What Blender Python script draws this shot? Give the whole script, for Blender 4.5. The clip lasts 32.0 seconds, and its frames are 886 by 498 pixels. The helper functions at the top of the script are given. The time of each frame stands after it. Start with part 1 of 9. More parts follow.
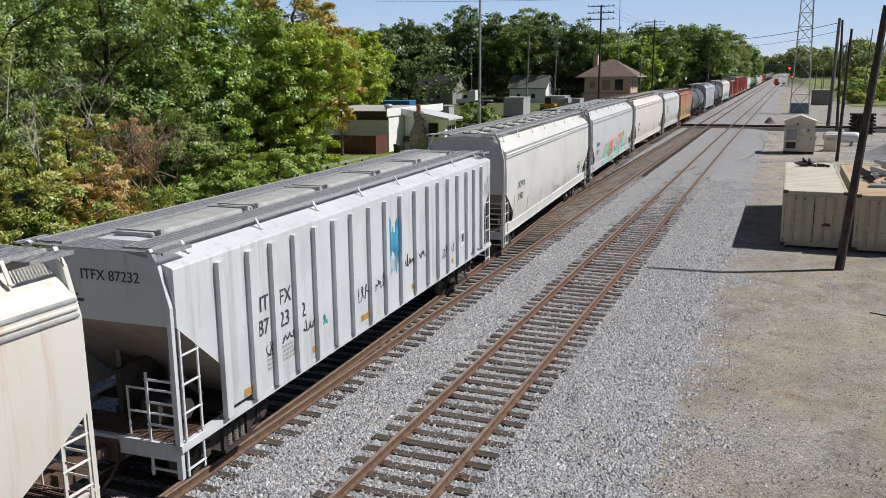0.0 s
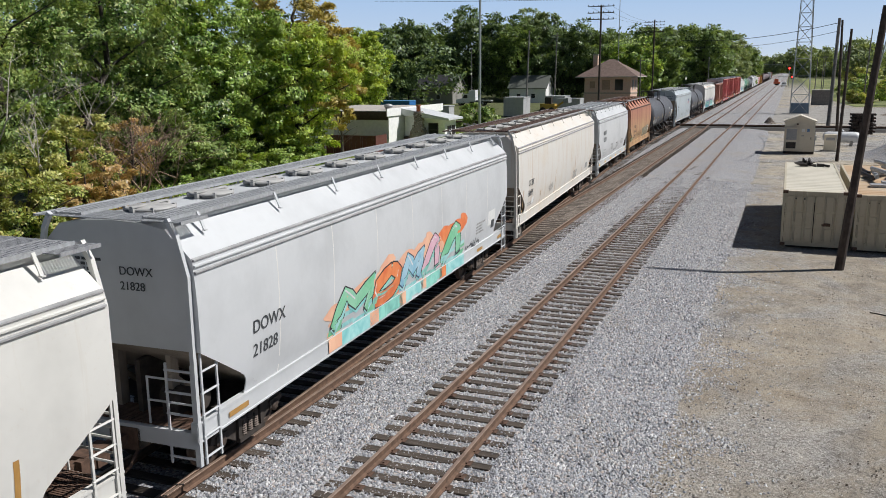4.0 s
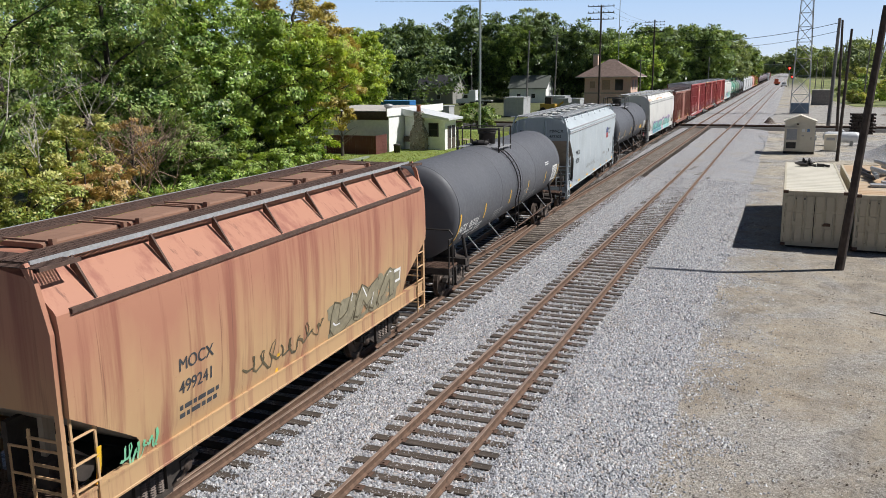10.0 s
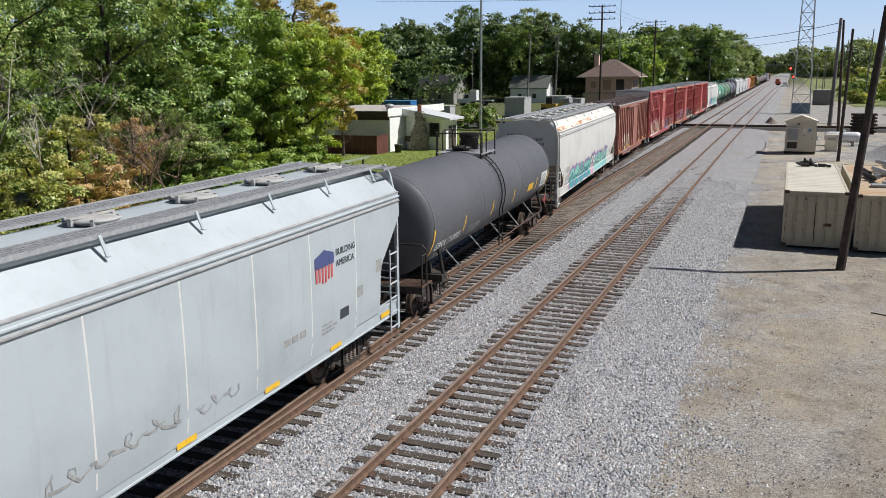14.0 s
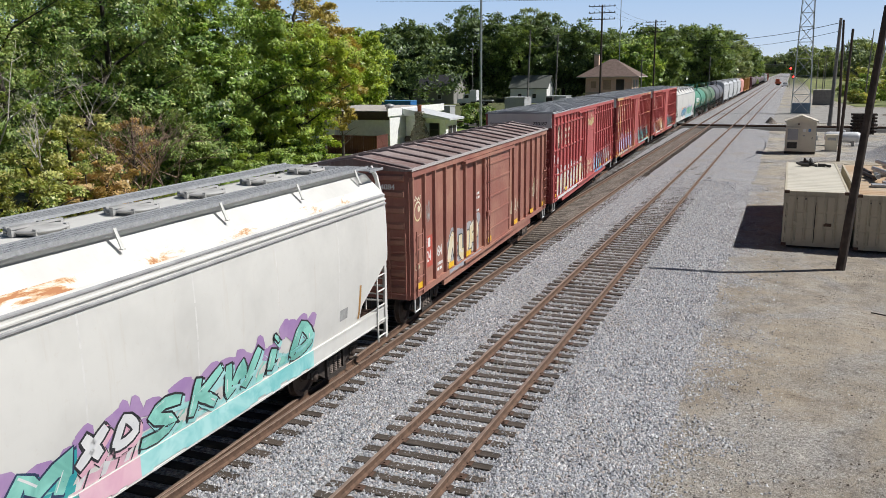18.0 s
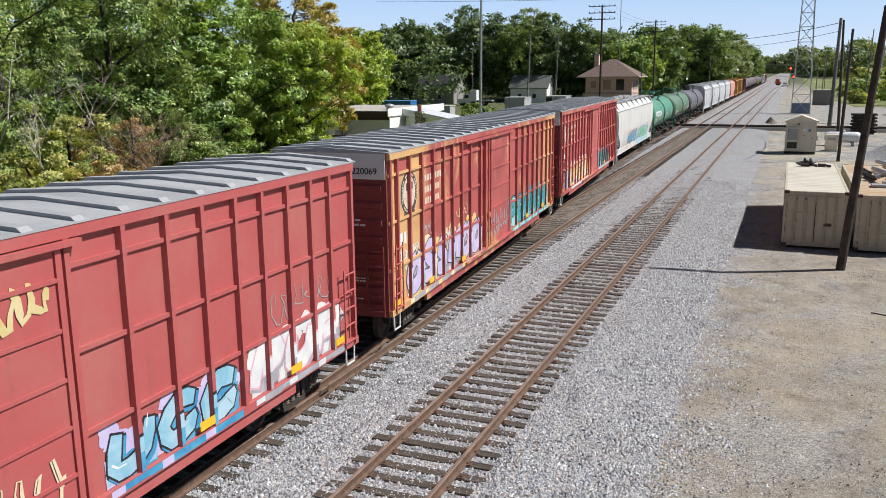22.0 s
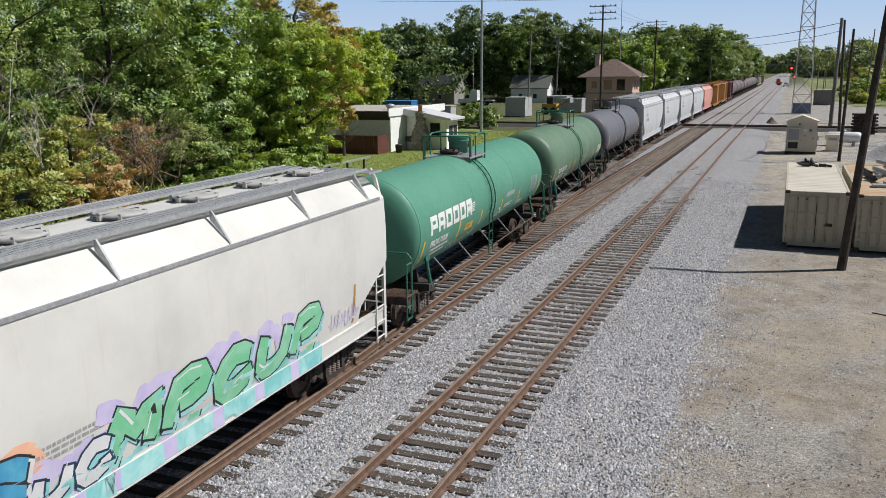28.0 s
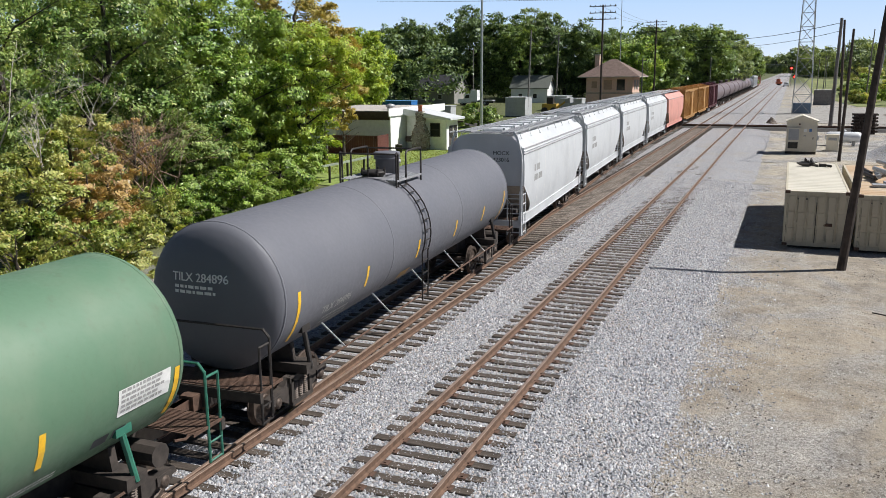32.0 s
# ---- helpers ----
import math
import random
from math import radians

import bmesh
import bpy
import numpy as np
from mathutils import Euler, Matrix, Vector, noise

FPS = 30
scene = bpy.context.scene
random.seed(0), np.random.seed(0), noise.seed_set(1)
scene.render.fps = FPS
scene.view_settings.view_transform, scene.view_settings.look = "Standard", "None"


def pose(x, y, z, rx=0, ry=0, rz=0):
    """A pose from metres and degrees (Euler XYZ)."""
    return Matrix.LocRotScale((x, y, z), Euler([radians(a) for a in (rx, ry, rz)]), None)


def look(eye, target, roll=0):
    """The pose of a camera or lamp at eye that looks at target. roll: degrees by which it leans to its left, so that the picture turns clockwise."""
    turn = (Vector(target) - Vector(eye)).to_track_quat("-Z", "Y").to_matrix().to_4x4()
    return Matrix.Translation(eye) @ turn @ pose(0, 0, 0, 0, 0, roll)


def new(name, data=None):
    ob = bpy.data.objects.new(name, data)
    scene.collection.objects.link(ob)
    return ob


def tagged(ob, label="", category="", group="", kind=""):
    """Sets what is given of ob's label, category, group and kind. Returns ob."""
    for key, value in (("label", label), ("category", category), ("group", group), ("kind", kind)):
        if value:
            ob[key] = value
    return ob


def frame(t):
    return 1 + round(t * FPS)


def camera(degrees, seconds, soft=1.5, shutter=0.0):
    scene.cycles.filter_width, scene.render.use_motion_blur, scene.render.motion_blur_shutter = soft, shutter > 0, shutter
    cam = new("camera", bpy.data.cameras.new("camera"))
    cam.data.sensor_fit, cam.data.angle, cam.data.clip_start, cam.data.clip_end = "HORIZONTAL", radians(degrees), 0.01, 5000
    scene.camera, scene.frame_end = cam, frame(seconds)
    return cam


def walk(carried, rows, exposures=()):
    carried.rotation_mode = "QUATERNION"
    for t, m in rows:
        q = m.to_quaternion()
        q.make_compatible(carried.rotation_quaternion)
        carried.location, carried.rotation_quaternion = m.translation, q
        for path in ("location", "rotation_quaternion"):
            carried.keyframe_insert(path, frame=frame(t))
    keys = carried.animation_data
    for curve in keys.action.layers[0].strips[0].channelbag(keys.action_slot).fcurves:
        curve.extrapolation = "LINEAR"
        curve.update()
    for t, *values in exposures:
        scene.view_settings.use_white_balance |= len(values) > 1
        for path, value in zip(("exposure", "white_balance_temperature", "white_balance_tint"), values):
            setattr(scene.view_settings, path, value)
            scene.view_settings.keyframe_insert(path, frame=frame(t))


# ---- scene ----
cam = camera(55.85, 32.0, soft=0.6)
EYE = Vector((0.0, 0.0, 6.876))
PITCH, ROLL = 11.936, -0.55


def aim(yaw):
    """The camera's pose, turned so many degrees to the left of the tracks."""
    y, p = radians(yaw), radians(PITCH)
    return look(EYE, EYE + Vector((-math.sin(y) * math.cos(p), math.cos(y) * math.cos(p), -math.sin(p))) * 10, ROLL)


walk(cam, [(0.0, aim(22.25)), (9.0, aim(22.25)), (14.0, aim(22.32)), (25.0, aim(22.32)), (28.0, aim(22.37)), (32.0, aim(22.37))],
     exposures=[(0.0, -0.06), (1.0, -0.03), (3.0, -0.08), (6.0, 0.02), (7.0, -0.04), (8.0, 0.0), (9.0, 0.03), (10.0, 0.15), (12.0, 0.22), (13.0, 0.18), (14.0, 0.05), (17.0, -0.03), (18.0, 0.0), (19.0, 0.12), (24.0, 0.2), (26.5, 0.1), (28.0, -0.06), (29.0, 0.15), (32.0, 0.26)])

# ---- light ----
SUN = Vector((0.78, 0.36, 1.0)).normalized()
world = bpy.data.worlds.new("world")
scene.world = world
world.use_nodes = True
wn = world.node_tree.nodes
sky = wn.new("ShaderNodeTexSky")
sky.sky_type = "NISHITA"
sky.sun_disc = False
sky.sun_elevation = math.asin(SUN.z)
sky.sun_rotation = math.atan2(SUN.x, SUN.y)
sky.air_density, sky.dust_density, sky.ozone_density = 0.62, 0.15, 1.0
wn["Background"].inputs["Strength"].default_value = 0.05
hue = wn.new("ShaderNodeMix")
hue.data_type, hue.blend_type = "RGBA", "MULTIPLY"
hue.inputs["Factor"].default_value = 1.0
hue.inputs["B"].default_value = (0.83, 0.86, 0.90, 1)
world.node_tree.links.new(sky.outputs[0], hue.inputs["A"])
world.node_tree.links.new(hue.outputs["Result"], wn["Background"].inputs["Color"])
sun = new("sun", bpy.data.lights.new("sun", "SUN"))
sun.data.energy, sun.data.angle, sun.data.color = 5.0, radians(0.55), (1.0, 0.978, 0.955)
sun.matrix_world = look(SUN * 50, (0, 0, 0))

# ---- helpers for materials ----


def material(name, rough=0.6, metal=0.0):
    m = bpy.data.materials.new(name)
    m.use_nodes = True
    b = m.node_tree.nodes["Principled BSDF"]
    b.inputs["Roughness"].default_value = rough
    b.inputs["Metallic"].default_value = metal
    return m, m.node_tree.nodes, m.node_tree.links, b


def coords(nodes, links, scale=(1, 1, 1), world_space=False):
    mp = nodes.new("ShaderNodeMapping")
    mp.inputs["Scale"].default_value = scale
    if world_space:
        links.new(nodes.new("ShaderNodeNewGeometry").outputs["Position"], mp.inputs["Vector"])
    else:
        links.new(nodes.new("ShaderNodeTexCoord").outputs["Object"], mp.inputs["Vector"])
    return mp.outputs["Vector"]


def noisy(nodes, links, vec, scale, detail=4.0, rough=0.55, distort=0.0):
    n = nodes.new("ShaderNodeTexNoise")
    n.inputs["Scale"].default_value, n.inputs["Detail"].default_value = scale, detail
    n.inputs["Roughness"].default_value, n.inputs["Distortion"].default_value = rough, distort
    links.new(vec, n.inputs["Vector"])
    return n.outputs["Fac"]


def ramp(nodes, links, fac, stops):
    r = nodes.new("ShaderNodeValToRGB")
    e = r.color_ramp.elements
    while len(e) < len(stops):
        e.new(0.5)
    for k, (pos, c) in zip(e, stops):
        k.position, k.color = pos, (*c, 1) if len(c) == 3 else c
    links.new(fac, r.inputs["Fac"])
    return r.outputs["Color"]


def mixed(nodes, links, fac, a, b, mode="MIX"):
    m = nodes.new("ShaderNodeMix")
    m.data_type, m.blend_type = "RGBA", mode
    for sock, v in ((m.inputs["Factor"], fac), (m.inputs["A"], a), (m.inputs["B"], b)):
        if isinstance(v, (int, float)):
            sock.default_value = v
        elif isinstance(v, (tuple, list)):
            sock.default_value = (*v, 1)
        else:
            links.new(v, sock)
    return m.outputs["Result"]


def bumped(nodes, links, bsdf, height, strength=0.3, distance=0.02):
    b = nodes.new("ShaderNodeBump")
    b.inputs["Strength"].default_value, b.inputs["Distance"].default_value = strength, distance
    links.new(height, b.inputs["Height"])
    links.new(b.outputs["Normal"], bsdf.inputs["Normal"])


def grey(v):
    return (v, v, v)


def paint(name, base, dirt=(0.16, 0.11, 0.07), amount=0.5, rough=0.45, streak=0.5, alt=None, altpos=0.55, metal=0.0):
    """Weathered paint on steel: broad fading, vertical streaks, specks of grime."""
    m, n, l, b = material(name, rough, metal)
    v = coords(n, l)
    broad = noisy(n, l, v, 0.55, 4, 0.6)
    second = alt or tuple(c * 0.86 for c in base)
    col = mixed(n, l, ramp(n, l, broad, [(altpos - 0.12, grey(0)), (altpos + 0.12, grey(1))]), base, second)
    st = noisy(n, l, coords(n, l, (2.6, 2.6, 0.16)), 1.6, 5, 0.65)
    lo = 0.62 - 0.12 * streak
    col = mixed(n, l, mixed(n, l, amount, grey(0), ramp(n, l, st, [(lo, grey(0)), (lo + 0.2, grey(0.8))])), col, dirt)
    sp = noisy(n, l, v, 9, 6, 0.7)
    col = mixed(n, l, mixed(n, l, amount, grey(0), ramp(n, l, sp, [(0.6, grey(0)), (0.78, grey(0.7))])), col, dirt)
    l.new(col, b.inputs["Base Color"])
    l.new(ramp(n, l, sp, [(0.3, grey(max(rough - 0.08, 0))), (0.75, grey(min(1, rough + 0.25)))]), b.inputs["Roughness"])
    bumped(n, l, b, noisy(n, l, v, 2.2, 3), 0.10, 0.02)
    return m


def plain(name, base, rough=0.55, metal=0.0, vary=0.2, scale=6.0, bump=0.15):
    m, n, l, b = material(name, rough, metal)
    v = coords(n, l)
    f = noisy(n, l, v, scale, 5, 0.6)
    dark = tuple(c * (1 - vary) for c in base)
    light = tuple(min(1, c * (1 + vary)) for c in base)
    l.new(ramp(n, l, f, [(0.3, dark), (0.7, light)]), b.inputs["Base Color"])
    bumped(n, l, b, noisy(n, l, v, scale * 4, 4), bump, 0.01)
    return m


def gravel(name, tones, cell, bump=0.8, tint=(0.3, 0.26, 0.2), dist=0.05):
    """Loose stone: cells of differing grey, the shade in the gaps painted in as darker edges, patches of dust over
    them.
    """
    m, n, l, b = material(name, 0.95)
    v = coords(n, l, world_space=True)
    vo = n.new("ShaderNodeTexVoronoi")
    vo.inputs["Scale"].default_value, vo.inputs["Randomness"].default_value = 1.0 / cell, 1.0
    l.new(v, vo.inputs["Vector"])
    sep = n.new("ShaderNodeSeparateColor")
    l.new(vo.outputs["Color"], sep.inputs["Color"])
    col = ramp(n, l, sep.outputs[0], tones)
    gap = ramp(n, l, vo.outputs["Distance"], [(0.35, grey(1)), (0.8, grey(0.52))])
    col = mixed(n, l, 0.85, col, gap, "MULTIPLY")
    col = mixed(n, l, ramp(n, l, noisy(n, l, v, 0.35, 5, 0.6), [(0.5, grey(0)), (0.72, grey(0.55))]), col, tint)
    l.new(col, b.inputs["Base Color"])
    inv = n.new("ShaderNodeMath")
    inv.operation = "SUBTRACT"
    inv.inputs[0].default_value = 1.0
    l.new(vo.outputs["Distance"], inv.inputs[1])
    bumped(n, l, b, inv.outputs[0], bump, dist)
    return m


BALLAST_TONES = [(0.0, (0.16, 0.16, 0.175)), (0.22, (0.33, 0.34, 0.37)), (0.42, (0.47, 0.47, 0.47)), (0.58, (0.36, 0.385, 0.43)), (0.72, (0.48, 0.41, 0.36)), (0.86, (0.46, 0.475, 0.50)), (1.0, (0.70, 0.69, 0.68))]
BALLAST_TONES = [(k, tuple(0.92 * c for c in t)) for k, t in BALLAST_TONES]
M_BALLAST = gravel("ballast", BALLAST_TONES, 0.05)
M_OLDBALLAST = gravel("old_ballast", [(0.0, (0.08, 0.064, 0.052)), (0.5, (0.21, 0.17, 0.135)), (1.0, (0.42, 0.37, 0.32))], 0.06, tint=(0.23, 0.19, 0.155))


def stone_material(name, tones):
    m, n, l, b = material(name, 0.9)
    g = n.new("ShaderNodeNewGeometry")
    l.new(ramp(n, l, g.outputs["Random Per Island"], tones), b.inputs["Base Color"])
    return m


M_STONE = stone_material("stone", [(k, tuple(min(0.85, c * 1.02) for c in t)) for k, t in BALLAST_TONES])
M_GRIT = stone_material("grit", [(0.0, (0.13, 0.115, 0.10)), (0.4, (0.30, 0.275, 0.24)), (0.75, (0.42, 0.39, 0.35)), (1.0, (0.56, 0.54, 0.50))])


def yard_material():
    """Packed sandy dirt with grey stone rolled into it and wet, dark patches; beyond the yard the earth turns to weeds."""
    m, n, l, b = material("yard", 0.95)
    v = coords(n, l, world_space=True)
    dirt = ramp(n, l, noisy(n, l, v, 0.9, 8, 0.65, 0.4), [(0.25, (0.22, 0.18, 0.135)), (0.5, (0.39, 0.335, 0.26)), (0.8, (0.50, 0.445, 0.36))])
    vo = n.new("ShaderNodeTexVoronoi")
    vo.inputs["Scale"].default_value = 34
    l.new(v, vo.inputs["Vector"])
    sep = n.new("ShaderNodeSeparateColor")
    l.new(vo.outputs["Color"], sep.inputs["Color"])
    stone = ramp(n, l, sep.outputs[0], [(0.0, (0.17, 0.165, 0.165)), (0.5, (0.37, 0.365, 0.355)), (1.0, (0.62, 0.61, 0.59))])
    xyz = n.new("ShaderNodeSeparateXYZ")
    l.new(v, xyz.inputs[0])
    wob = n.new("ShaderNodeMath")
    wob.operation = "MULTIPLY_ADD"
    wob.inputs[1].default_value = 5.0
    l.new(noisy(n, l, v, 0.22, 5, 0.6), wob.inputs[0])
    l.new(xyz.outputs[0], wob.inputs[2])
    side = n.new("ShaderNodeMapRange")
    side.inputs["From Min"].default_value, side.inputs["From Max"].default_value = -0.9, 0.5
    l.new(wob.outputs[0], side.inputs[0])
    patch = ramp(n, l, noisy(n, l, v, 0.33, 8, 0.7, 0.9), [(0.40, grey(0.2)), (0.58, grey(0.92))])
    fac = n.new("ShaderNodeMath")
    fac.operation = "MULTIPLY"
    l.new(side.outputs[0], fac.inputs[0])
    l.new(patch, fac.inputs[1])
    col = mixed(n, l, fac.outputs[0], stone, dirt)
    far = n.new("ShaderNodeMapRange")
    far.inputs["From Min"].default_value, far.inputs["From Max"].default_value = 52, 66
    l.new(xyz.outputs[1], far.inputs[0])
    grav = mixed(n, l, ramp(n, l, noisy(n, l, v, 0.16, 7, 0.68, 0.6), [(0.44, grey(0)), (0.56, grey(0.95))]), stone, (0.47, 0.42, 0.335))
    grav = mixed(n, l, 1.0, grav, ramp(n, l, noisy(n, l, v, 1.7, 8, 0.72), [(0.34, grey(0.55)), (0.5, grey(1.0)), (0.66, grey(1.15))]), "MULTIPLY")
    grav = mixed(n, l, ramp(n, l, noisy(n, l, v, 0.13, 8, 0.7, 1.0), [(0.54, grey(0)), (0.63, grey(0.75))]), grav, (0.17, 0.16, 0.155))
    col = mixed(n, l, far.outputs[0], col, grav)
    # grit, crumbs of clinker, damp and oily patches drawn out along the yard
    col = mixed(n, l, 0.8, col, ramp(n, l, noisy(n, l, v, 48, 4, 0.7), [(0.33, grey(0.45)), (0.50, grey(1.0)), (0.70, grey(1.25))]), "MULTIPLY")
    col = mixed(n, l, ramp(n, l, noisy(n, l, v, 5.5, 7, 0.75), [(0.555, grey(0)), (0.63, grey(0.7))]), col, (0.15, 0.13, 0.11))
    col = mixed(n, l, ramp(n, l, noisy(n, l, coords(n, l, (1.0, 0.6, 1.0), True), 1.1, 10, 0.8, 0.4), [(0.555, grey(0)), (0.66, grey(0.5))]), col, (0.17, 0.14, 0.108))
    # sandy and trodden stretches, crumbly at their edges
    col = mixed(n, l, 1.0, col, ramp(n, l, noisy(n, l, v, 0.42, 10, 0.78, 0.6), [(0.36, (0.66, 0.65, 0.64)), (0.48, (0.88, 0.87, 0.85)), (0.62, (1.02, 0.98, 0.92))]), "MULTIPLY")
    col = mixed(n, l, ramp(n, l, noisy(n, l, v, 17.0, 6, 0.8), [(0.58, grey(0)), (0.68, grey(0.6))]), col, (0.10, 0.085, 0.07))
    # weeds and soil away from the yard
    for axis, a, c in ((0, -19.0, -25.0), (0, 30.0, 48.0), (1, 330.0, 520.0)):
        mr = n.new("ShaderNodeMapRange")
        mr.inputs["From Min"].default_value, mr.inputs["From Max"].default_value = a, c
        l.new(xyz.outputs[axis], mr.inputs[0])
        weed = ramp(n, l, noisy(n, l, v, 0.7, 7, 0.7), [(0.3, (0.045, 0.06, 0.02)), (0.6, (0.12, 0.13, 0.045)), (0.8, (0.20, 0.17, 0.08))])
        col = mixed(n, l, mr.outputs[0], col, weed)
    l.new(col, b.inputs["Base Color"])
    bumped(n, l, b, noisy(n, l, v, 14.0, 9, 0.8), 0.8, 0.05)
    return m


M_YARD = yard_material()
M_GRASS = plain("grass", (0.20, 0.26, 0.06), 0.9, 0, 0.45, 3.0, 0.9)


def tie_material():
    m, n, l, b = material("tie_wood", 0.9)
    oi = n.new("ShaderNodeObjectInfo")
    v = coords(n, l, (1.2, 14, 14))
    base = ramp(n, l, noisy(n, l, v, 1.5, 6, 0.7), [(0.3, (0.025, 0.019, 0.015)), (0.55, (0.07, 0.055, 0.043)), (0.8, (0.15, 0.125, 0.10))])
    col = mixed(n, l, oi.outputs["Random"], base, mixed(n, l, 0.45, base, (0.11, 0.085, 0.066)))
    l.new(col, b.inputs["Base Color"])
    bumped(n, l, b, noisy(n, l, v, 2, 6), 0.6, 0.02)
    return m


M_TIE = tie_material()
M_RAILSIDE = plain("rail_rust", (0.135, 0.08, 0.052), 0.85, 0.0, 0.35, 8)
M_RAILTOP = plain("rail_head", (0.30, 0.215, 0.165), 0.45, 0.35, 0.25, 3, 0.03)
M_RUSTIRON = plain("rusty_iron", (0.11, 0.065, 0.045), 0.85, 0.2, 0.4, 9)
M_BLACKIRON = plain("black_iron", (0.035, 0.030, 0.027), 0.6, 0.2, 0.4, 5)
M_WHEEL = plain("wheel_steel", (0.10, 0.075, 0.06), 0.6, 0.5, 0.3, 6)
M_DARK = plain("underframe_grime", (0.045, 0.036, 0.03), 0.85, 0.0, 0.4, 5)
M_YELLOW = plain("yellow_sheeting", (0.85, 0.50, 0.03), 0.4, 0.0, 0.12, 9, 0.02)
M_WHITEMARK = plain("white_stencil", (0.75, 0.75, 0.73), 0.6, 0, 0.1, 9, 0.02)
M_BLACKMARK = plain("black_stencil", (0.05, 0.055, 0.06), 0.6, 0, 0.3, 9, 0.02)
M_GREYMARK = plain("faded_stencil", (0.33, 0.33, 0.32), 0.7, 0, 0.25, 9, 0.02)
M_GALV = plain("galvanised_grating", (0.33, 0.335, 0.345), 0.6, 0.2, 0.25, 14)
M_GALVLIGHT = plain("galvanised_bright", (0.42, 0.43, 0.44), 0.5, 0.3, 0.2, 14)

# ---- mesh helpers ----


def quad_box(bm, x0, x1, y0, y1, z0, z1):
    v = [bm.verts.new((x, y, z)) for z in (z0, z1) for y in (y0, y1) for x in (x0, x1)]
    for f in ((0, 2, 3, 1), (4, 5, 7, 6), (0, 1, 5, 4), (2, 6, 7, 3), (0, 4, 6, 2), (1, 3, 7, 5)):
        bm.faces.new([v[i] for i in f])
    return v


def rod(bm, a, b, r, sides=6, r2=None):
    a, b = Vector(a), Vector(b)
    d = (b - a).normalized()
    s = d.orthogonal().normalized()
    t = d.cross(s)
    rings = []
    for p, q in ((a, r), (b, r if r2 is None else r2)):
        rings.append([bm.verts.new(p + (s * math.cos(2 * math.pi * i / sides) + t * math.sin(2 * math.pi * i / sides)) * q) for i in range(sides)])
    for i in range(sides):
        j = (i + 1) % sides
        bm.faces.new((rings[0][i], rings[0][j], rings[1][j], rings[1][i]))
    bm.faces.new(rings[0][::-1])
    bm.faces.new(rings[1])


def pipe(bm, pts, r, sides=6):
    """A bent tube through pts, mitred at the bends."""
    pts = [Vector(p) for p in pts]
    rings, s = [], None
    for i, p in enumerate(pts):
        a = (p - pts[i - 1]).normalized() if i else (pts[1] - p).normalized()
        b = (pts[i + 1] - p).normalized() if i < len(pts) - 1 else a
        d = (a + b).normalized() if (a + b).length > 0.05 else a
        s = d.orthogonal().normalized() if s is None else (s - d * s.dot(d)).normalized()
        t = d.cross(s)
        bend = (a - b)
        bend = bend.normalized() if bend.length > 0.02 else None
        grow = min(1.6, 1 / max(0.3, d.dot(a))) - 1
        ring = []
        for k in range(sides):
            o = (s * math.cos(2 * math.pi * k / sides) + t * math.sin(2 * math.pi * k / sides)) * r
            ring.append(bm.verts.new(p + o + (bend * o.dot(bend) * grow if bend else Vector())))
        rings.append(ring)
    for u, v in zip(rings, rings[1:]):
        for k in range(sides):
            bm.faces.new((u[k], u[(k + 1) % sides], v[(k + 1) % sides], v[k]))
    bm.faces.new(rings[0][::-1])
    bm.faces.new(rings[-1])


def slab(bm, pts, axis, lo, hi):
    """A polygon, given in the two axes other than axis, made so thick along axis."""
    def place(p, c):
        q = list(p)
        q.insert(axis, c)
        return bm.verts.new(q)
    a, b = [place(p, lo) for p in pts], [place(p, hi) for p in pts]
    bm.faces.new(a[::-1])
    bm.faces.new(b)
    k = len(pts)
    for i in range(k):
        bm.faces.new((a[i], a[(i + 1) % k], b[(i + 1) % k], b[i]))


def lathe(bm, prof, origin, axis="Z", sides=16, smooth=True):
    """A round body from (radius, height) pairs about an axis."""
    o = Vector(origin)
    rings = []
    for r, h in prof:
        ring = []
        for i in range(sides):
            a = 2 * math.pi * i / sides
            c, s = r * math.cos(a), r * math.sin(a)
            ring.append(bm.verts.new(o + Vector({"Z": (c, s, h), "Y": (s, h, c), "X": (h, c, s)}[axis])))
        rings.append(ring)
    for p, q in zip(rings, rings[1:]):
        for i in range(sides):
            j = (i + 1) % sides
            f = bm.faces.new((p[i], p[j], q[j], q[i]))
            f.smooth = smooth
    bm.faces.new(rings[0][::-1])
    bm.faces.new(rings[-1])


def finish(name, bm, mat, fix=True):
    if fix:
        bmesh.ops.recalc_face_normals(bm, faces=bm.faces[:])
    me = bpy.data.meshes.new(name)
    bm.to_mesh(me)
    bm.free()
    if mat:
        me.materials.append(mat)
    return me


def part(name, bm, mat, parent, label=""):
    me = bm if isinstance(bm, bpy.types.Mesh) else finish(name, bm, mat)
    ob = new(name, me)
    ob.parent = parent
    if label:
        ob["label"] = label
    return ob


def thing(name, label, category, m=None, group="", kind=""):
    ob = new(name)
    ob.empty_display_size = 0.3
    if m is not None:
        ob.matrix_basis = m
    return tagged(ob, label, category, group, kind)


def solo(name, bm, mat, label, category, m=None, group="", kind=""):
    ob = new(name, bm if isinstance(bm, bpy.types.Mesh) else finish(name, bm, mat))
    if m is not None:
        ob.matrix_basis = m
    return tagged(ob, label, category, group, kind)


def share(name, me, parent, m=None, label=""):
    ob = new(name, me)
    ob.parent = parent
    if m is not None:
        ob.matrix_basis = m
    if label:
        ob["label"] = label
    return ob


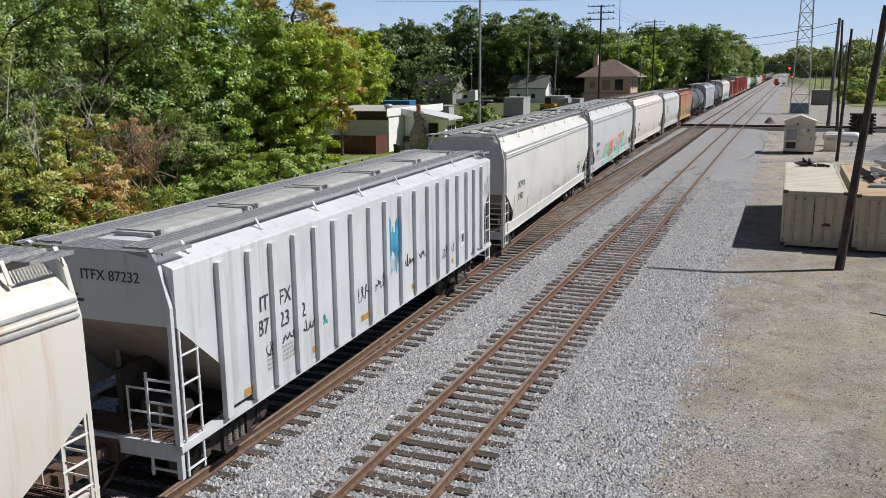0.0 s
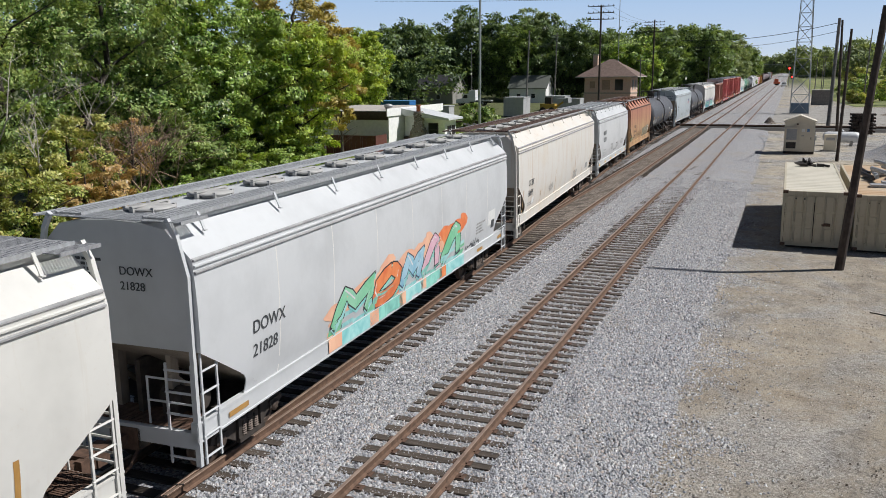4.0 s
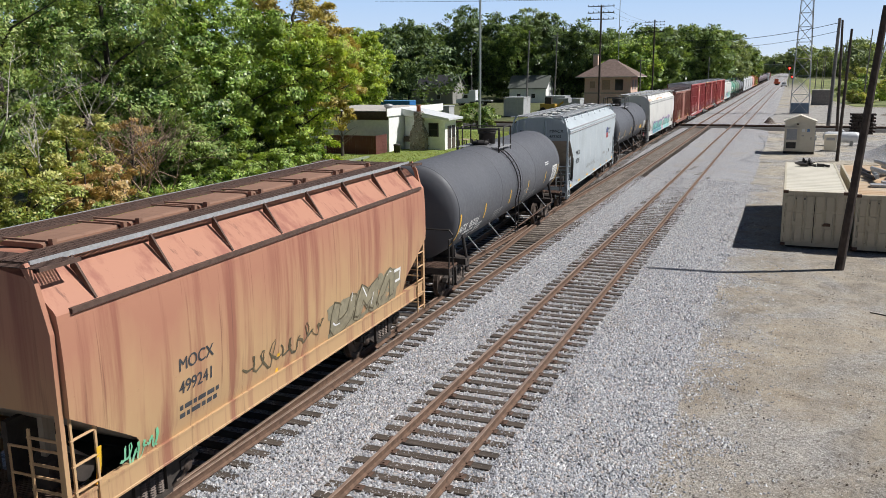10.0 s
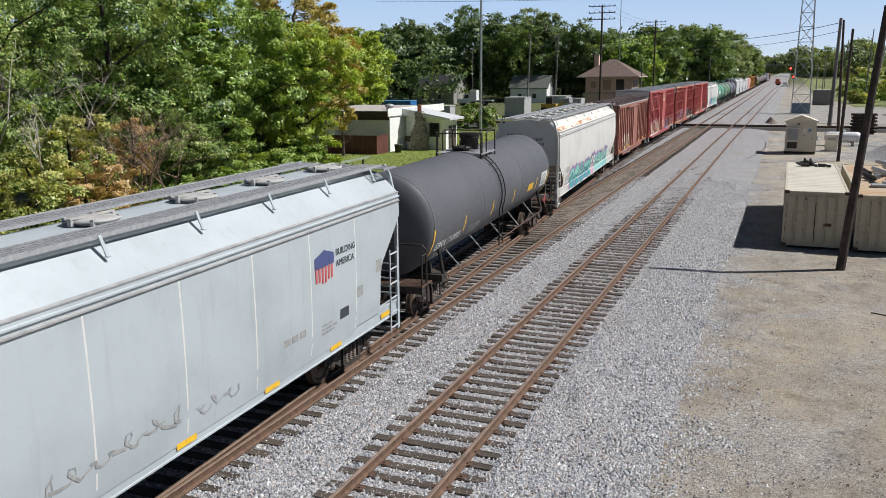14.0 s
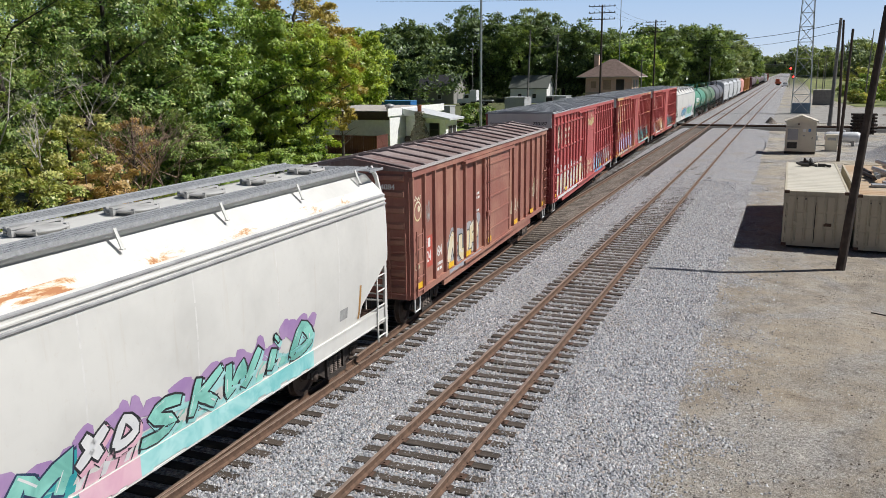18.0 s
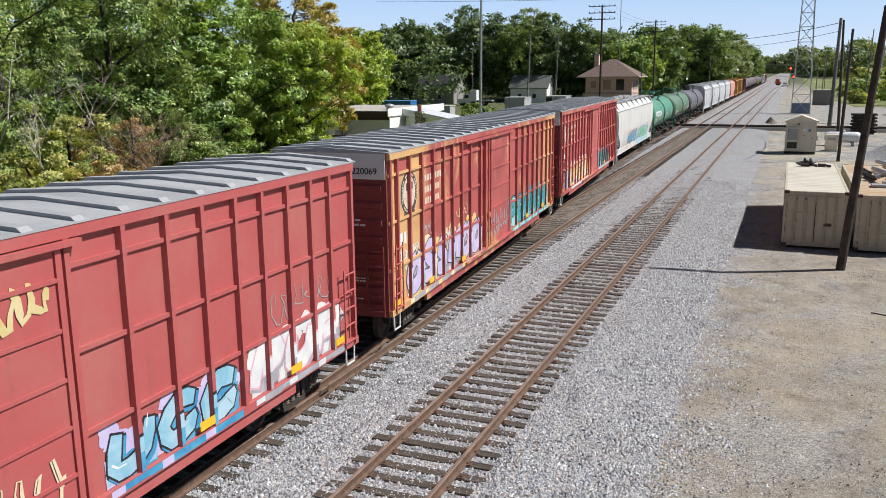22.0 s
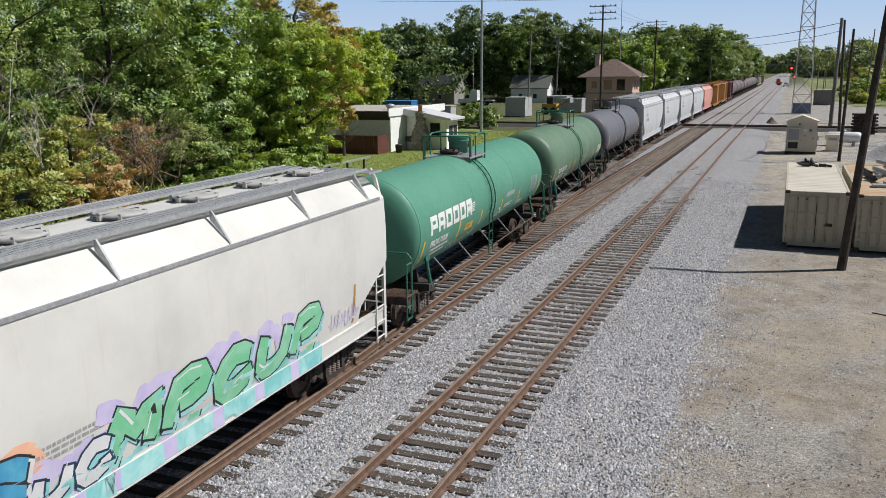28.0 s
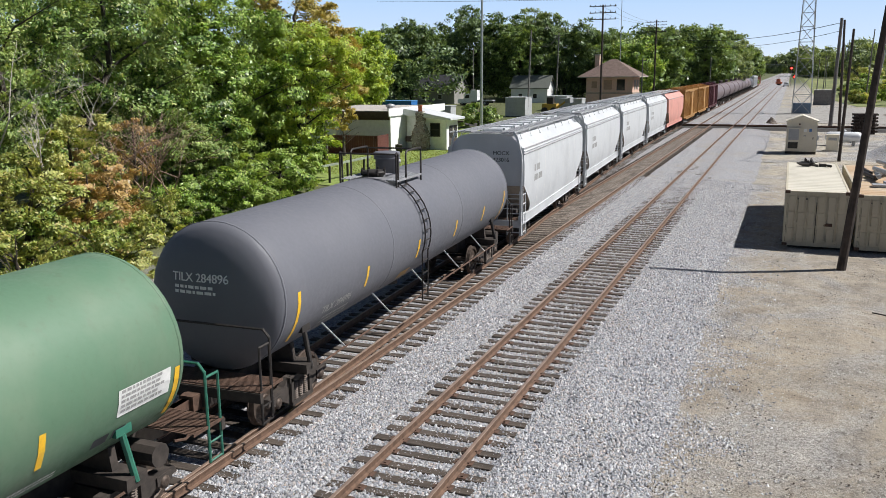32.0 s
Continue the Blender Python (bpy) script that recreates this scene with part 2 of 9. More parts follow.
# ---- the line of the tracks ----
X_RIGHT, X_MID = -5.837, -9.953
HEAD_Y = (0, 15, 30, 45, 60, 80, 110, 150, 220)
HEAD_A = (0.17, 2.05, 3.20, 3.53, 2.40, 1.06, 0.24, 0.0, 0.0)
LINE_Y = np.arange(0, 260, 1.0)
slopes = np.tan(np.radians(np.interp(LINE_Y, HEAD_Y, HEAD_A)))
LINE_X = -9.90 - np.concatenate([[0], np.cumsum((slopes[1:] + slopes[:-1]) / 2)])


def line_x(y):
    """Where the train's track lies across, at y along the line."""
    return float(np.interp(y, LINE_Y, LINE_X)) if y > 0 else -9.90


def right_x(y):
    """Where the right-hand track lies across: it eases to the right past the crossing."""
    return X_RIGHT + 0.0048 * max(0.0, y - 85.0)


def rolled(t):
    """How far the train has rolled by t seconds; it gathers speed slightly."""
    return 9.539 * t + 0.015 * t * t


GROUND_Z = -0.45

# ---- ground, ballast, rails ----


def ground_sheet():
    xs = [-2500, -900, -300, -120, -60] + [-40 + 2 * i for i in range(36)] + [40, 70, 150, 400, 1200, 2500]
    ys = [-400, -100, -30] + [-10 + 2.5 * i for i in range(60)] + [150, 180, 230, 300, 420, 700, 1300, 2600, 4500]
    bm = bmesh.new()
    rows = [[bm.verts.new((x, y, GROUND_Z + (0.03 * noise.noise((x * 0.3, y * 0.3, 1.0)) if abs(x) < 40 and y < 150 else 0))) for x in xs] for y in ys]
    for a, b in zip(rows, rows[1:]):
        for i in range(len(xs) - 1):
            bm.faces.new((a[i], a[i + 1], b[i + 1], b[i])).smooth = True
    solo("ground", bm, M_YARD, "sandy yard of packed dirt and loose grey stone", "ground", kind="structure")


def bed_height(x):
    keys = ((-19.0, -0.48), (-16.5, -0.22), (-4.2, -0.21), (-1.6, -0.47))
    return float(np.interp(x, [k[0] for k in keys], [k[1] for k in keys]))


def ballast_bed():
    xs = list(np.arange(-19.0, -1.4, 0.4))
    ys = [-80, -40, -15] + list(np.arange(-6, 40, 0.4)) + list(np.arange(40, 109, 1.5)) + [109.5]
    for name, span in (("ballast", ys), ("ballast", [116.8, 160, 220, 300, 420, 600, 900, 1500])):
        bm = bmesh.new()
        rows = [[bm.verts.new((x, y, bed_height(x) + (0.008 if abs(x - X_MID) < 1.5 and y > 32 else 0.035) * noise.noise((x * 1.7, y * 1.7, 4.0)) - (0.02 if abs(x - X_MID) < 1.1 and y > 33 else 0))) for x in xs] for y in span]
        for a, b in zip(rows, rows[1:]):
            for i in range(len(xs) - 1):
                bm.faces.new((a[i], a[i + 1], b[i + 1], b[i])).smooth = True
        solo(name, bm, M_BALLAST, "bed of crushed grey limestone ballast under the tracks", "ballast", kind="stuff")
    bm = bmesh.new()
    xs = list(np.arange(-11.1, -8.8, 0.25))
    rows = [[bm.verts.new((x, y, -0.192 + 0.022 * noise.noise((x * 2, y * 2, 9.0)) - (0.09 if i in (0, len(xs) - 1) else 0))) for i, x in enumerate(xs)] for y in np.arange(34, 109, 1.0)]
    for a, b in zip(rows, rows[1:]):
        for i in range(len(xs) - 1):
            bm.faces.new((a[i], a[i + 1], b[i + 1], b[i])).smooth = True
    solo("old_ballast", bm, M_OLDBALLAST, "brown-stained old ballast between worn rails", "ballast", kind="stuff")


RAIL_PROFILE = ((-0.07, -0.17), (-0.07, -0.155), (-0.012, -0.135), (-0.012, -0.045), (-0.036, -0.035), (-0.036, -0.006), (-0.028, 0.0),
                (0.028, 0.0), (0.036, -0.006), (0.036, -0.035), (0.012, -0.045), (0.012, -0.135), (0.07, -0.155), (0.07, -0.17))


def rail(parent, centre, ys, label="brown rusted rail with a worn bright head"):
    bm = bmesh.new()
    rings = []
    for y in ys:
        c = centre(y)
        rings.append([bm.verts.new((c + px, y, pz)) for px, pz in RAIL_PROFILE])
    k = len(RAIL_PROFILE)
    for a, b in zip(rings, rings[1:]):
        for i in range(k):
            f = bm.faces.new((a[i], a[(i + 1) % k], b[(i + 1) % k], b[i]))
            f.material_index = 1 if i in (5, 6, 7) else 0
    bm.faces.new(rings[0])
    bm.faces.new(rings[-1][::-1])
    me = finish("rail", bm, M_RAILSIDE)
    me.materials.append(M_RAILTOP)
    return part("rail", me, None, parent, label)


G = 0.753
ground_sheet()
ballast_bed()
NEAR_Y = [-80, -40, -20, -10] + list(np.arange(0, 130, 2.0)) + [140, 170, 220, 300, 420, 600, 900, 1400]
track_right = thing("railway_track", "straight railway track with brown rails on weathered wooden ties", "railway track", kind="structure")
track_mid = thing("railway_track", "disused straight railway track with rusty rails and dark ballast", "railway track", kind="structure")
track_train = thing("railway_track", "railway track curving away from a switch, carrying the freight train", "railway track", kind="structure")
for s in (-G, G):
    rail(track_right, lambda y, s=s: right_x(y) + s, NEAR_Y)
    rail(track_mid, lambda y, s=s: X_MID + s, [y for y in NEAR_Y if y >= (9 if s > 0 else 26)])
    rail(track_train, lambda y, s=s: line_x(y) + s + (0.0 if y > 8 else 0.05), NEAR_Y)
# stock rail alongside the switch point
track_cross = thing("railway_track", "railway track crossing the others square on dark ties", "railway track", kind="structure")
for s in (-G, G):
    bm = bmesh.new()
    slab(bm, [(113 + s + a, b + 0.01) for a, b in RAIL_PROFILE], 0, -60, 60)
    part("rail", bm, M_RAILSIDE, track_cross)
bm = bmesh.new()
slab(bm, [(109.2, -0.45), (110.2, -0.16), (116, -0.16), (117, -0.45)], 0, -60, 70)
part("ballast_bed", bm, plain("crossing_tar", (0.05, 0.046, 0.042), 0.9, 0, 0.4, 2.0, 0.6), track_cross, "tar-dark ballast of the crossing track")


def sky_backdrop():
    """Hazy pale sky low over the horizon ahead, thinning out upwards."""
    m = bpy.data.materials.new("horizon_haze")
    m.use_nodes = True
    n, l = m.node_tree.nodes, m.node_tree.links
    n.remove(n["Principled BSDF"])
    xyz, mr = n.new("ShaderNodeSeparateXYZ"), n.new("ShaderNodeMapRange")
    l.new(coords(n, l, world_space=True), xyz.inputs[0])
    mr.inputs["From Min"].default_value, mr.inputs["From Max"].default_value = 0.0, 330.0
    l.new(xyz.outputs[2], mr.inputs[0])
    em, tr, mx = n.new("ShaderNodeEmission"), n.new("ShaderNodeBsdfTransparent"), n.new("ShaderNodeMixShader")
    l.new(ramp(n, l, mr.outputs[0], [(0.0, (0.68, 0.75, 0.82)), (0.25, (0.54, 0.67, 0.85)), (0.75, (0.38, 0.56, 0.84))]), em.inputs["Color"])
    l.new(ramp(n, l, mr.outputs[0], [(0.72, grey(0)), (1.0, grey(1))]), mx.inputs[0])
    l.new(em.outputs[0], mx.inputs[1])
    l.new(tr.outputs[0], mx.inputs[2])
    l.new(mx.outputs[0], n["Material Output"].inputs["Surface"])
    bm = bmesh.new()
    lo, hi = [], []
    for k in range(41):
        a = radians(-80 + 3 * k)
        lo.append(bm.verts.new((2450 * math.sin(a), 2450 * math.cos(a), -10)))
        hi.append(bm.verts.new((2450 * math.sin(a), 2450 * math.cos(a), 330)))
    for k in range(40):
        bm.faces.new((lo[k], lo[k + 1], hi[k + 1], hi[k]))
    ob = solo("sky_backdrop", bm, m, "pale hazy blue sky over the horizon", "sky", kind="structure")
    ob.visible_shadow = False


sky_backdrop()


def field():
    """Rough grass and weeds beyond the yard."""
    m, n, l, b = material("field_weeds", 0.95)
    v = coords(n, l, world_space=True)
    col = ramp(n, l, noisy(n, l, v, 0.12, 7, 0.7), [(0.36, (0.07, 0.10, 0.035)), (0.5, (0.17, 0.195, 0.065)), (0.64, (0.32, 0.30, 0.12))])
    l.new(col, b.inputs["Base Color"])
    bumped(n, l, b, noisy(n, l, v, 2.0, 6), 0.8, 0.2)
    bm = bmesh.new()
    for pts in (((12, 182), (60, 168), (420, 150), (420, 690), (8, 690), (6, 260)),):
        bm.faces.new([bm.verts.new((x, y, GROUND_Z + 0.06)) for x, y in pts])
    solo("field", bm, m, "rough sunlit field of weeds beyond the yard", "field", kind="structure")


field()

# ---- freight cars: shared pieces ----
WHEEL_R = 0.46
M_SEAM = plain("weld_seam", (0.70, 0.69, 0.66), 0.6, 0, 0.1, 5)
M_HATCH = plain("dusty_hatch", (0.40, 0.395, 0.38), 0.7, 0, 0.25, 3)
# Slope sheets and end frames: grime plus their shade, both in the colour.
M_GRIMESHADE = paint("grimy_shaded_slope_sheet", (0.24, 0.20, 0.16), (0.10, 0.07, 0.05), 0.7, 0.8, 0.6, (0.34, 0.29, 0.24))
M_PALEEDGE = paint("chalky_roof_edge", (0.50, 0.46, 0.44), (0.16, 0.10, 0.09), 0.7)
M_BAND = plain("dusty_eave_band", (0.34, 0.34, 0.34), 0.7, 0, 0.25, 3)


def make_wheelset():
    bm = bmesh.new()
    for s in (-1, 1):
        prof = [(0.05, 0.0), (0.14, 0.0), (0.16, 0.03), (0.34, 0.045), (0.38, 0.0), (0.46, 0.0), (0.47, 0.10), (0.495, 0.11), (0.495, 0.135), (0.38, 0.135), (0.34, 0.09), (0.16, 0.11), (0.14, 0.15), (0.05, 0.15)]
        lathe(bm, [(r, s * (0.83 - h)) for r, h in prof], (0, 0, 0), "X", 20, False)
        lathe(bm, [(0.075, s * 0.8), (0.085, s * 1.02), (0.11, s * 1.03), (0.11, s * 1.13), (0.05, s * 1.16)], (0, 0, 0), "X", 10)
    rod(bm, (-0.8, 0, 0), (0.8, 0, 0), 0.08, 10)
    return finish("wheelset", bm, M_WHEEL)


def make_sideframe():
    bm = bmesh.new()
    top = [(-1.22, 0.50), (-1.16, 0.62), (-0.95, 0.66), (-0.62, 0.70), (-0.42, 0.84), (0.42, 0.84), (0.62, 0.70), (0.95, 0.66), (1.16, 0.62), (1.22, 0.50), (1.06, 0.47), (1.02, 0.54), (0.78, 0.54), (0.72, 0.44),
           (0.36, 0.22), (-0.36, 0.22), (-0.72, 0.44), (-0.78, 0.54), (-1.02, 0.54), (-1.06, 0.47)]
    slab(bm, [(p[0], p[1]) for p in top], 0, -0.07, 0.07)
    # window round the springs stands out in front
    quad_box(bm, 0.05, 0.13, -0.42, -0.32, 0.28, 0.80)
    quad_box(bm, 0.05, 0.13, 0.32, 0.42, 0.28, 0.80)
    quad_box(bm, 0.05, 0.15, -0.42, 0.42, 0.22, 0.30)
    quad_box(bm, 0.05, 0.13, -0.46, 0.46, 0.72, 0.84)
    for y in (-0.89, 0.89):
        quad_box(bm, -0.08, 0.10, y - 0.17, y + 0.17, 0.44, 0.60)
    return finish("sideframe", bm, M_DARK)


def make_springs(ys=(-0.2, 0.0, 0.2)):
    bm = bmesh.new()
    for y in ys:
        prof = []
        for i in range(9):
            prof += [(0.055, 0.30 + i * 0.043), (0.085, 0.322 + i * 0.043)]
        lathe(bm, prof, (0.0, y, 0), "Z", 8, False)
    return finish("springs", bm, plain("spring_steel", (0.15, 0.12, 0.10), 0.7, 0.2))


def make_bolster():
    bm = bmesh.new()
    quad_box(bm, -1.1, 1.1, -0.18, 0.18, 0.52, 0.80)
    quad_box(bm, -0.2, 0.2, -0.2, 0.2, 0.80, 0.92)
    for y in (-0.42, 0.42):
        quad_box(bm, -0.9, 0.9, y - 0.05, y + 0.05, 0.36, 0.5)
    return finish("bolster", bm, M_DARK)


def make_coupler():
    bm = bmesh.new()
    quad_box(bm, -0.08, 0.08, -0.95, 0.25, 0.78, 0.96)
    quad_box(bm, -0.16, 0.13, -1.18, -0.92, 0.72, 1.02)
    quad_box(bm, 0.05, 0.19, -1.30, -1.05, 0.74, 1.0)
    quad_box(bm, -0.28, 0.28, -0.12, 0.2, 0.68, 1.08)
    pipe(bm, [(0.2, 0.0, 0.7), (0.28, -0.35, 0.5), (0.24, -0.75, 0.36), (0.18, -1.0, 0.42)], 0.03)
    return finish("coupler", bm, M_RUSTIRON)


ME_WHEELSET, ME_SIDEFRAME, ME_SPRINGS, ME_BOLSTER, ME_COUPLER = make_wheelset(), make_sideframe(), make_springs(), make_bolster(), make_coupler()
ME_SPRING = make_springs((0.0,))
TRAIN = []       # car, middle along the train, half the distance between pivots
WHEELS = []      # wheelset, its place on the car, the car's middle


def truck(car, y, mid, spin):
    tr = thing("truck", "", "")
    tr.parent = car
    tr.location = (0, y, 0)
    share("bolster", ME_BOLSTER, tr)
    for s in (-1, 1):
        share("sideframe", ME_SIDEFRAME, tr, Matrix.Translation((s * 1.02, 0, 0)) @ Matrix.Rotation(0 if s > 0 else math.pi, 4, "Z"))
        if spin:
            for dy in (-0.2, 0.0, 0.2):
                share("spring", ME_SPRING, tr, Matrix.Translation((s * 1.08, dy, 0)))
        else:
            share("springs", ME_SPRINGS, tr, Matrix.Translation((s * 1.08, 0, 0)))
    for w in (-0.89, 0.89):
        ob = share("wheelset", ME_WHEELSET, car, pose(0, y + w, WHEEL_R))
        if spin:
            WHEELS.append((ob, y + w, mid))
    return tr


def ladder_mesh(name, height, width, rungs, mat, r=0.022):
    bm = bmesh.new()
    for x in (-width / 2, width / 2):
        quad_box(bm, x - 0.020, x + 0.020, -0.014, 0.014, 0, height)
    for i in range(rungs):
        z = 0.12 + (height - 0.24) * i / max(1, rungs - 1)
        rod(bm, (-width / 2 - 0.03, 0, z), (width / 2 + 0.03, 0, z), r, 5)
    return finish(name, bm, mat)


def text_mesh(words, size, mat, thick=0.0, wide=1.0):
    cu = bpy.data.curves.new("words", "FONT")
    cu.body, cu.size, cu.align_x = words, size, "LEFT"
    tmp = new("words", cu)
    bpy.context.view_layer.update()
    me = bpy.data.meshes.new_from_object(tmp.evaluated_get(bpy.context.evaluated_depsgraph_get()))
    bpy.data.objects.remove(tmp)
    bpy.data.curves.remove(cu)
    me.materials.clear()
    me.materials.append(mat)
    # stencilled strokes are heavy: two more coats, a little aside
    bm = bmesh.new()
    for k, (dx, dy) in enumerate(((0, 0), (2.2, 0.6), (-1.8, -0.6))):
        first = len(bm.verts)
        bm.from_mesh(me)
        bm.verts.ensure_lookup_table()
        for v in bm.verts[first:]:
            v.co = Vector((v.co.x * wide + dx * thick, v.co.y + dy * thick, v.co.z + 0.0006 * k))
    bm.to_mesh(me)
    bm.free()
    return me


def on_side(me, y, z, surface, lift=0.006):
    """Lays a flat mesh on a car's right side, reading towards the tail: its x runs along the car, its y up."""
    for v in me.vertices:
        zz = z + v.co.y
        v.co = Vector((surface(zz) + lift + v.co.z, y + v.co.x, zz))
    return me


def side_text(car, words, size, y, z, mat, surface, thick=0.0, wide=1.0, name="lettering"):
    thick = max(thick, size * 0.010)
    share(name, on_side(text_mesh(words, size, mat, thick, wide), y, z, surface), car)


def end_text(car, words, size, x, y, z, mat, thick=0.0):
    """Words on the end that faces the camera."""
    me = text_mesh(words, size, mat, max(thick, size * 0.010))
    for v in me.vertices:
        v.co = Vector((x + v.co.x, y - 0.008 - v.co.z, z + v.co.y))
    share("lettering", me, car)


def side_patch(car, name, y0, y1, z0, z1, mat, surface, lift=0.005, label=""):
    bm = bmesh.new()
    n = max(2, int((z1 - z0) / 0.2) + 1)
    col = [[bm.verts.new((surface(z) + lift, y, z)) for y in (y0, y1)] for z in np.linspace(z0, z1, n)]
    for a, b in zip(col, col[1:]):
        bm.faces.new((a[0], a[1], b[1], b[0]))
    return part(name, bm, mat, car, label)


def side_bars(car, y, z, width, rows, size, mat, surface, seed=0, lift=0.005, name="small_print"):
    """Small print too fine to read, as rows of bars."""
    rnd = random.Random(seed + int(y * 10))
    bm = bmesh.new()
    for i in range(rows):
        zz, a = z - i * size * 1.7, y
        while a < y + width * (0.7 + 0.3 * rnd.random()):
            w = size * (0.8 + 2.2 * rnd.random())
            bm.faces.new([bm.verts.new((surface(q) + lift, p, q)) for p, q in ((a, zz), (a + w, zz), (a + w, zz + size), (a, zz + size))])
            a += w + size * 0.5
    part(name, bm, mat, car)


def smooth(pts, n=5):
    """Points along a rounded line through pts."""
    out = []
    for k in range(len(pts) - 1):
        p0, p1, p2, p3 = pts[max(0, k - 1)], pts[k], pts[k + 1], pts[min(len(pts) - 1, k + 2)]
        for i in range(n):
            t = i / n
            out.append(tuple(0.5 * (2 * p1[a] + (p2[a] - p0[a]) * t + (2 * p0[a] - 5 * p1[a] + 4 * p2[a] - p3[a]) * t * t + (3 * p1[a] - p0[a] - 3 * p2[a] + p3[a]) * t ** 3) for a in (0, 1)))
    return out + [pts[-1]]


def spray(car, y0, y1, z0, z1, surface, fill, shade, line, cloud, letters=5, seed=1, lift=0.006, lean=0.2, proud=(), foot=None, word="", sit=0.14):
    """A spray-painted piece: a cloud, then fat rounded strokes with a dark outline, a drop shade and a lit face, in thin coats."""
    rnd = random.Random(seed)
    coats = {"cloud": bmesh.new(), "line": bmesh.new(), "shade": bmesh.new(), "fill": bmesh.new(), "shine": bmesh.new()}

    def face(key, pts, up):
        bm = coats[key]
        vs = [bm.verts.new((surface(min(max(z, z0 - 0.3), z1 + 0.3)) + lift + up, y, z)) for y, z in pts]
        try:
            bm.faces.new(vs)
        except ValueError:
            pass

    def blob(key, y, z, ry, rz, up, n=12):
        ph = rnd.random() * 6
        face(key, [(y + ry * (1 + 0.22 * math.sin(3 * a + ph)) * math.cos(a), z + rz * (1 + 0.2 * math.sin(2 * a + ph)) * math.sin(a)) for a in [2 * math.pi * i / n for i in range(n)]], up)

    step, h = (y1 - y0) / letters, z1 - z0
    for i in range(letters * 5):
        blob("cloud", y0 + (y1 - y0) * (i + 0.5) / (letters * 5), z0 + h * (0.55 + 0.42 * rnd.random()), step * (0.16 + 0.14 * rnd.random()), h * (0.12 + 0.14 * rnd.random()), 0.0002 * (i % 5))
    cells = letters * 4
    edge = [z0 + h * (0.30 + 0.30 * rnd.random()) for i in range(cells + 1)]
    floor = [z0 + h * rnd.choice((0.0, 0.0, 0.0, 0.05)) for i in range(cells + 1)]
    for i in range(cells):
        a, b = y0 + (y1 - y0) * i / cells, y0 + (y1 - y0) * (i + 1) / cells
        face("shade" if word or i % 4 else "cloud", [(a, floor[i]), (b, floor[i]), (b, edge[i + 1]), (a, edge[i])], 0.0012)
        if i % 2:
            face("line", [(a, floor[i]), (a + 0.035, floor[i]), (a + 0.15, floor[i] + h * 0.34), (a + 0.11, floor[i] + h * 0.34)], 0.0016)
        if i % 3 == 0:
            face("fill", [(a + 0.02, floor[i] + 0.03), (b - 0.03, floor[i] + 0.03), (b + 0.05, edge[i + 1] - h * 0.1), (a + 0.08, edge[i] - h * 0.1)], 0.0015)
    for y in proud:
        if y0 + 0.1 < y < y1 - 0.1:
            for key, za, zb in (("shade", z0, z0 + h * 0.35), ("fill", z0 + h * 0.35, z0 + h * 0.62), ("line", z0 + h * 0.62, z0 + h * 0.68)):
                bm = coats[key]
                bm.faces.new([bm.verts.new((surface(z0) + 0.0875, y + d, z)) for d, z in ((-0.044, za), (0.044, za), (0.044, zb), (-0.044, zb))])
    if foot:
        x, za, zb = foot
        for i in range(cells):
            a, b = y0 + (y1 - y0) * i / cells, y0 + (y1 - y0) * (i + 1) / cells
            bm = coats["shade" if word or i % 4 else "cloud"]
            low = za + (zb - za) * rnd.choice((0.0, 0.0, 0.08, 0.2))
            bm.faces.new([bm.verts.new((x, y, z)) for y, z in ((a, low), (b, low), (b, zb), (a, zb))])
    shapes = (((0.75, 0.85), (0.4, 0.95), (0.2, 0.7), (0.7, 0.4), (0.6, 0.08), (0.15, 0.15)), ((0.5, 0.95), (0.15, 0.6), (0.3, 0.08), (0.75, 0.15), (0.8, 0.65), (0.5, 0.95)),
              ((0.15, 0.95), (0.2, 0.2), (0.5, 0.05), (0.8, 0.3), (0.8, 0.95)), ((0.15, 0.05), (0.2, 0.9), (0.7, 0.95), (0.75, 0.6), (0.3, 0.45)), ((0.15, 0.05), (0.35, 0.9), (0.55, 0.95), (0.8, 0.05)),
              ((0.8, 0.85), (0.4, 0.98), (0.15, 0.5), (0.4, 0.05), (0.8, 0.2), (0.75, 0.5)), ((0.15, 0.05), (0.2, 0.95), (0.5, 0.5), (0.78, 0.95), (0.82, 0.05)))
    glyphs = {"S": (((0.85, 0.82), (0.45, 0.98), (0.2, 0.75), (0.5, 0.5), (0.78, 0.28), (0.5, 0.02), (0.1, 0.12)),), "K": (((0.25, 0.98), (0.25, 0.5), (0.25, 0.02)), ((0.85, 0.95), (0.5, 0.6), (0.35, 0.5), (0.6, 0.3), (0.9, 0.02))),
              "W": (((0.05, 0.98), (0.15, 0.45), (0.25, 0.05), (0.4, 0.4), (0.5, 0.75), (0.6, 0.35), (0.75, 0.05), (0.85, 0.5), (0.97, 0.98)),), "I": (((0.5, 0.66), (0.5, 0.35), (0.5, 0.02)), ((0.5, 0.9), (0.52, 0.95), (0.54, 1.0))),
              "D": (((0.25, 0.02), (0.3, 0.5), (0.4, 0.98), (0.75, 0.65), (0.9, 0.25), (0.6, 0.05), (0.25, 0.05)),), "X": (((0.15, 0.98), (0.5, 0.5), (0.85, 0.02)), ((0.85, 0.98), (0.5, 0.5), (0.15, 0.02)))}
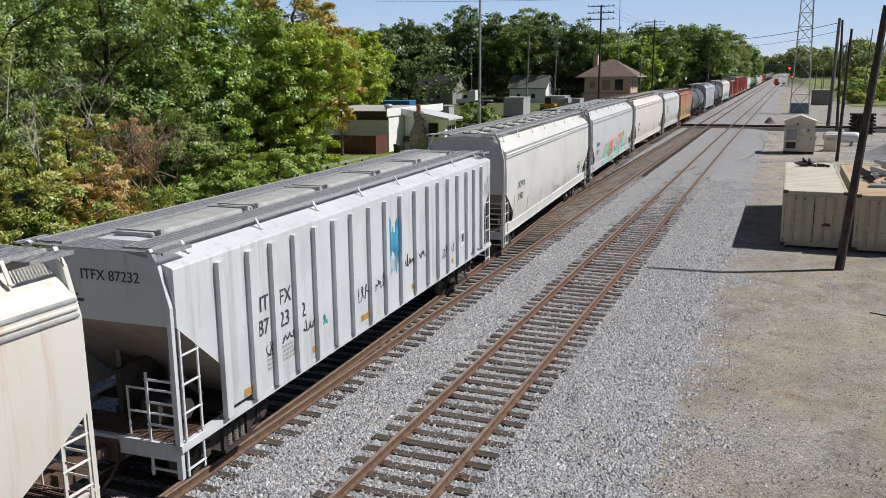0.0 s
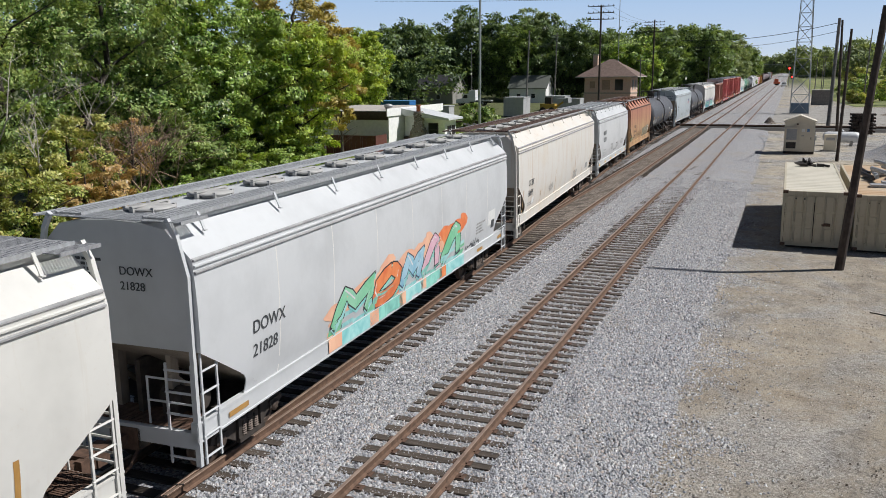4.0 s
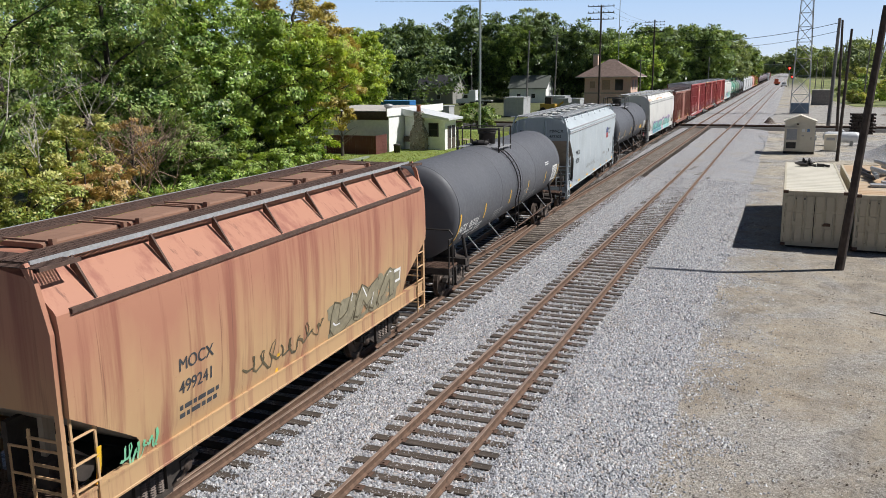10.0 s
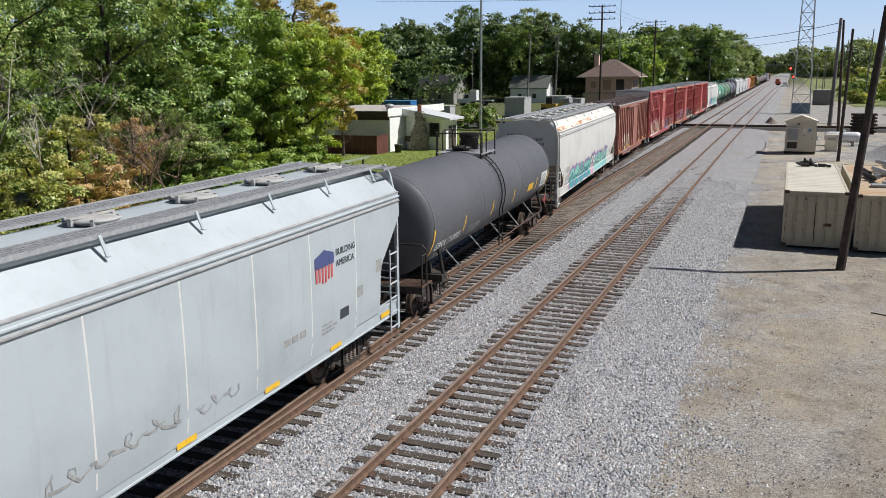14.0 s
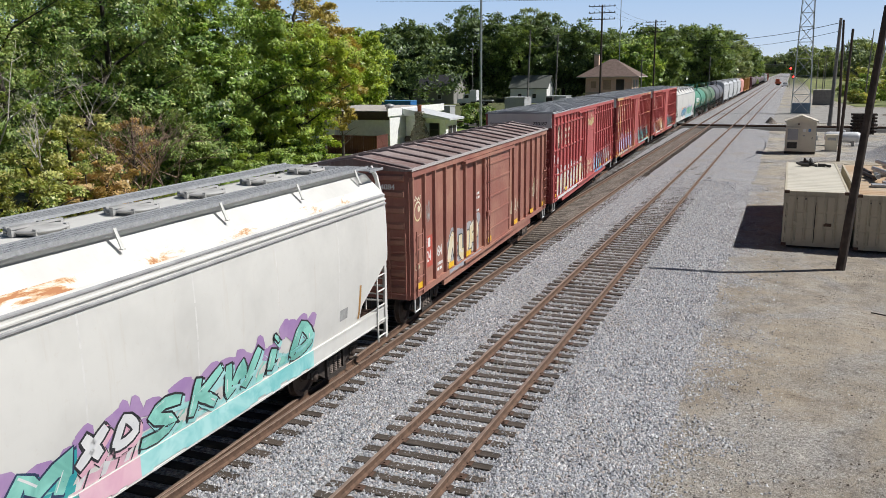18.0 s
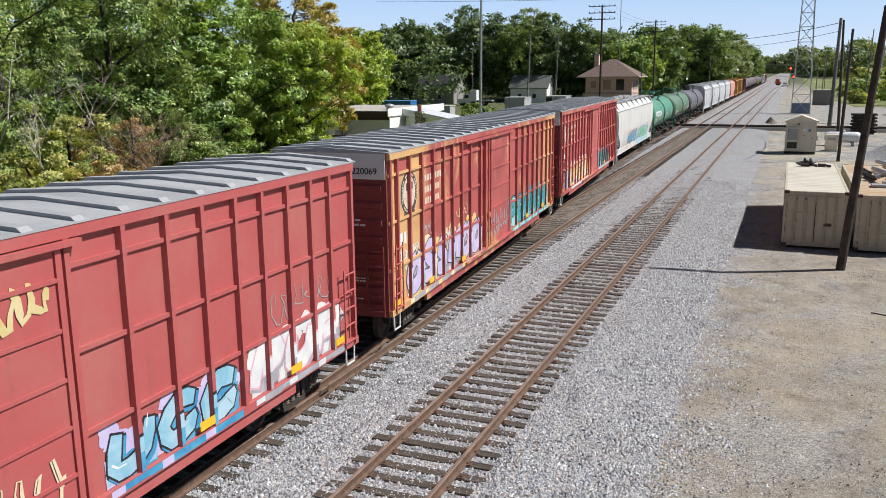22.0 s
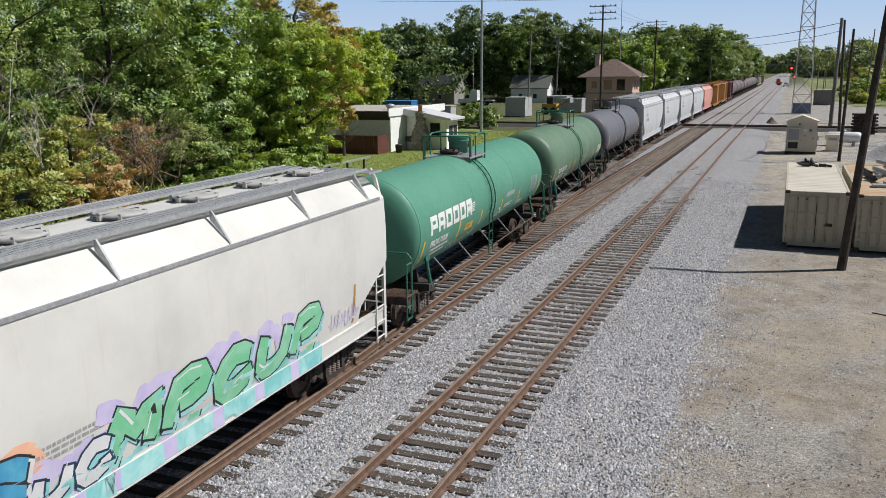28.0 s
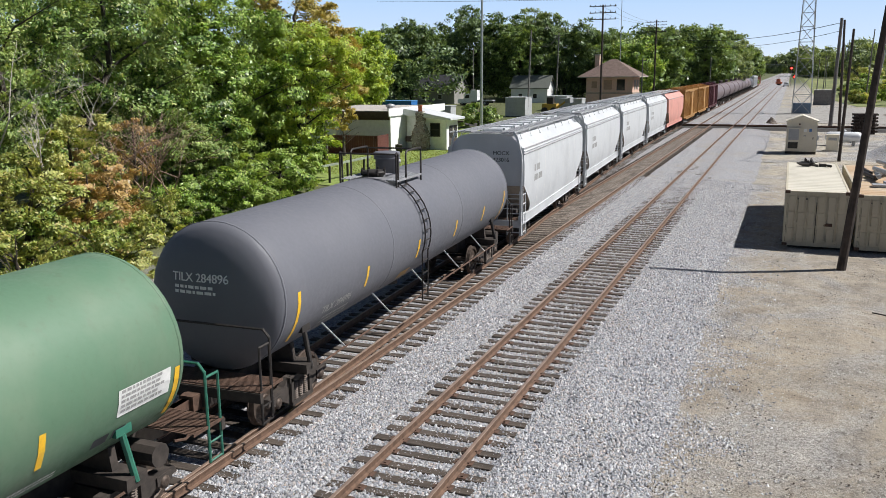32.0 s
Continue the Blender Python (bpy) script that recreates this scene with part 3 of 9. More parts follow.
    for i in range(letters):
        strokes = glyphs[word[i]] if word else (shapes[rnd.randrange(len(shapes))],)
        oy, big = y0 + i * step, 0.86 + 0.2 * rnd.random()
        w = min(step * 0.40, h * 0.36) * (0.9 + 0.25 * rnd.random()) * (0.74 if word else 1.0)
        for sh in strokes:
            pts = smooth([(oy + step * 0.02 + step * (p[0] + lean * (p[1] - 0.5)), z0 + h * sit + h * (0.88 - sit) * p[1] * big) for p in sh], 2)
            for key, grow, dy, dz, lv in (("line", 0.045, 0.03, -0.05, 0.002), ("shade", 0.025, 0.05, -0.08, 0.003), ("line", 0.026, 0.0, 0.0, 0.004), ("fill", -0.012, 0.0, 0.0, 0.005)):
                left, right = [], []
                for k, (y, z) in enumerate(pts):
                    a, b = pts[max(0, k - 1)], pts[min(len(pts) - 1, k + 1)]
                    d = Vector((b[0] - a[0], b[1] - a[1])).normalized()
                    ends = min(k, len(pts) - 1 - k)
                    q = Vector((-d.y, d.x)) * (w / 2 + grow) * (0.8 if ends == 0 else 1.0)
                    e = d * (grow if k == len(pts) - 1 else -grow if k == 0 else 0)
                    left.append((y + dy + q.x + e.x, z + dz + q.y + e.y))
                    right.append((y + dy - q.x + e.x, z + dz - q.y + e.y))
                for k in range(len(pts) - 1):
                    face(key, [left[k], left[k + 1], right[k + 1], right[k]], lv + 0.006 * (i % 2) + 0.0001 * (k % 7))
            for k in (2, 3, 7, 12):
                if k + 1 < len(pts):
                    (ya, za), (yb, zb) = pts[k], pts[k + 1]
                    face("shine", [(ya - w * 0.2, za + w * 0.2), (yb - w * 0.2, zb + w * 0.2), (yb - w * 0.1, zb + w * 0.28), (ya - w * 0.1, za + w * 0.28)], 0.0064 + 0.006 * (i % 2))
    for key, mat in (("cloud", cloud), ("line", line), ("shade", shade), ("fill", fill), ("shine", SP["white"])):
        tagged(part("spray_paint", coats[key], mat, car, "sprayed graffiti lettering" if key == "fill" else ""), "sprayed graffiti lettering" if key == "fill" else "", kind="stuff")


def spray_mat(name, c, c2=None):
    m, n, l, b = material(name, 0.5)
    v = coords(n, l, world_space=False)
    l.new(ramp(n, l, noisy(n, l, v, 1.8, 3, 0.6, 0.6), [(0.38, c), (0.62, c2 or tuple(k * 0.75 for k in c))]), b.inputs["Base Color"])
    return m


SP = {k: spray_mat("spray_" + k, *c) for k, c in {
    "teal": ((0.05, 0.42, 0.42), (0.02, 0.28, 0.33)), "mint": ((0.30, 0.68, 0.58), (0.16, 0.45, 0.38)), "aqua": ((0.42, 0.72, 0.70), (0.20, 0.55, 0.55)), "green": ((0.18, 0.55, 0.30), (0.30, 0.62, 0.42)), "orange": ((0.85, 0.28, 0.10), (0.75, 0.18, 0.06)),
    "peach": ((0.85, 0.50, 0.33), (0.8, 0.42, 0.28)), "pink": ((0.75, 0.48, 0.55), (0.7, 0.40, 0.50)), "purple": ((0.42, 0.28, 0.48), (0.36, 0.22, 0.44)), "lilac": ((0.52, 0.46, 0.70), (0.62, 0.56, 0.76)), "black": ((0.02, 0.02, 0.025), (0.035, 0.035, 0.04)),
    "navy": ((0.03, 0.06, 0.13), (0.02, 0.03, 0.07)), "blue": ((0.04, 0.25, 0.48), (0.10, 0.40, 0.58)), "white": ((0.78, 0.78, 0.76), (0.66, 0.67, 0.68)), "yellow": ((0.80, 0.58, 0.14), (0.78, 0.74, 0.58)), "cream": ((0.74, 0.69, 0.55), (0.72, 0.60, 0.33)),
    "olive": ((0.10, 0.085, 0.05), (0.14, 0.11, 0.06)), "maroon": ((0.20, 0.04, 0.05), (0.28, 0.07, 0.07)), "grey": ((0.42, 0.43, 0.45), (0.33, 0.34, 0.37)), "ltblue": ((0.22, 0.48, 0.62), (0.42, 0.62, 0.72)), "gold": ((0.62, 0.50, 0.20), (0.70, 0.60, 0.34))}.items()}


def car_base(name, label, s_front, s_rear, category="railway car", pivots=None, spin=True):
    """A car whose body's ends lie so far along the train; its space has the middle at y = 0 and the rail's head at z = 0."""
    mid, half = (s_front + s_rear) / 2, (s_rear - s_front) / 2
    car = thing(name, label, category, group="cars of the freight train")
    piv = pivots or half - 2.1
    for s in (-1, 1):
        truck(car, s * piv, mid, spin)
    TRAIN.append((car, mid, piv))
    return car, half, mid


def couplers(car, half, inset=0.15):
    share("coupler", ME_COUPLER, car, pose(0, -half + inset, 0))
    share("coupler", ME_COUPLER, car, pose(0, half - inset, 0, 0, 0, 180))


# ---- covered hoppers ----
END_IN = 0.16
POST_YS = (-7.25, -6.35, -5.6, -4.79, -3.97, -3.13, -2.3, -1.37, -0.47, 0.48, 1.45, 2.4, 3.2, 4.03, 4.89, 5.75, 6.52, 7.3)


def hopper_profile(kind, top):
    """Half a cross-section, from the sill up over the eave to the ridge, as (x, z)."""
    if kind == "round":
        side = [(1.40, 1.12), (1.50, 1.55), (1.555, 2.1), (1.58, 2.7), (1.575, 3.3), (1.555, 3.7), (1.535, top - 0.62)]
    elif kind == "flat":
        return [(1.53, 1.12), (1.53, 2.0), (1.53, 3.0), (1.53, top - 0.26), (1.515, top - 0.235), (1.1, top - 0.10), (0.5, top - 0.02), (0.0, top)]
    else:
        side = [(1.50, 1.12), (1.56, 1.6), (1.58, 2.4), (1.58, 3.2), (1.56, top - 0.62)]
    eave = [(1.50, top - 0.56), (1.32, top - 0.388), (1.05, top - 0.13), (0.6, top - 0.05), (0.0, top - 0.02)]
    return side + eave


def side_of(profile):
    zs = [p[1] for p in profile if p[0] > 1.3]
    xs = [p[0] for p in profile if p[0] > 1.3]
    return lambda z: float(np.interp(z, zs, xs))


def hopper_body(half, prof, cut=2.2, knee=2.25, inset=END_IN):
    """The shell: the section run along the car, its lower ends cut off aslant."""
    bm = bmesh.new()
    ring = [(x, z) for x, z in prof] + [(-x, z) for x, z in prof[::-1][1:]]
    ys = [-half + inset] + list(np.linspace(-half + cut + 0.4, half - cut - 0.4, 9)) + [half - inset]
    rings = [[bm.verts.new((x, y, z)) for x, z in ring] for y in ys]
    for a, b in zip(rings, rings[1:]):
        for i in range(len(ring) - 1):
            f = bm.faces.new((a[i], a[i + 1], b[i + 1], b[i]))
            f.smooth = True
        bm.faces.new((a[-1], a[0], b[0], b[-1])).smooth = False
    bm.faces.new(rings[0])
    bm.faces.new(rings[-1][::-1])
    for s in (-1, 1):
        p = Vector((0, s * (half - inset), knee))
        d = Vector((0, -s * cut, -(knee - 1.0)))
        nrm = Vector((0, s * (knee - 1.0), -cut)).normalized()
        res = bmesh.ops.bisect_plane(bm, geom=bm.verts[:] + bm.edges[:] + bm.faces[:], plane_co=p, plane_no=nrm, clear_outer=True)
        edges = [e for e in res["geom_cut"] if isinstance(e, bmesh.types.BMEdge)]
        bmesh.ops.edgenet_fill(bm, edges=edges)
    bmesh.ops.recalc_face_normals(bm, faces=bm.faces[:])
    bm.normal_update()
    for f in bm.faces:
        f.smooth = abs(f.normal.y) < 0.25
    for e in bm.edges:
        if len(e.link_faces) == 2 and e.calc_face_angle(0.0) > 0.3:
            e.smooth = False
    return bm


def end_skirt(car, half, surf, sx, sy, mat, cut, knee, reach, square, inset=END_IN):
    """The side sheet's lower corner past the slope sheet: it hangs down to the sill behind a rounded opening for the ladder."""
    def slope(z):
        return inset + cut * (knee - z) / (knee - 1.0)

    zt = knee - (reach - inset) * (knee - 1.0) / cut + 0.1
    zs = np.linspace(1.26, zt, 10)
    bm = bmesh.new()
    rows = []
    for z in zs:
        f = (z - 1.26) / (zt - 1.26)
        d = reach - 0.02 * f - (0.0 if square else 0.42 * max(0.0, f - 0.6) ** 1.6 + 0.12 * max(0.0, 0.35 - f))
        near, far = min(d, slope(z) - 0.01), slope(z) + 0.08
        rows.append([bm.verts.new((sx * (surf(z) - e), sy * (half - q), z)) for e, q in ((0.0005, near), (0.0005, far), (0.02, far), (0.02, near))])
    for a, b in zip(rows, rows[1:]):
        for i in range(4):
            bm.faces.new((a[i], a[(i + 1) % 4], b[(i + 1) % 4], b[i]))
    bm.faces.new(rows[0])
    bm.faces.new(rows[-1][::-1])
    part("end_skirt", bm, mat, car)


def hatch_round(mat):
    bm = bmesh.new()
    lathe(bm, [(0.36, 0.0), (0.37, 0.04), (0.43, 0.045), (0.44, 0.065), (0.36, 0.085), (0.10, 0.10), (0.02, 0.10)], (0, 0, 0), "Z", 18)
    quad_box(bm, -0.035, 0.035, -0.48, 0.48, 0.10, 0.13)
    quad_box(bm, -0.06, 0.06, 0.40, 0.47, 0.0, 0.10)
    quad_box(bm, -0.04, 0.04, -0.48, -0.41, 0.0, 0.09)
    for a in (0.8, 2.3, 3.9, 5.5):
        quad_box(bm, 0.40 * math.cos(a) - 0.03, 0.40 * math.cos(a) + 0.03, 0.40 * math.sin(a) - 0.03, 0.40 * math.sin(a) + 0.03, 0.0, 0.10)
    return finish("hatch_cover", bm, mat)


def hatch_long(mat, length=1.7):
    bm = bmesh.new()
    slab(bm, [(-0.40, 0.0), (-0.40, 0.05), (-0.34, 0.075), (0.34, 0.075), (0.40, 0.05), (0.40, 0.0)], 1, -length / 2, length / 2)
    for y in (-length / 2 + 0.12, length / 2 - 0.12):
        quad_box(bm, -0.46, 0.46, y - 0.02, y + 0.02, 0.075, 0.10)
        quad_box(bm, 0.42, 0.5, y - 0.04, y + 0.04, 0.0, 0.13)
    return finish("hatch_cover", bm, mat)


def grating(bm, x0, x1, y0, y1, z, pitch=0.09, bar=None):
    """Open steel walkway: side angles and cross bars."""
    for x in (x0, x1):
        quad_box(bm, x - 0.015, x + 0.015, y0, y1, z - 0.04, z + 0.012)
    y, pitch = y0, pitch * 0.6
    bar = bar or pitch * 0.62
    while y < y1:
        quad_box(bm, x0, x1, y, y + bar, z - 0.012, z)
        y += pitch
    for k in range(1, 4):
        x = x0 + (x1 - x0) * k / 4
        quad_box(bm, x - 0.012, x + 0.012, y0, y1, z - 0.01, z + 0.004)


def bracket_mesh(mat, drop, reach):
    bm = bmesh.new()
    slab(bm, [(0.0, 0.05), (0.022, 0.05), (0.022 + reach, -drop), (reach, -drop)], 1, -0.03, 0.03)
    quad_box(bm, reach - 0.02, reach + 0.05, -0.03, 0.03, -drop - 0.02, -drop)
    return finish("handrail_post", bm, mat)


def hopper(name, label, s0, s1, paintmat, kind="round", top=4.62, walk_mat=None, sill_mat=None, hatch="round", hatches=10, ribs=0, end_dark=None, seam=True, rail_mat=None,
           ladder_mat=None, bays=3, sill_z=0.0, spin=True, detail=True, cut=2.35, knee=2.5, gusset=False, hatch_mat=None, grime=None, skirt=1.5):
    car, half, mid = car_base(name, label, s0, s1, "hopper car", spin=spin)
    prof = hopper_profile(kind, top)
    surf = side_of(prof)
    walk_mat, sill_mat, rail_mat, ladder_mat = walk_mat or M_GALV, sill_mat or paintmat, rail_mat or paintmat, ladder_mat or paintmat
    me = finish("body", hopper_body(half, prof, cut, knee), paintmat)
    me.materials.append(grime or M_GRIMESHADE)
    # Faces under the slope cut get the grime with shade in it.
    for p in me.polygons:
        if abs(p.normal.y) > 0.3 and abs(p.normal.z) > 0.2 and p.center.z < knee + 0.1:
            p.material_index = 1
        if abs(p.normal.y) > 0.3:
            p.use_smooth = False
    if kind == "flat":
        for p in me.polygons:
            p.use_smooth = False
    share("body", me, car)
    if detail:
        for sx in (-1, 1):
            for sy in (-1, 1):
                end_skirt(car, half, surf, sx, sy, paintmat, cut, knee, skirt, kind != "round")
    # side sills, end sills and platforms
    for s in (-1, 1):
        bm = bmesh.new()
        slab(bm, [(s * q, z + sill_z) for q, z in (((1.36, 0.96), (1.50, 0.96), (1.50, 0.99), (1.485, 1.0), (1.485, 1.27), (1.50, 1.28), (1.50, 1.32), (1.36, 1.32)) if kind != "flat" else ((1.36, 1.02), (1.54, 1.02), (1.54, 1.06), (1.535, 1.14), (1.36, 1.14)))], 1, -half + 0.05, half - 0.05)
        part("side_sill", bm, sill_mat, car)
    for s in (-1, 1):
        bm = bmesh.new()
        quad_box(bm, -1.47, 1.47, s * (half - 0.1) - 0.05, s * (half - 0.1) + 0.05, 0.86, 1.14)
        part("end_sill", bm, sill_mat, car)
        bm = bmesh.new()
        quad_box(bm, -0.32, 0.32, *sorted((s * (half - 2.4), s * (half - 0.05))), 0.72, 1.06)
        quad_box(bm, -0.05, 0.05, *sorted((s * (half - 1.6), s * (half - 0.5))), 1.0, 2.1)
        part("centre_sill", bm, M_DARK, car)
        if detail:
            bm = bmesh.new()
            grating(bm, -1.4, 1.4, *sorted((s * (half - 0.75), s * (half - 0.12))), 1.17, 0.08)
            tagged(part("end_platform", bm, M_RUSTIRON, car), "steel grating", kind="stuff")
    # underside hoppers
    for i in range(bays):
        yc = (i - (bays - 1) / 2) * (2 * half - 6.6) / max(1, bays - 1) if bays > 1 else 0
        bm = bmesh.new()
        w = (2 * half - 5.2) / bays / 2
        a = [bm.verts.new((x, yc + y, 1.16)) for x, y in ((-1.3, -w), (1.3, -w), (1.3, w), (-1.3, w))]
        b = [bm.verts.new((x, yc + y, 0.42)) for x, y in ((-0.5, -0.35), (0.5, -0.35), (0.5, 0.35), (-0.5, 0.35))]
        for k in range(4):
            bm.faces.new((a[k], a[(k + 1) % 4], b[(k + 1) % 4], b[k]))
        bm.faces.new(b)
        bm.faces.new(a[::-1])
        quad_box(bm, -0.62, 0.62, yc - 0.42, yc + 0.42, 0.30, 0.44)
        part("hopper_outlet", bm, M_DARK, car)
    if kind != "flat" and detail and not gusset:
        for k in range(7):
            y = -half + 2.6 + (2 * half - 5.2) * k / 6
            side_patch(car, "weld_seam", y, y + 0.035, 1.25, top - 0.85, M_SEAM, surf, 0.0015)
    # seams below the eave
    if seam:
        for s in (-1, 1):
            for k, dz in enumerate((0.60, 0.70, 0.80) if detail else (0.65,)):
                z = top - dz
                bm = bmesh.new()
                x = surf(z)
                slab(bm, [(s * (x - 0.01), z - 0.04), (s * (x + 0.035), z - 0.012), (s * (x + 0.035), z + 0.012), (s * (x - 0.01), z + 0.03)], 1, -half + END_IN + 0.01, half - END_IN - 0.01)
                part("eave_band", bm, M_BAND if k != 1 else paintmat, car)
    if ribs:
        bm = bmesh.new()
        quad_box(bm, 0.0, 0.10, -0.09, 0.09, 1.16, top - 0.36)
        me = finish("side_post", bm, paintmat)
        for s in (-1, 1):
            for y in POST_YS:
                share("side_post", me, car, Matrix.Translation((s * 1.525, y, 0)) @ Matrix.Rotation(0 if s > 0 else math.pi, 4, "Z"))
    # walkways on the roof
    zw = top + 0.05
    for s in (-1, 1):
        bm = bmesh.new()
        if detail:
            grating(bm, *sorted((s * 0.62, s * 1.12)), -half + 0.2, half - 0.2, zw, 0.085)
        else:
            quad_box(bm, *sorted((s * 0.62, s * 1.12)), -half + 0.2, half - 0.2, zw - 0.03, zw)
        tagged(part("running_board", bm, walk_mat, car), "steel grating", kind="stuff")
    if detail:
        for s in (-1, 1):
            bm = bmesh.new()
            grating(bm, -1.45, 1.45, *sorted((s * (half - 0.05), s * (half - 0.75))), zw - 0.03, 0.085)
            tagged(part("end_walkway", bm, walk_mat, car), "steel grating", kind="stuff")
    if detail:
        post = bracket_mesh(rail_mat, 0.24 if kind != "flat" else 0.14, 0.12)
        for s in (-1, 1):
            n = 8
            for i in range(n):
                y = -half + 0.9 + (2 * half - 1.8) * i / (n - 1)
                if gusset:
                    bm = bmesh.new()
                    slab(bm, [(s * 1.13, zw), (s * 1.52, top - 0.55), (s * 1.13, top - 0.16)], 1, y - 0.02, y + 0.02)
                    part("walkway_bracket", bm, walk_mat, car)
                else:
                    share("handrail_post", post, car, Matrix.Translation((s * 1.14, y, zw - 0.05)) @ Matrix.Rotation(0 if s > 0 else math.pi, 4, "Z"))
            bm = bmesh.new()
            quad_box(bm, *sorted((s * 1.13, s * 1.155)), -half + 0.2, half - 0.2, zw - 0.05, zw + 0.02)
            part("walkway_edge", bm, M_GALVLIGHT, car)
    # hatches along the ridge
    if hatch == "round":
        me = hatch_round(M_HATCH)
        for i in range(hatches):
            y = -half + 1.1 + (2 * half - 2.2) * i / (hatches - 1)
            share("hatch_cover", me, car, pose(0.0 if i % 2 else 0.05, y, top - 0.01))
    else:
        length = (2 * half - 2.2) / hatches - 0.12
        me = hatch_long(hatch_mat or rail_mat, length)
        for i in range(hatches):
            y = -half + 1.1 + (2 * half - 2.2) * (i + 0.5) / hatches
            share("hatch_cover", me, car, pose(0.0, y, top - 0.01))
    # ladders and end frames
    if detail:
        el = ladder_mesh("ladder", 1.75, 0.5, 5, ladder_mat)
        ld = ladder_mesh("ladder", 2.1 if kind != "flat" else top - 1.6, 0.42, 6, ladder_mat)
        for sy in (-1, 1):
            for sx in (-1, 1):
                share("ladder", ld, car, pose(sx * 1.51, sy * (half - 0.42), 0.55, 0, 0, 90))
                share("ladder", el, car, pose(sx * 1.17, sy * (half - 0.08), 0.55))
                bm = bmesh.new()
                x, y = sx * 1.46, sy * (half - 0.1)
                pipe(bm, [(x, y, 0.55), (x, y, top - 0.85), (sx * 1.30, y, top - 0.2), (sx * 1.16, y, zw)], 0.055, 4)
                part("corner_post", bm, ladder_mat, car)
            for x in (-0.55, 0.55):
                bm = bmesh.new()
                deep = 0.62 if kind == "round" else 1.15
                quad_box(bm, x - 0.05, x + 0.05, *sorted((sy * (half - deep - 0.2), sy * (half - deep))), 1.14, knee - 0.25 * deep)
                pipe(bm, [(x, sy * (half - deep), 1.9), (x, sy * (half - deep - 0.8), 1.2)], 0.05, 5)
                part("end_frame", bm, grime or M_GRIMESHADE, car)
            bm = bmesh.new()
            pipe(bm, [(-1.4, sy * (half - 0.12), 1.18), (-1.4, sy * (half - 0.12), 2.0), (-0.4, sy * (half - 0.12), 2.0)], 0.02, 5)
            part("safety_rail", bm, ladder_mat, car)
            bm = bmesh.new()
            pipe(bm, [(0.5, sy * (half - 0.12), 1.18), (0.5, sy * (half - 0.12), 2.0), (1.46, sy * (half - 0.12), 2.0)], 0.02, 5)
            pipe(bm, [(0.5, sy * (half - 0.12), 1.6), (1.46, sy * (half - 0.12), 1.6)], 0.02, 5)
            part("safety_rail", bm, ladder_mat, car)
        rnd = random.Random(int(s0 * 10))
        bm = bmesh.new()
        for i in range(rnd.choice((4, 6, 7))):
            a, z = -1.0, top - 0.72 - 0.085 * i
            while a < -0.5 + 0.22 * rnd.random():
                wd = rnd.uniform(0.05, 0.14)
                quad_box(bm, a, a + wd, -half + END_IN - 0.008, -half + END_IN - 0.004, z, z + 0.05)
                a += wd + 0.035
        part("small_print", bm, M_BLACKMARK, car)
        bm = bmesh.new()
        lathe(bm, [(0.27, 0), (0.29, 0.02), (0.27, 0.04), (0.25, 0.02)], (-0.75, -half + 0.14, 2.2), "Y", 14)
        rod(bm, (-0.75, -half + 0.16, 2.2), (-0.75, -half + 0.5, 2.2), 0.03)
        quad_box(bm, -0.77, -0.73, -half + 0.15, -half + 0.19, 1.95, 2.45)
        quad_box(bm, -1.0, -0.74, -half + 0.16, -half + 0.18, 2.18, 2.22)
        part("brake_wheel", bm, M_BLACKIRON, car)
        bm = bmesh.new()
        rod(bm, (0.35, -half + 0.75, 1.45), (1.15, -half + 0.75, 1.45), 0.18, 10)
        quad_box(bm, 0.5, 0.8, -half + 0.45, -half + 0.7, 1.2, 1.6)
        part("air_reservoir", bm, M_DARK, car)
    couplers(car, half)
    return car, half, surf


def reflectors(car, half, surf, z=1.05, n=6, size=(0.5, 0.11)):
    for i in range(n):
        y = -half + 0.7 + (2 * half - 1.9) * i / (n - 1)
        side_patch(car, "reflector", y, y + size[0], z, z + size[1], M_YELLOW, lambda q: 1.50)


M_POST = paint("post_grime", (0.20, 0.20, 0.21), amount=0.6)


# ---- tank cars ----


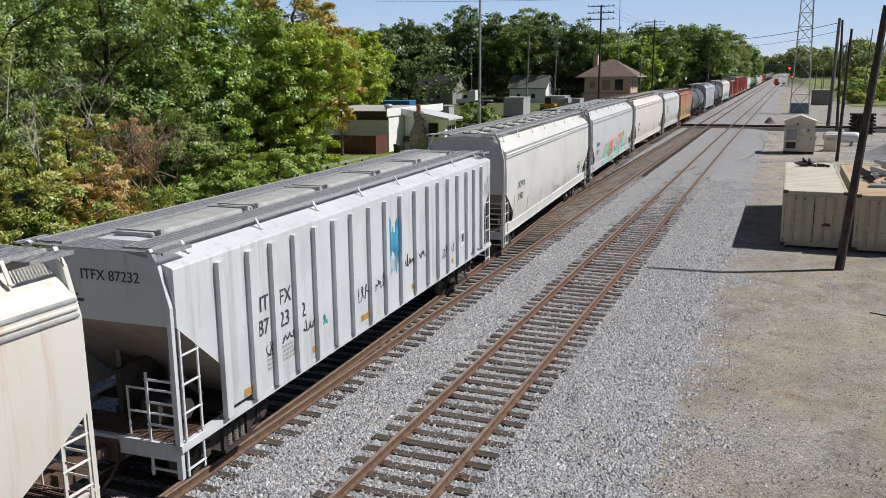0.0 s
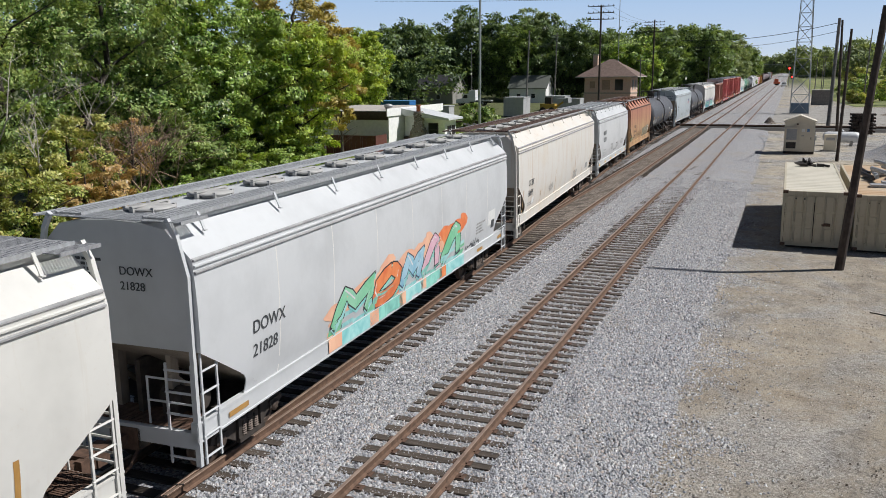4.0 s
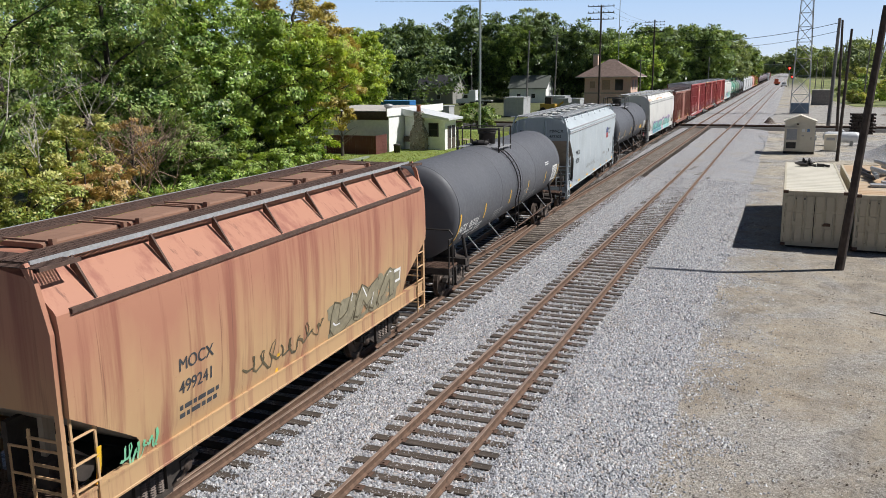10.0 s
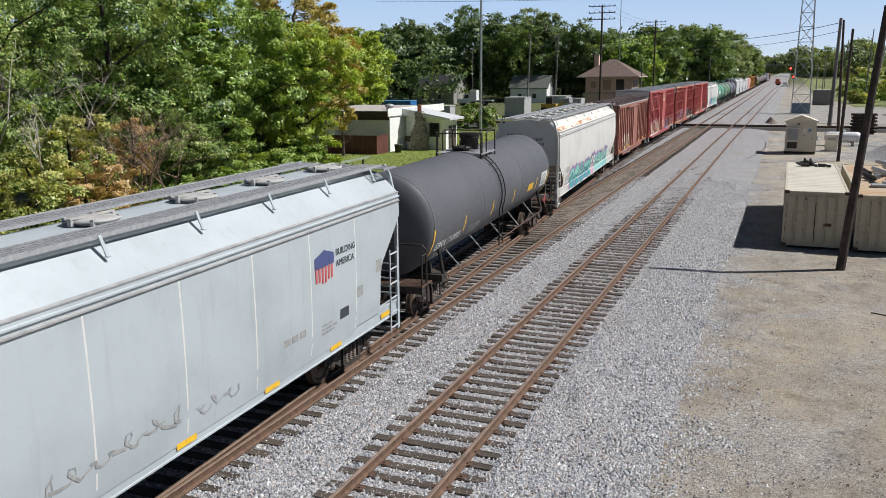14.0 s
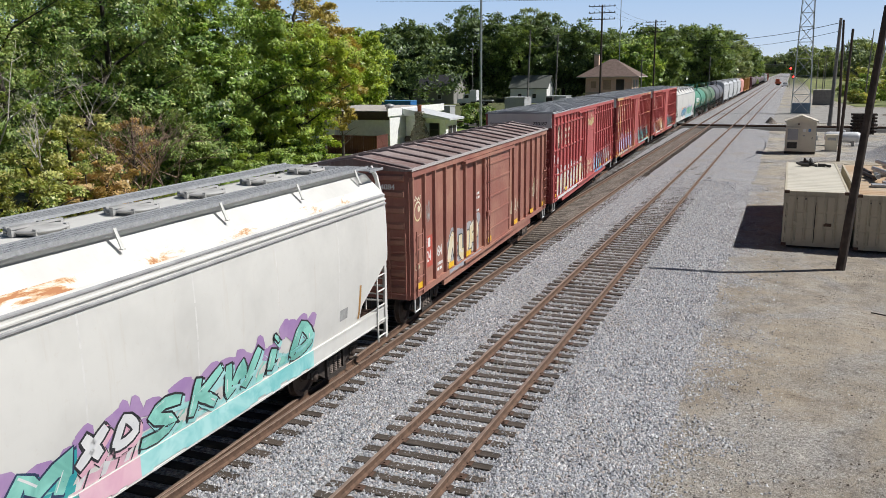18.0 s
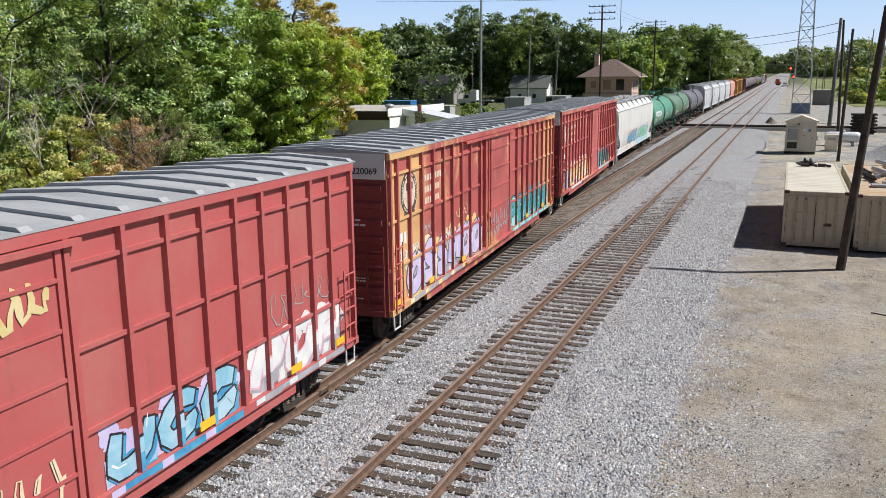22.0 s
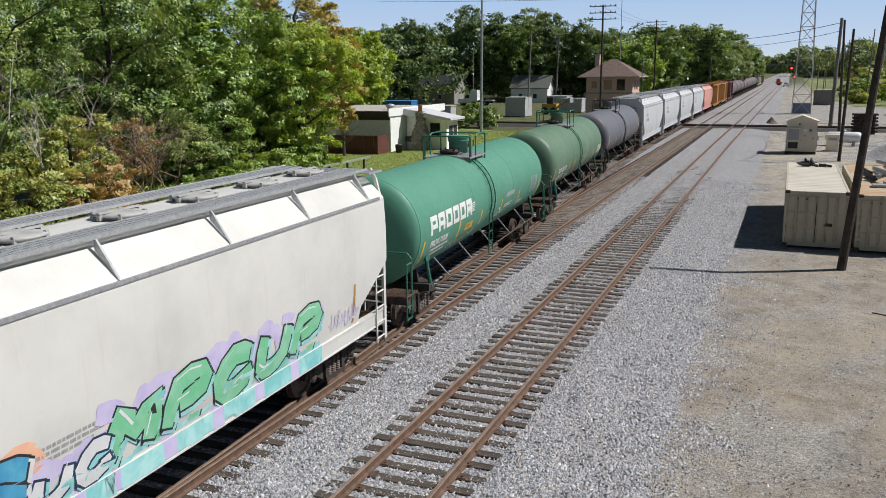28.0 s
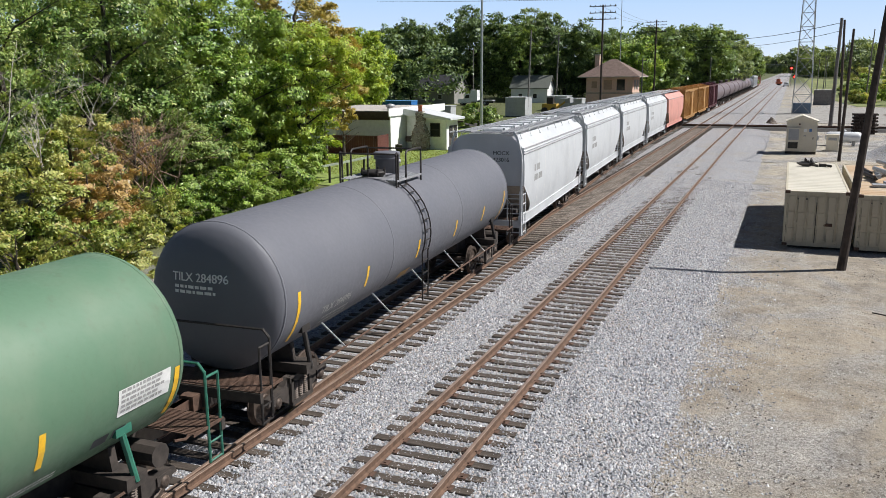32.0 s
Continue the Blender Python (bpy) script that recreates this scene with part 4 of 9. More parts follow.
def tank_car(name, label, s0, s1, mat, radius=1.50, centre=2.62, rail_mat=None, sub_mat=None, spin=True, detail=True, bands=(), strip=True):
    car, half, mid = car_base(name, label, s0 - 0.75, s1 + 0.75, "tank car", spin=spin)
    sh = half - 0.6
    rail_mat = rail_mat or M_BLACKIRON
    sub_mat = sub_mat or M_DARK
    bm = bmesh.new()
    dome = 0.45
    prof = [(radius * math.sin(a) ** 0.9, -sh + dome - dome * math.cos(a)) for a in [math.pi / 2 * k / 7 for k in range(8)]]
    prof[0] = (0.01, prof[0][1])
    prof += [(radius, y) for y in np.linspace(-sh + dome + 0.5, sh - dome - 0.5, 7)]
    prof += [(radius * math.sin(a) ** 0.9, sh - dome + dome * math.cos(a)) for a in [math.pi / 2 * k / 7 for k in range(7, -1, -1)]]
    prof[-1] = (0.01, prof[-1][1])
    lathe(bm, prof, (0, 0, centre), "Y", 40)
    part("tank_shell", bm, mat, car)
    for y in (-sh + dome, sh - dome, *bands):
        bm = bmesh.new()
        lathe(bm, [(radius - 0.02, y - 0.03), (radius + 0.006, y - 0.025), (radius + 0.006, y + 0.025), (radius - 0.02, y + 0.03)], (0, 0, centre), "Y", 40)
        part("weld_band", bm, mat, car)

    def surf(z):
        return math.sqrt(max(0.02, radius * radius - (z - centre) ** 2))
    # stub sills, bolsters and saddles
    for s in (-1, 1):
        bm = bmesh.new()
        quad_box(bm, -0.32, 0.32, *sorted((s * (half - 3.2), s * (half - 0.02))), 0.74, 1.08)
        quad_box(bm, -1.4, 1.4, s * (half - 2.1) - 0.22, s * (half - 2.1) + 0.22, 0.86, 1.06)
        part("stub_sill", bm, sub_mat, car)
        bm = bmesh.new()
        pts = [(x, centre - math.sqrt(max(0, (radius + 0.01) ** 2 - x * x))) for x in np.linspace(-0.95, 0.95, 11)]
        slab(bm, [(-1.0, 1.06)] + pts + [(1.0, 1.06)], 1, s * (half - 2.1) - 0.07, s * (half - 2.1) + 0.07)
        part("saddle", bm, sub_mat, car)
        for sx in (-1, 1):
            bm = bmesh.new()
            rod(bm, (sx * 1.38, s * (half - 2.1), 0.95), (sx * 1.22, s * (half - 2.15), 1.75), 0.055, 8)
            quad_box(bm, *sorted((sx * 1.16, sx * 1.28)), s * (half - 2.15) - 0.16, s * (half - 2.15) + 0.16, 1.70, 1.86)
            part("tank_brace", bm, rail_mat, car)
        if detail:
            bm = bmesh.new()
            grating(bm, -1.45, 1.45, *sorted((s * (half - 0.85), s * (half - 0.05))), 1.16, 0.08)
            tagged(part("end_platform", bm, M_RUSTIRON, car), "steel grating", kind="stuff")
            bm = bmesh.new()
            quad_box(bm, -1.47, 1.47, s * (half - 0.08) - 0.05, s * (half - 0.08) + 0.05, 0.95, 1.14)
            part("end_sill", bm, sub_mat, car)
            bm = bmesh.new()
            yy = s * (half - 0.46)
            pipe(bm, [(-1.45, yy, 0.6), (-1.45, yy, 2.1), (-1.33, yy, 2.24), (1.33, yy, 2.24), (1.45, yy, 2.1), (1.45, yy, 0.6)], 0.026, 6)
            part("end_handrail", bm, rail_mat, car)
            for sx in (-1, 1):
                bm = bmesh.new()
                ya = s * (half - 0.12)
                pipe(bm, [(sx * 1.44, ya, 0.5), (sx * 1.44, ya, 2.0), (sx * 1.44, s * (half - 0.45), 2.0), (sx * 1.44, s * (half - 0.45), 0.5)], 0.024, 6)
                for z in (0.52, 0.85):
                    rod(bm, (sx * 1.44, ya, z), (sx * 1.44, s * (half - 0.45), z), 0.02, 5)
                part("grab_iron", bm, rail_mat, car)
    # valve housing, hatch cover, top platform
    bm = bmesh.new()
    lathe(bm, [(0.33, radius - 0.12), (0.33, radius + 0.36), (0.37, radius + 0.37), (0.37, radius + 0.43), (0.355, radius + 0.45), (0.38, radius + 0.46), (0.38, radius + 0.56), (0.35, radius + 0.575), (0.04, radius + 0.59)], (0, 0.5, centre), "Z", 20)
    part("valve_housing", bm, M_BLACKIRON if mat is P_BLACKTANK else mat, car)
    if detail:
        bm = bmesh.new()
        ring = [[bm.verts.new(((radius + 0.012) * math.sin(q), y, centre + (radius + 0.012) * math.cos(q))) for q in np.linspace(-0.52, 0.52, 9)] for y in (-0.9, 1.15)]
        for i in range(8):
            bm.faces.new((ring[0][i], ring[0][i + 1], ring[1][i + 1], ring[1][i]))
        part("coated_patch", bm, M_POST, car, "worn grey non-slip coat under the platform")
        bm = bmesh.new()
        lathe(bm, [(0.29, radius - 0.08), (0.29, radius + 0.07), (0.35, radius + 0.08), (0.35, radius + 0.12), (0.30, radius + 0.15), (0.04, radius + 0.18)], (0, -0.45, centre), "Z", 16)
        hatch = part("hatch_cover", bm, M_BLACKIRON, car)
        for k in range(8):
            a = k * math.pi / 4
            bm = bmesh.new()
            rod(bm, (0.33 * math.cos(a), -0.45 + 0.33 * math.sin(a), centre + radius + 0.04), (0.33 * math.cos(a), -0.45 + 0.33 * math.sin(a), centre + radius + 0.21), 0.028, 6)
            part("bolt", bm, M_BLACKIRON, hatch)
        bm = bmesh.new()
        lathe(bm, [(0.06, radius - 0.06), (0.06, radius + 0.2), (0.1, radius + 0.22), (0.1, radius + 0.3), (0.02, radius + 0.32)], (0.1, 1.02, centre), "Z", 10)
        part("vent_valve", bm, M_GALV, car)
        zt = centre + radius + 0.0
        for sx in (-1, 1):
            bm = bmesh.new()
            grating(bm, *sorted((sx * 0.55, sx * 0.84)), -0.8, 1.0, zt - 0.07, 0.09)
            tagged(part("top_walkway", bm, M_GALV, car), "steel grating", kind="stuff")
        for sx in (-1, 1):
            bm = bmesh.new()
            pipe(bm, [(sx * 0.83, -0.8, zt - 0.32), (sx * 0.83, -0.8, zt + 0.6), (sx * 0.83, -0.76, zt + 0.66), (sx * 0.83, -0.68, zt + 0.62), (sx * 0.83, -0.66, zt - 0.3)], 0.028, 6)
            part("top_handrail", bm, rail_mat, car)
            bm = bmesh.new()
            pipe(bm, [(sx * 0.83, -0.12, zt - 0.3), (sx * 0.83, -0.12, zt + 0.6), (sx * 0.83, -0.02, zt + 0.67), (sx * 0.83, 0.94, zt + 0.67), (sx * 0.83, 1.0, zt + 0.6), (sx * 0.83, 1.0, zt - 0.32)], 0.028, 6)
            part("top_handrail", bm, rail_mat, car)
        for y in (-0.8, 1.0):
            bm = bmesh.new()
            pipe(bm, [(-0.83, y, zt + 0.63), (0.83, y, zt + 0.63)], 0.026, 6)
            part("top_cross_rail", bm, rail_mat, car)
        # ladder that follows the shell, and running rail along the bottom
        for sx in (-1, 1):
            bm = bmesh.new()
            for y in (-0.62, -0.2):
                arc = [(sx * (radius + 0.07) * math.cos(a), y, centre + (radius + 0.07) * math.sin(a)) for a in np.linspace(1.0, -0.35, 9)]
                arc.append((sx * 1.46, y, 0.75))
                pipe(bm, arc, 0.022, 5)
            for a in np.linspace(0.95, -0.3, 8):
                x, z = sx * (radius + 0.07) * math.cos(a), centre + (radius + 0.07) * math.sin(a)
                rod(bm, (x, -0.62, z), (x, -0.2, z), 0.018, 5)
            for z in (0.8, 1.15, 1.5, 1.85):
                rod(bm, (sx * 1.46, -0.62, z), (sx * 1.46, -0.2, z), 0.018, 5)
            part("side_ladder", bm, rail_mat, car)
            bm = bmesh.new()
            rod(bm, (sx * 1.42, -half + 2.4, 0.92), (sx * 1.42, half - 2.4, 0.92), 0.024, 6)
            part("side_rail", bm, M_RUSTIRON, car)
            for y in np.linspace(-half + 3.6, half - 3.6, 5):
                bm = bmesh.new()
                rod(bm, (sx * 1.42, y, 0.92), (sx * 1.02, y - 0.35, 1.55), 0.022, 5)
                part("rail_strut", bm, M_GALVLIGHT, car)
        bm = bmesh.new()
        rod(bm, (0.55, half - 1.35, 1.0), (1.2, half - 1.35, 1.0), 0.2, 10)
        part("brake_cylinder", bm, sub_mat, car)
        bm = bmesh.new()
        lathe(bm, [(0.16, 0.9), (0.18, 0.7), (0.26, 0.62), (0.26, 0.5), (0.08, 0.45)], (0, 0.4, 0.4), "Z", 12)
        quad_box(bm, -0.35, 0.35, 0.1, 0.7, 1.05, 1.2)
        part("bottom_outlet", bm, sub_mat, car)
    couplers(car, half)
    return car, half, surf, sh


def tank_strips(car, surf, ys, z0, z1, w=0.11):
    for y in ys:
        side_patch(car, "reflector", y, y + w, z0, z1, M_YELLOW, surf, 0.008)


def head_text(car, words, size, x, z, sh, mat, radius=1.50, centre=2.62, dome=0.45):
    """Words on the tank's rounded head that faces the camera."""
    me = text_mesh(words, size, mat, size * 0.010)
    for v in me.vertices:
        px, pz = x + v.co.x, z + v.co.y
        d = math.sqrt(max(0.0, 1 - ((px * px + (pz - centre) ** 2) / radius ** 2) ** 1.11))
        v.co = Vector((px, -sh + dome - dome * d - 0.012, pz))
    share("lettering", me, car)


def head_bars(car, x, z, rows, width, size, sh, mat, radius=1.50, centre=2.62, dome=0.45):
    rnd = random.Random(int(z * 100))
    bm = bmesh.new()
    for i in range(rows):
        a, zz = x, z - i * size * 1.7
        while a < x + width:
            w = size * rnd.uniform(0.8, 2.6)
            vs = []
            for px, pz in ((a, zz), (a + w, zz), (a + w, zz + size), (a, zz + size)):
                d = math.sqrt(max(0.0, 1 - ((px * px + (pz - centre) ** 2) / radius ** 2) ** 1.11))
                vs.append(bm.verts.new((px, -sh + dome - dome * d - 0.012, pz)))
            bm.faces.new(vs)
            a += w + size * 0.5
    part("small_print", bm, mat, car)


# ---- box cars ----


def box_car(name, label, s0, s1, side_mat, roof_mat, top=4.42, sill=1.08, ribs=14, peaked=True, door=(-1.0, 2.2), door_mat=None, end_mat=None, mids=(), spin=True, detail=True, cap_mat=None, roof_ribs=16, rib_ys=(), rib_mat=None):
    car, half, mid = car_base(name, label, s0, s1, "boxcar", spin=spin)
    end_mat, door_mat = end_mat or side_mat, door_mat or side_mat
    w = 1.50
    for s in (-1, 1):
        bm = bmesh.new()
        quad_box(bm, *sorted((s * (w - 0.04), s * w)), -half, half, sill, top)
        part("side_sheet", bm, side_mat, car)
        bm = bmesh.new()
        quad_box(bm, *sorted((s * (w - 0.06), s * (w + 0.09))), -half, half, sill - 0.04, sill + 0.12)
        quad_box(bm, *sorted((s * (w - 0.06), s * (w + 0.02))), -half + 2.6, half - 2.6, sill - 0.28, sill)
        part("side_sill", bm, side_mat, car)
        bm = bmesh.new()
        quad_box(bm, *sorted((s * (w - 0.06), s * (w + 0.09))), -half, half, top - 0.16, top + 0.01)
        part("top_plate", bm, side_mat, car)
    # ribs
    bm = bmesh.new()
    slab(bm, [(0.0, -0.075), (0.085, -0.045), (0.085, 0.045), (0.0, 0.075)], 2, sill + 0.12, top - 0.16)
    me = finish("side_rib", bm, side_mat)
    for s in (-1, 1):
        for y in rib_ys or [-half + 0.09 + (2 * half - 0.18) * i / (ribs - 1) for i in range(ribs)]:
            y = max(-half + 0.09, min(half - 0.09, y))
            if door[0] - 0.1 < y < door[1] + 0.1:
                continue
            share("side_rib", me, car, Matrix.Translation((s * w, y, 0)) @ Matrix.Rotation(0 if s > 0 else math.pi, 4, "Z"))
        for z in mids:
            for a, b in ((-half, door[0] - 0.1), (door[1] + 0.1, half)):
                bm = bmesh.new()
                quad_box(bm, *sorted((s * w, s * (w + 0.05))), a, b, z - 0.035, z + 0.035)
                part("side_stringer", bm, side_mat, car)
    # doors
    for s in (-1, 1):
        bm = bmesh.new()
        quad_box(bm, *sorted((s * (w + 0.01), s * (w + 0.07))), door[0], door[1], sill + 0.08, top - 0.2)
        dr = part("door", bm, door_mat, car)
        bm = bmesh.new()
        for k in range(1, 6):
            z = sill + (top - sill) * k / 6
            quad_box(bm, *sorted((s * (w + 0.07), s * (w + 0.095))), door[0] + 0.05, door[1] - 0.05, z - 0.03, z + 0.03)
        for y in (door[0] + 0.06, door[1] - 0.06):
            quad_box(bm, *sorted((s * (w + 0.07), s * (w + 0.10))), y - 0.05, y + 0.05, sill + 0.08, top - 0.2)
        part("door_rib", bm, door_mat, dr)
        bm = bmesh.new()
        for y in (door[0] + 0.25, door[0] + 0.5):
            rod(bm, (s * (w + 0.13), y, sill + 0.1), (s * (w + 0.13), y, top - 0.25), 0.025, 5)
        quad_box(bm, *sorted((s * (w + 0.09), s * (w + 0.17))), door[0] + 0.2, door[0] + 0.55, sill + 1.1, sill + 1.25)
        part("lock_rod", bm, door_mat, dr)
        bm = bmesh.new()
        quad_box(bm, *sorted((s * (w + 0.02), s * (w + 0.16))), door[0] - 2.2, door[1] + 0.3, top - 0.26, top - 0.18)
        part("door_track", bm, side_mat, car)
        bm = bmesh.new()
        quad_box(bm, *sorted((s * (w + 0.02), s * (w + 0.15))), door[0] - 2.2, door[1] + 0.3, sill + 0.0, sill + 0.07)
        part("door_track", bm, side_mat, car)
    # ends: horizontal corrugations
    for s in (-1, 1):
        bm = bmesh.new()
        quad_box(bm, -w, w, s * half - 0.03, s * half + 0.03, sill - 0.05, top + 0.02)
        part("end_wall", bm, end_mat, car)
        bm = bmesh.new()
        slab(bm, [(s * half, 0), (s * (half + 0.10), 0.06), (s * (half + 0.10), 0.16), (s * half, 0.24)], 0, -w + 0.12, w - 0.12)
        me = finish("end_corrugation", bm, end_mat)
        z = sill + 0.12
        while z < top - (0.9 if cap_mat else 0.25):
            share("end_corrugation", me, car, pose(0, 0, z))
            z += 0.42
    # roof
    ridge = top + (0.30 if peaked else 0.12)
    bm = bmesh.new()
    slab(bm, [(-w - 0.1, top), (-w - 0.1, top + 0.03), (0, ridge), (w + 0.1, top + 0.03), (w + 0.1, top)], 1, -half - 0.08, half + 0.08)
    part("roof", bm, roof_mat, car)
    if rib_mat:
        for s in (-1, 1):
            bm = bmesh.new()
            quad_box(bm, *sorted((s * (w + 0.02), s * (w + 0.125))), -half - 0.08, half + 0.08, top + 0.005, top + 0.06)
            part("roof_edge", bm, M_PALEEDGE, car, "chalky worn edge of the roof")
    bm = bmesh.new()
    slab(bm, [(-w - 0.1, top + 0.03), (-w - 0.02, top + 0.09), (0, ridge + 0.055), (w + 0.02, top + 0.09), (w + 0.1, top + 0.03), (0, ridge)], 1, -0.09, 0.09)
    me = finish("roof_rib", bm, rib_mat or roof_mat)
    for i in range(roof_ribs):
        share("roof_rib", me, car, pose(0, -half + 0.1 + (2 * half - 0.2) * i / (roof_ribs - 1), 0.0))
    if cap_mat:
        for s in (-1, 1):
            bm = bmesh.new()
            quad_box(bm, -w + 0.02, w - 0.02, *sorted((s * (half + 0.03), s * (half + 0.06))), top - 0.62, top + 0.0)
            part("excess_height_panel", bm, cap_mat, car, "white panel over the end")
    # floor beams and centre sill
    bm = bmesh.new()
    quad_box(bm, -0.35, 0.35, -half, half, 0.70, sill)
    quad_box(bm, -1.42, 1.42, -half + 0.05, half - 0.05, sill - 0.1, sill - 0.02)
    for y in np.linspace(-half + 3.6, half - 3.6, 7):
        quad_box(bm, -1.4, 1.4, y - 0.06, y + 0.06, 0.82, sill)
    part("underframe", bm, M_BLACKIRON, car)
    if detail:
        ld = ladder_mesh("ladder", 1.75, 0.44, 5, side_mat)
        st = bmesh.new()
        pipe(st, [(0, -0.2, 0.0), (0, -0.17, -0.42), (0, 0.17, -0.42), (0, 0.2, 0.0)], 0.022, 5)
        step = finish("step", st, M_WHITEMARK)
        for sy in (-1, 1):
            for sx in (-1, 1):
                share("ladder", ld, car, pose(sx * (w + 0.12), sy * (half - 0.42), sill, 0, 0, 90))
                share("step", step, car, pose(sx * (w + 0.05), sy * (half - 0.35), sill))
            share("ladder", ladder_mesh("ladder", 1.75, 0.44, 5, end_mat), car, pose(1.2, sy * (half + 0.14), sill))
    couplers(car, half)
    return car, half, (lambda z: w + 0.001)
# ---- the train ----
P_CREAM = paint("cream_paint", (0.67, 0.645, 0.595), (0.50, 0.31, 0.17), 0.62, 0.5, 0.7, (0.65, 0.59, 0.50), 0.6)
P_GREYWHITE = paint("pale_grey_paint", (0.62, 0.64, 0.66), (0.20, 0.17, 0.15), 0.5, 0.5, 0.7)
P_WHITE = paint("white_paint", (0.68, 0.67, 0.63), (0.45, 0.33, 0.2), 0.3, 0.42, 0.2)
P_COOL = paint("light_grey_paint", (0.58, 0.595, 0.605), (0.40, 0.38, 0.35), 0.14, 0.42, 0.2)
P_CLEAN = paint("fresh_white_paint", (0.63, 0.64, 0.64), (0.4, 0.36, 0.3), 0.12, 0.35, 0.1)
P_PALEBLUE = paint("pale_blue_grey_paint", (0.46, 0.51, 0.535), (0.24, 0.24, 0.23), 0.35, 0.42, 0.4)
P_BLACKTANK = paint("black_tank_paint", (0.102, 0.105, 0.116), (0.14, 0.13, 0.12), 0.25, 0.5, 0.3, (0.118, 0.121, 0.132))
P_GREYTANK = paint("dark_grey_tank_paint", (0.14, 0.143, 0.162), (0.17, 0.155, 0.14), 0.25, 0.50, 0.3, (0.155, 0.157, 0.175))
P_GREENTANK = paint("green_tank_paint", (0.095, 0.275, 0.190), (0.06, 0.11, 0.08), 0.35, 0.48, 0.4, (0.115, 0.30, 0.215))
for m in (P_BLACKTANK, P_GREYTANK, P_GREENTANK):
    m.node_tree.nodes["Principled BSDF"].inputs["Specular IOR Level"].default_value = 0.3
P_GREENRAIL = plain("dark_green_rail", (0.03, 0.15, 0.10), 0.5)
P_SAGETANK = paint("sage_green_tank_paint", (0.105, 0.195, 0.120), (0.11, 0.095, 0.065), 0.4, 0.48, 0.5, (0.15, 0.220, 0.145))
P_BOXBROWN = paint("boxcar_brown_paint", (0.31, 0.125, 0.095), (0.12, 0.06, 0.045), 0.45, 0.6, 0.6, (0.40, 0.205, 0.145))
P_BROWNROOF = paint("brown_roof_paint", (0.20, 0.12, 0.105), (0.42, 0.37, 0.35), 0.9, 0.6, 1.0, (0.34, 0.28, 0.26), 0.5)
P_RED = paint("boxcar_red_paint", (0.46, 0.098, 0.095), (0.24, 0.09, 0.08), 0.4, 0.5, 0.6, (0.46, 0.135, 0.12))
P_GREYROOF = paint("galvanised_roof", (0.40, 0.41, 0.42), (0.2, 0.17, 0.15), 0.4, 0.55, 0.2, (0.30, 0.31, 0.33))
P_BROWNWALK = plain("rusted_walkway", (0.10, 0.06, 0.045), 0.8, 0.1, 0.3, 10)
P_SALMON = paint("salmon_paint", (0.70, 0.33, 0.27), (0.4, 0.2, 0.15), 0.4)
P_OCHRE = paint("ochre_paint", (0.45, 0.24, 0.07), (0.25, 0.1, 0.05), 0.5)
P_MAROON = paint("maroon_paint", (0.13, 0.04, 0.045), (0.09, 0.05, 0.04), 0.4)
P_DULLMAROON = paint("dull_tank_paint", (0.16, 0.12, 0.125), (0.1, 0.08, 0.07), 0.4)



def faded_material(name, red, gold, edge):
    """Red paint bleached to ochre towards the car's ends and in streaks."""
    m, n, l, b = material(name, 0.6)
    v = coords(n, l)
    xyz, ab, add = n.new("ShaderNodeSeparateXYZ"), n.new("ShaderNodeMath"), n.new("ShaderNodeMath")
    l.new(v, xyz.inputs[0])
    ab.operation, add.operation = "ABSOLUTE", "MULTIPLY_ADD"
    l.new(xyz.outputs[1], ab.inputs[0])
    l.new(noisy(n, l, coords(n, l, (1, 0.8, 0.35)), 0.9, 5, 0.6), add.inputs[0])
    add.inputs[1].default_value = 7.0
    l.new(ab.outputs[0], add.inputs[2])
    mr = n.new("ShaderNodeMapRange")
    mr.inputs["From Min"].default_value, mr.inputs["From Max"].default_value = edge, edge + 2.2
    l.new(add.outputs[0], mr.inputs[0])
    base = mixed(n, l, ramp(n, l, noisy(n, l, v, 0.7, 4), [(0.4, grey(0)), (0.65, grey(1))]), red, tuple(c * 0.75 for c in red))
    col = mixed(n, l, mr.outputs[0], base, gold)
    col = mixed(n, l, ramp(n, l, noisy(n, l, coords(n, l, (1, 1.3, 0.55)), 0.8, 6, 0.66, 0.5), [(0.54, grey(0)), (0.64, grey(0.7))]), col, gold)
    col = mixed(n, l, ramp(n, l, noisy(n, l, coords(n, l, (3, 3, 0.2)), 1.5, 6, 0.7), [(0.58, grey(0)), (0.75, grey(0.6))]), col, (0.22, 0.07, 0.04))
    l.new(col, b.inputs["Base Color"])
    return m


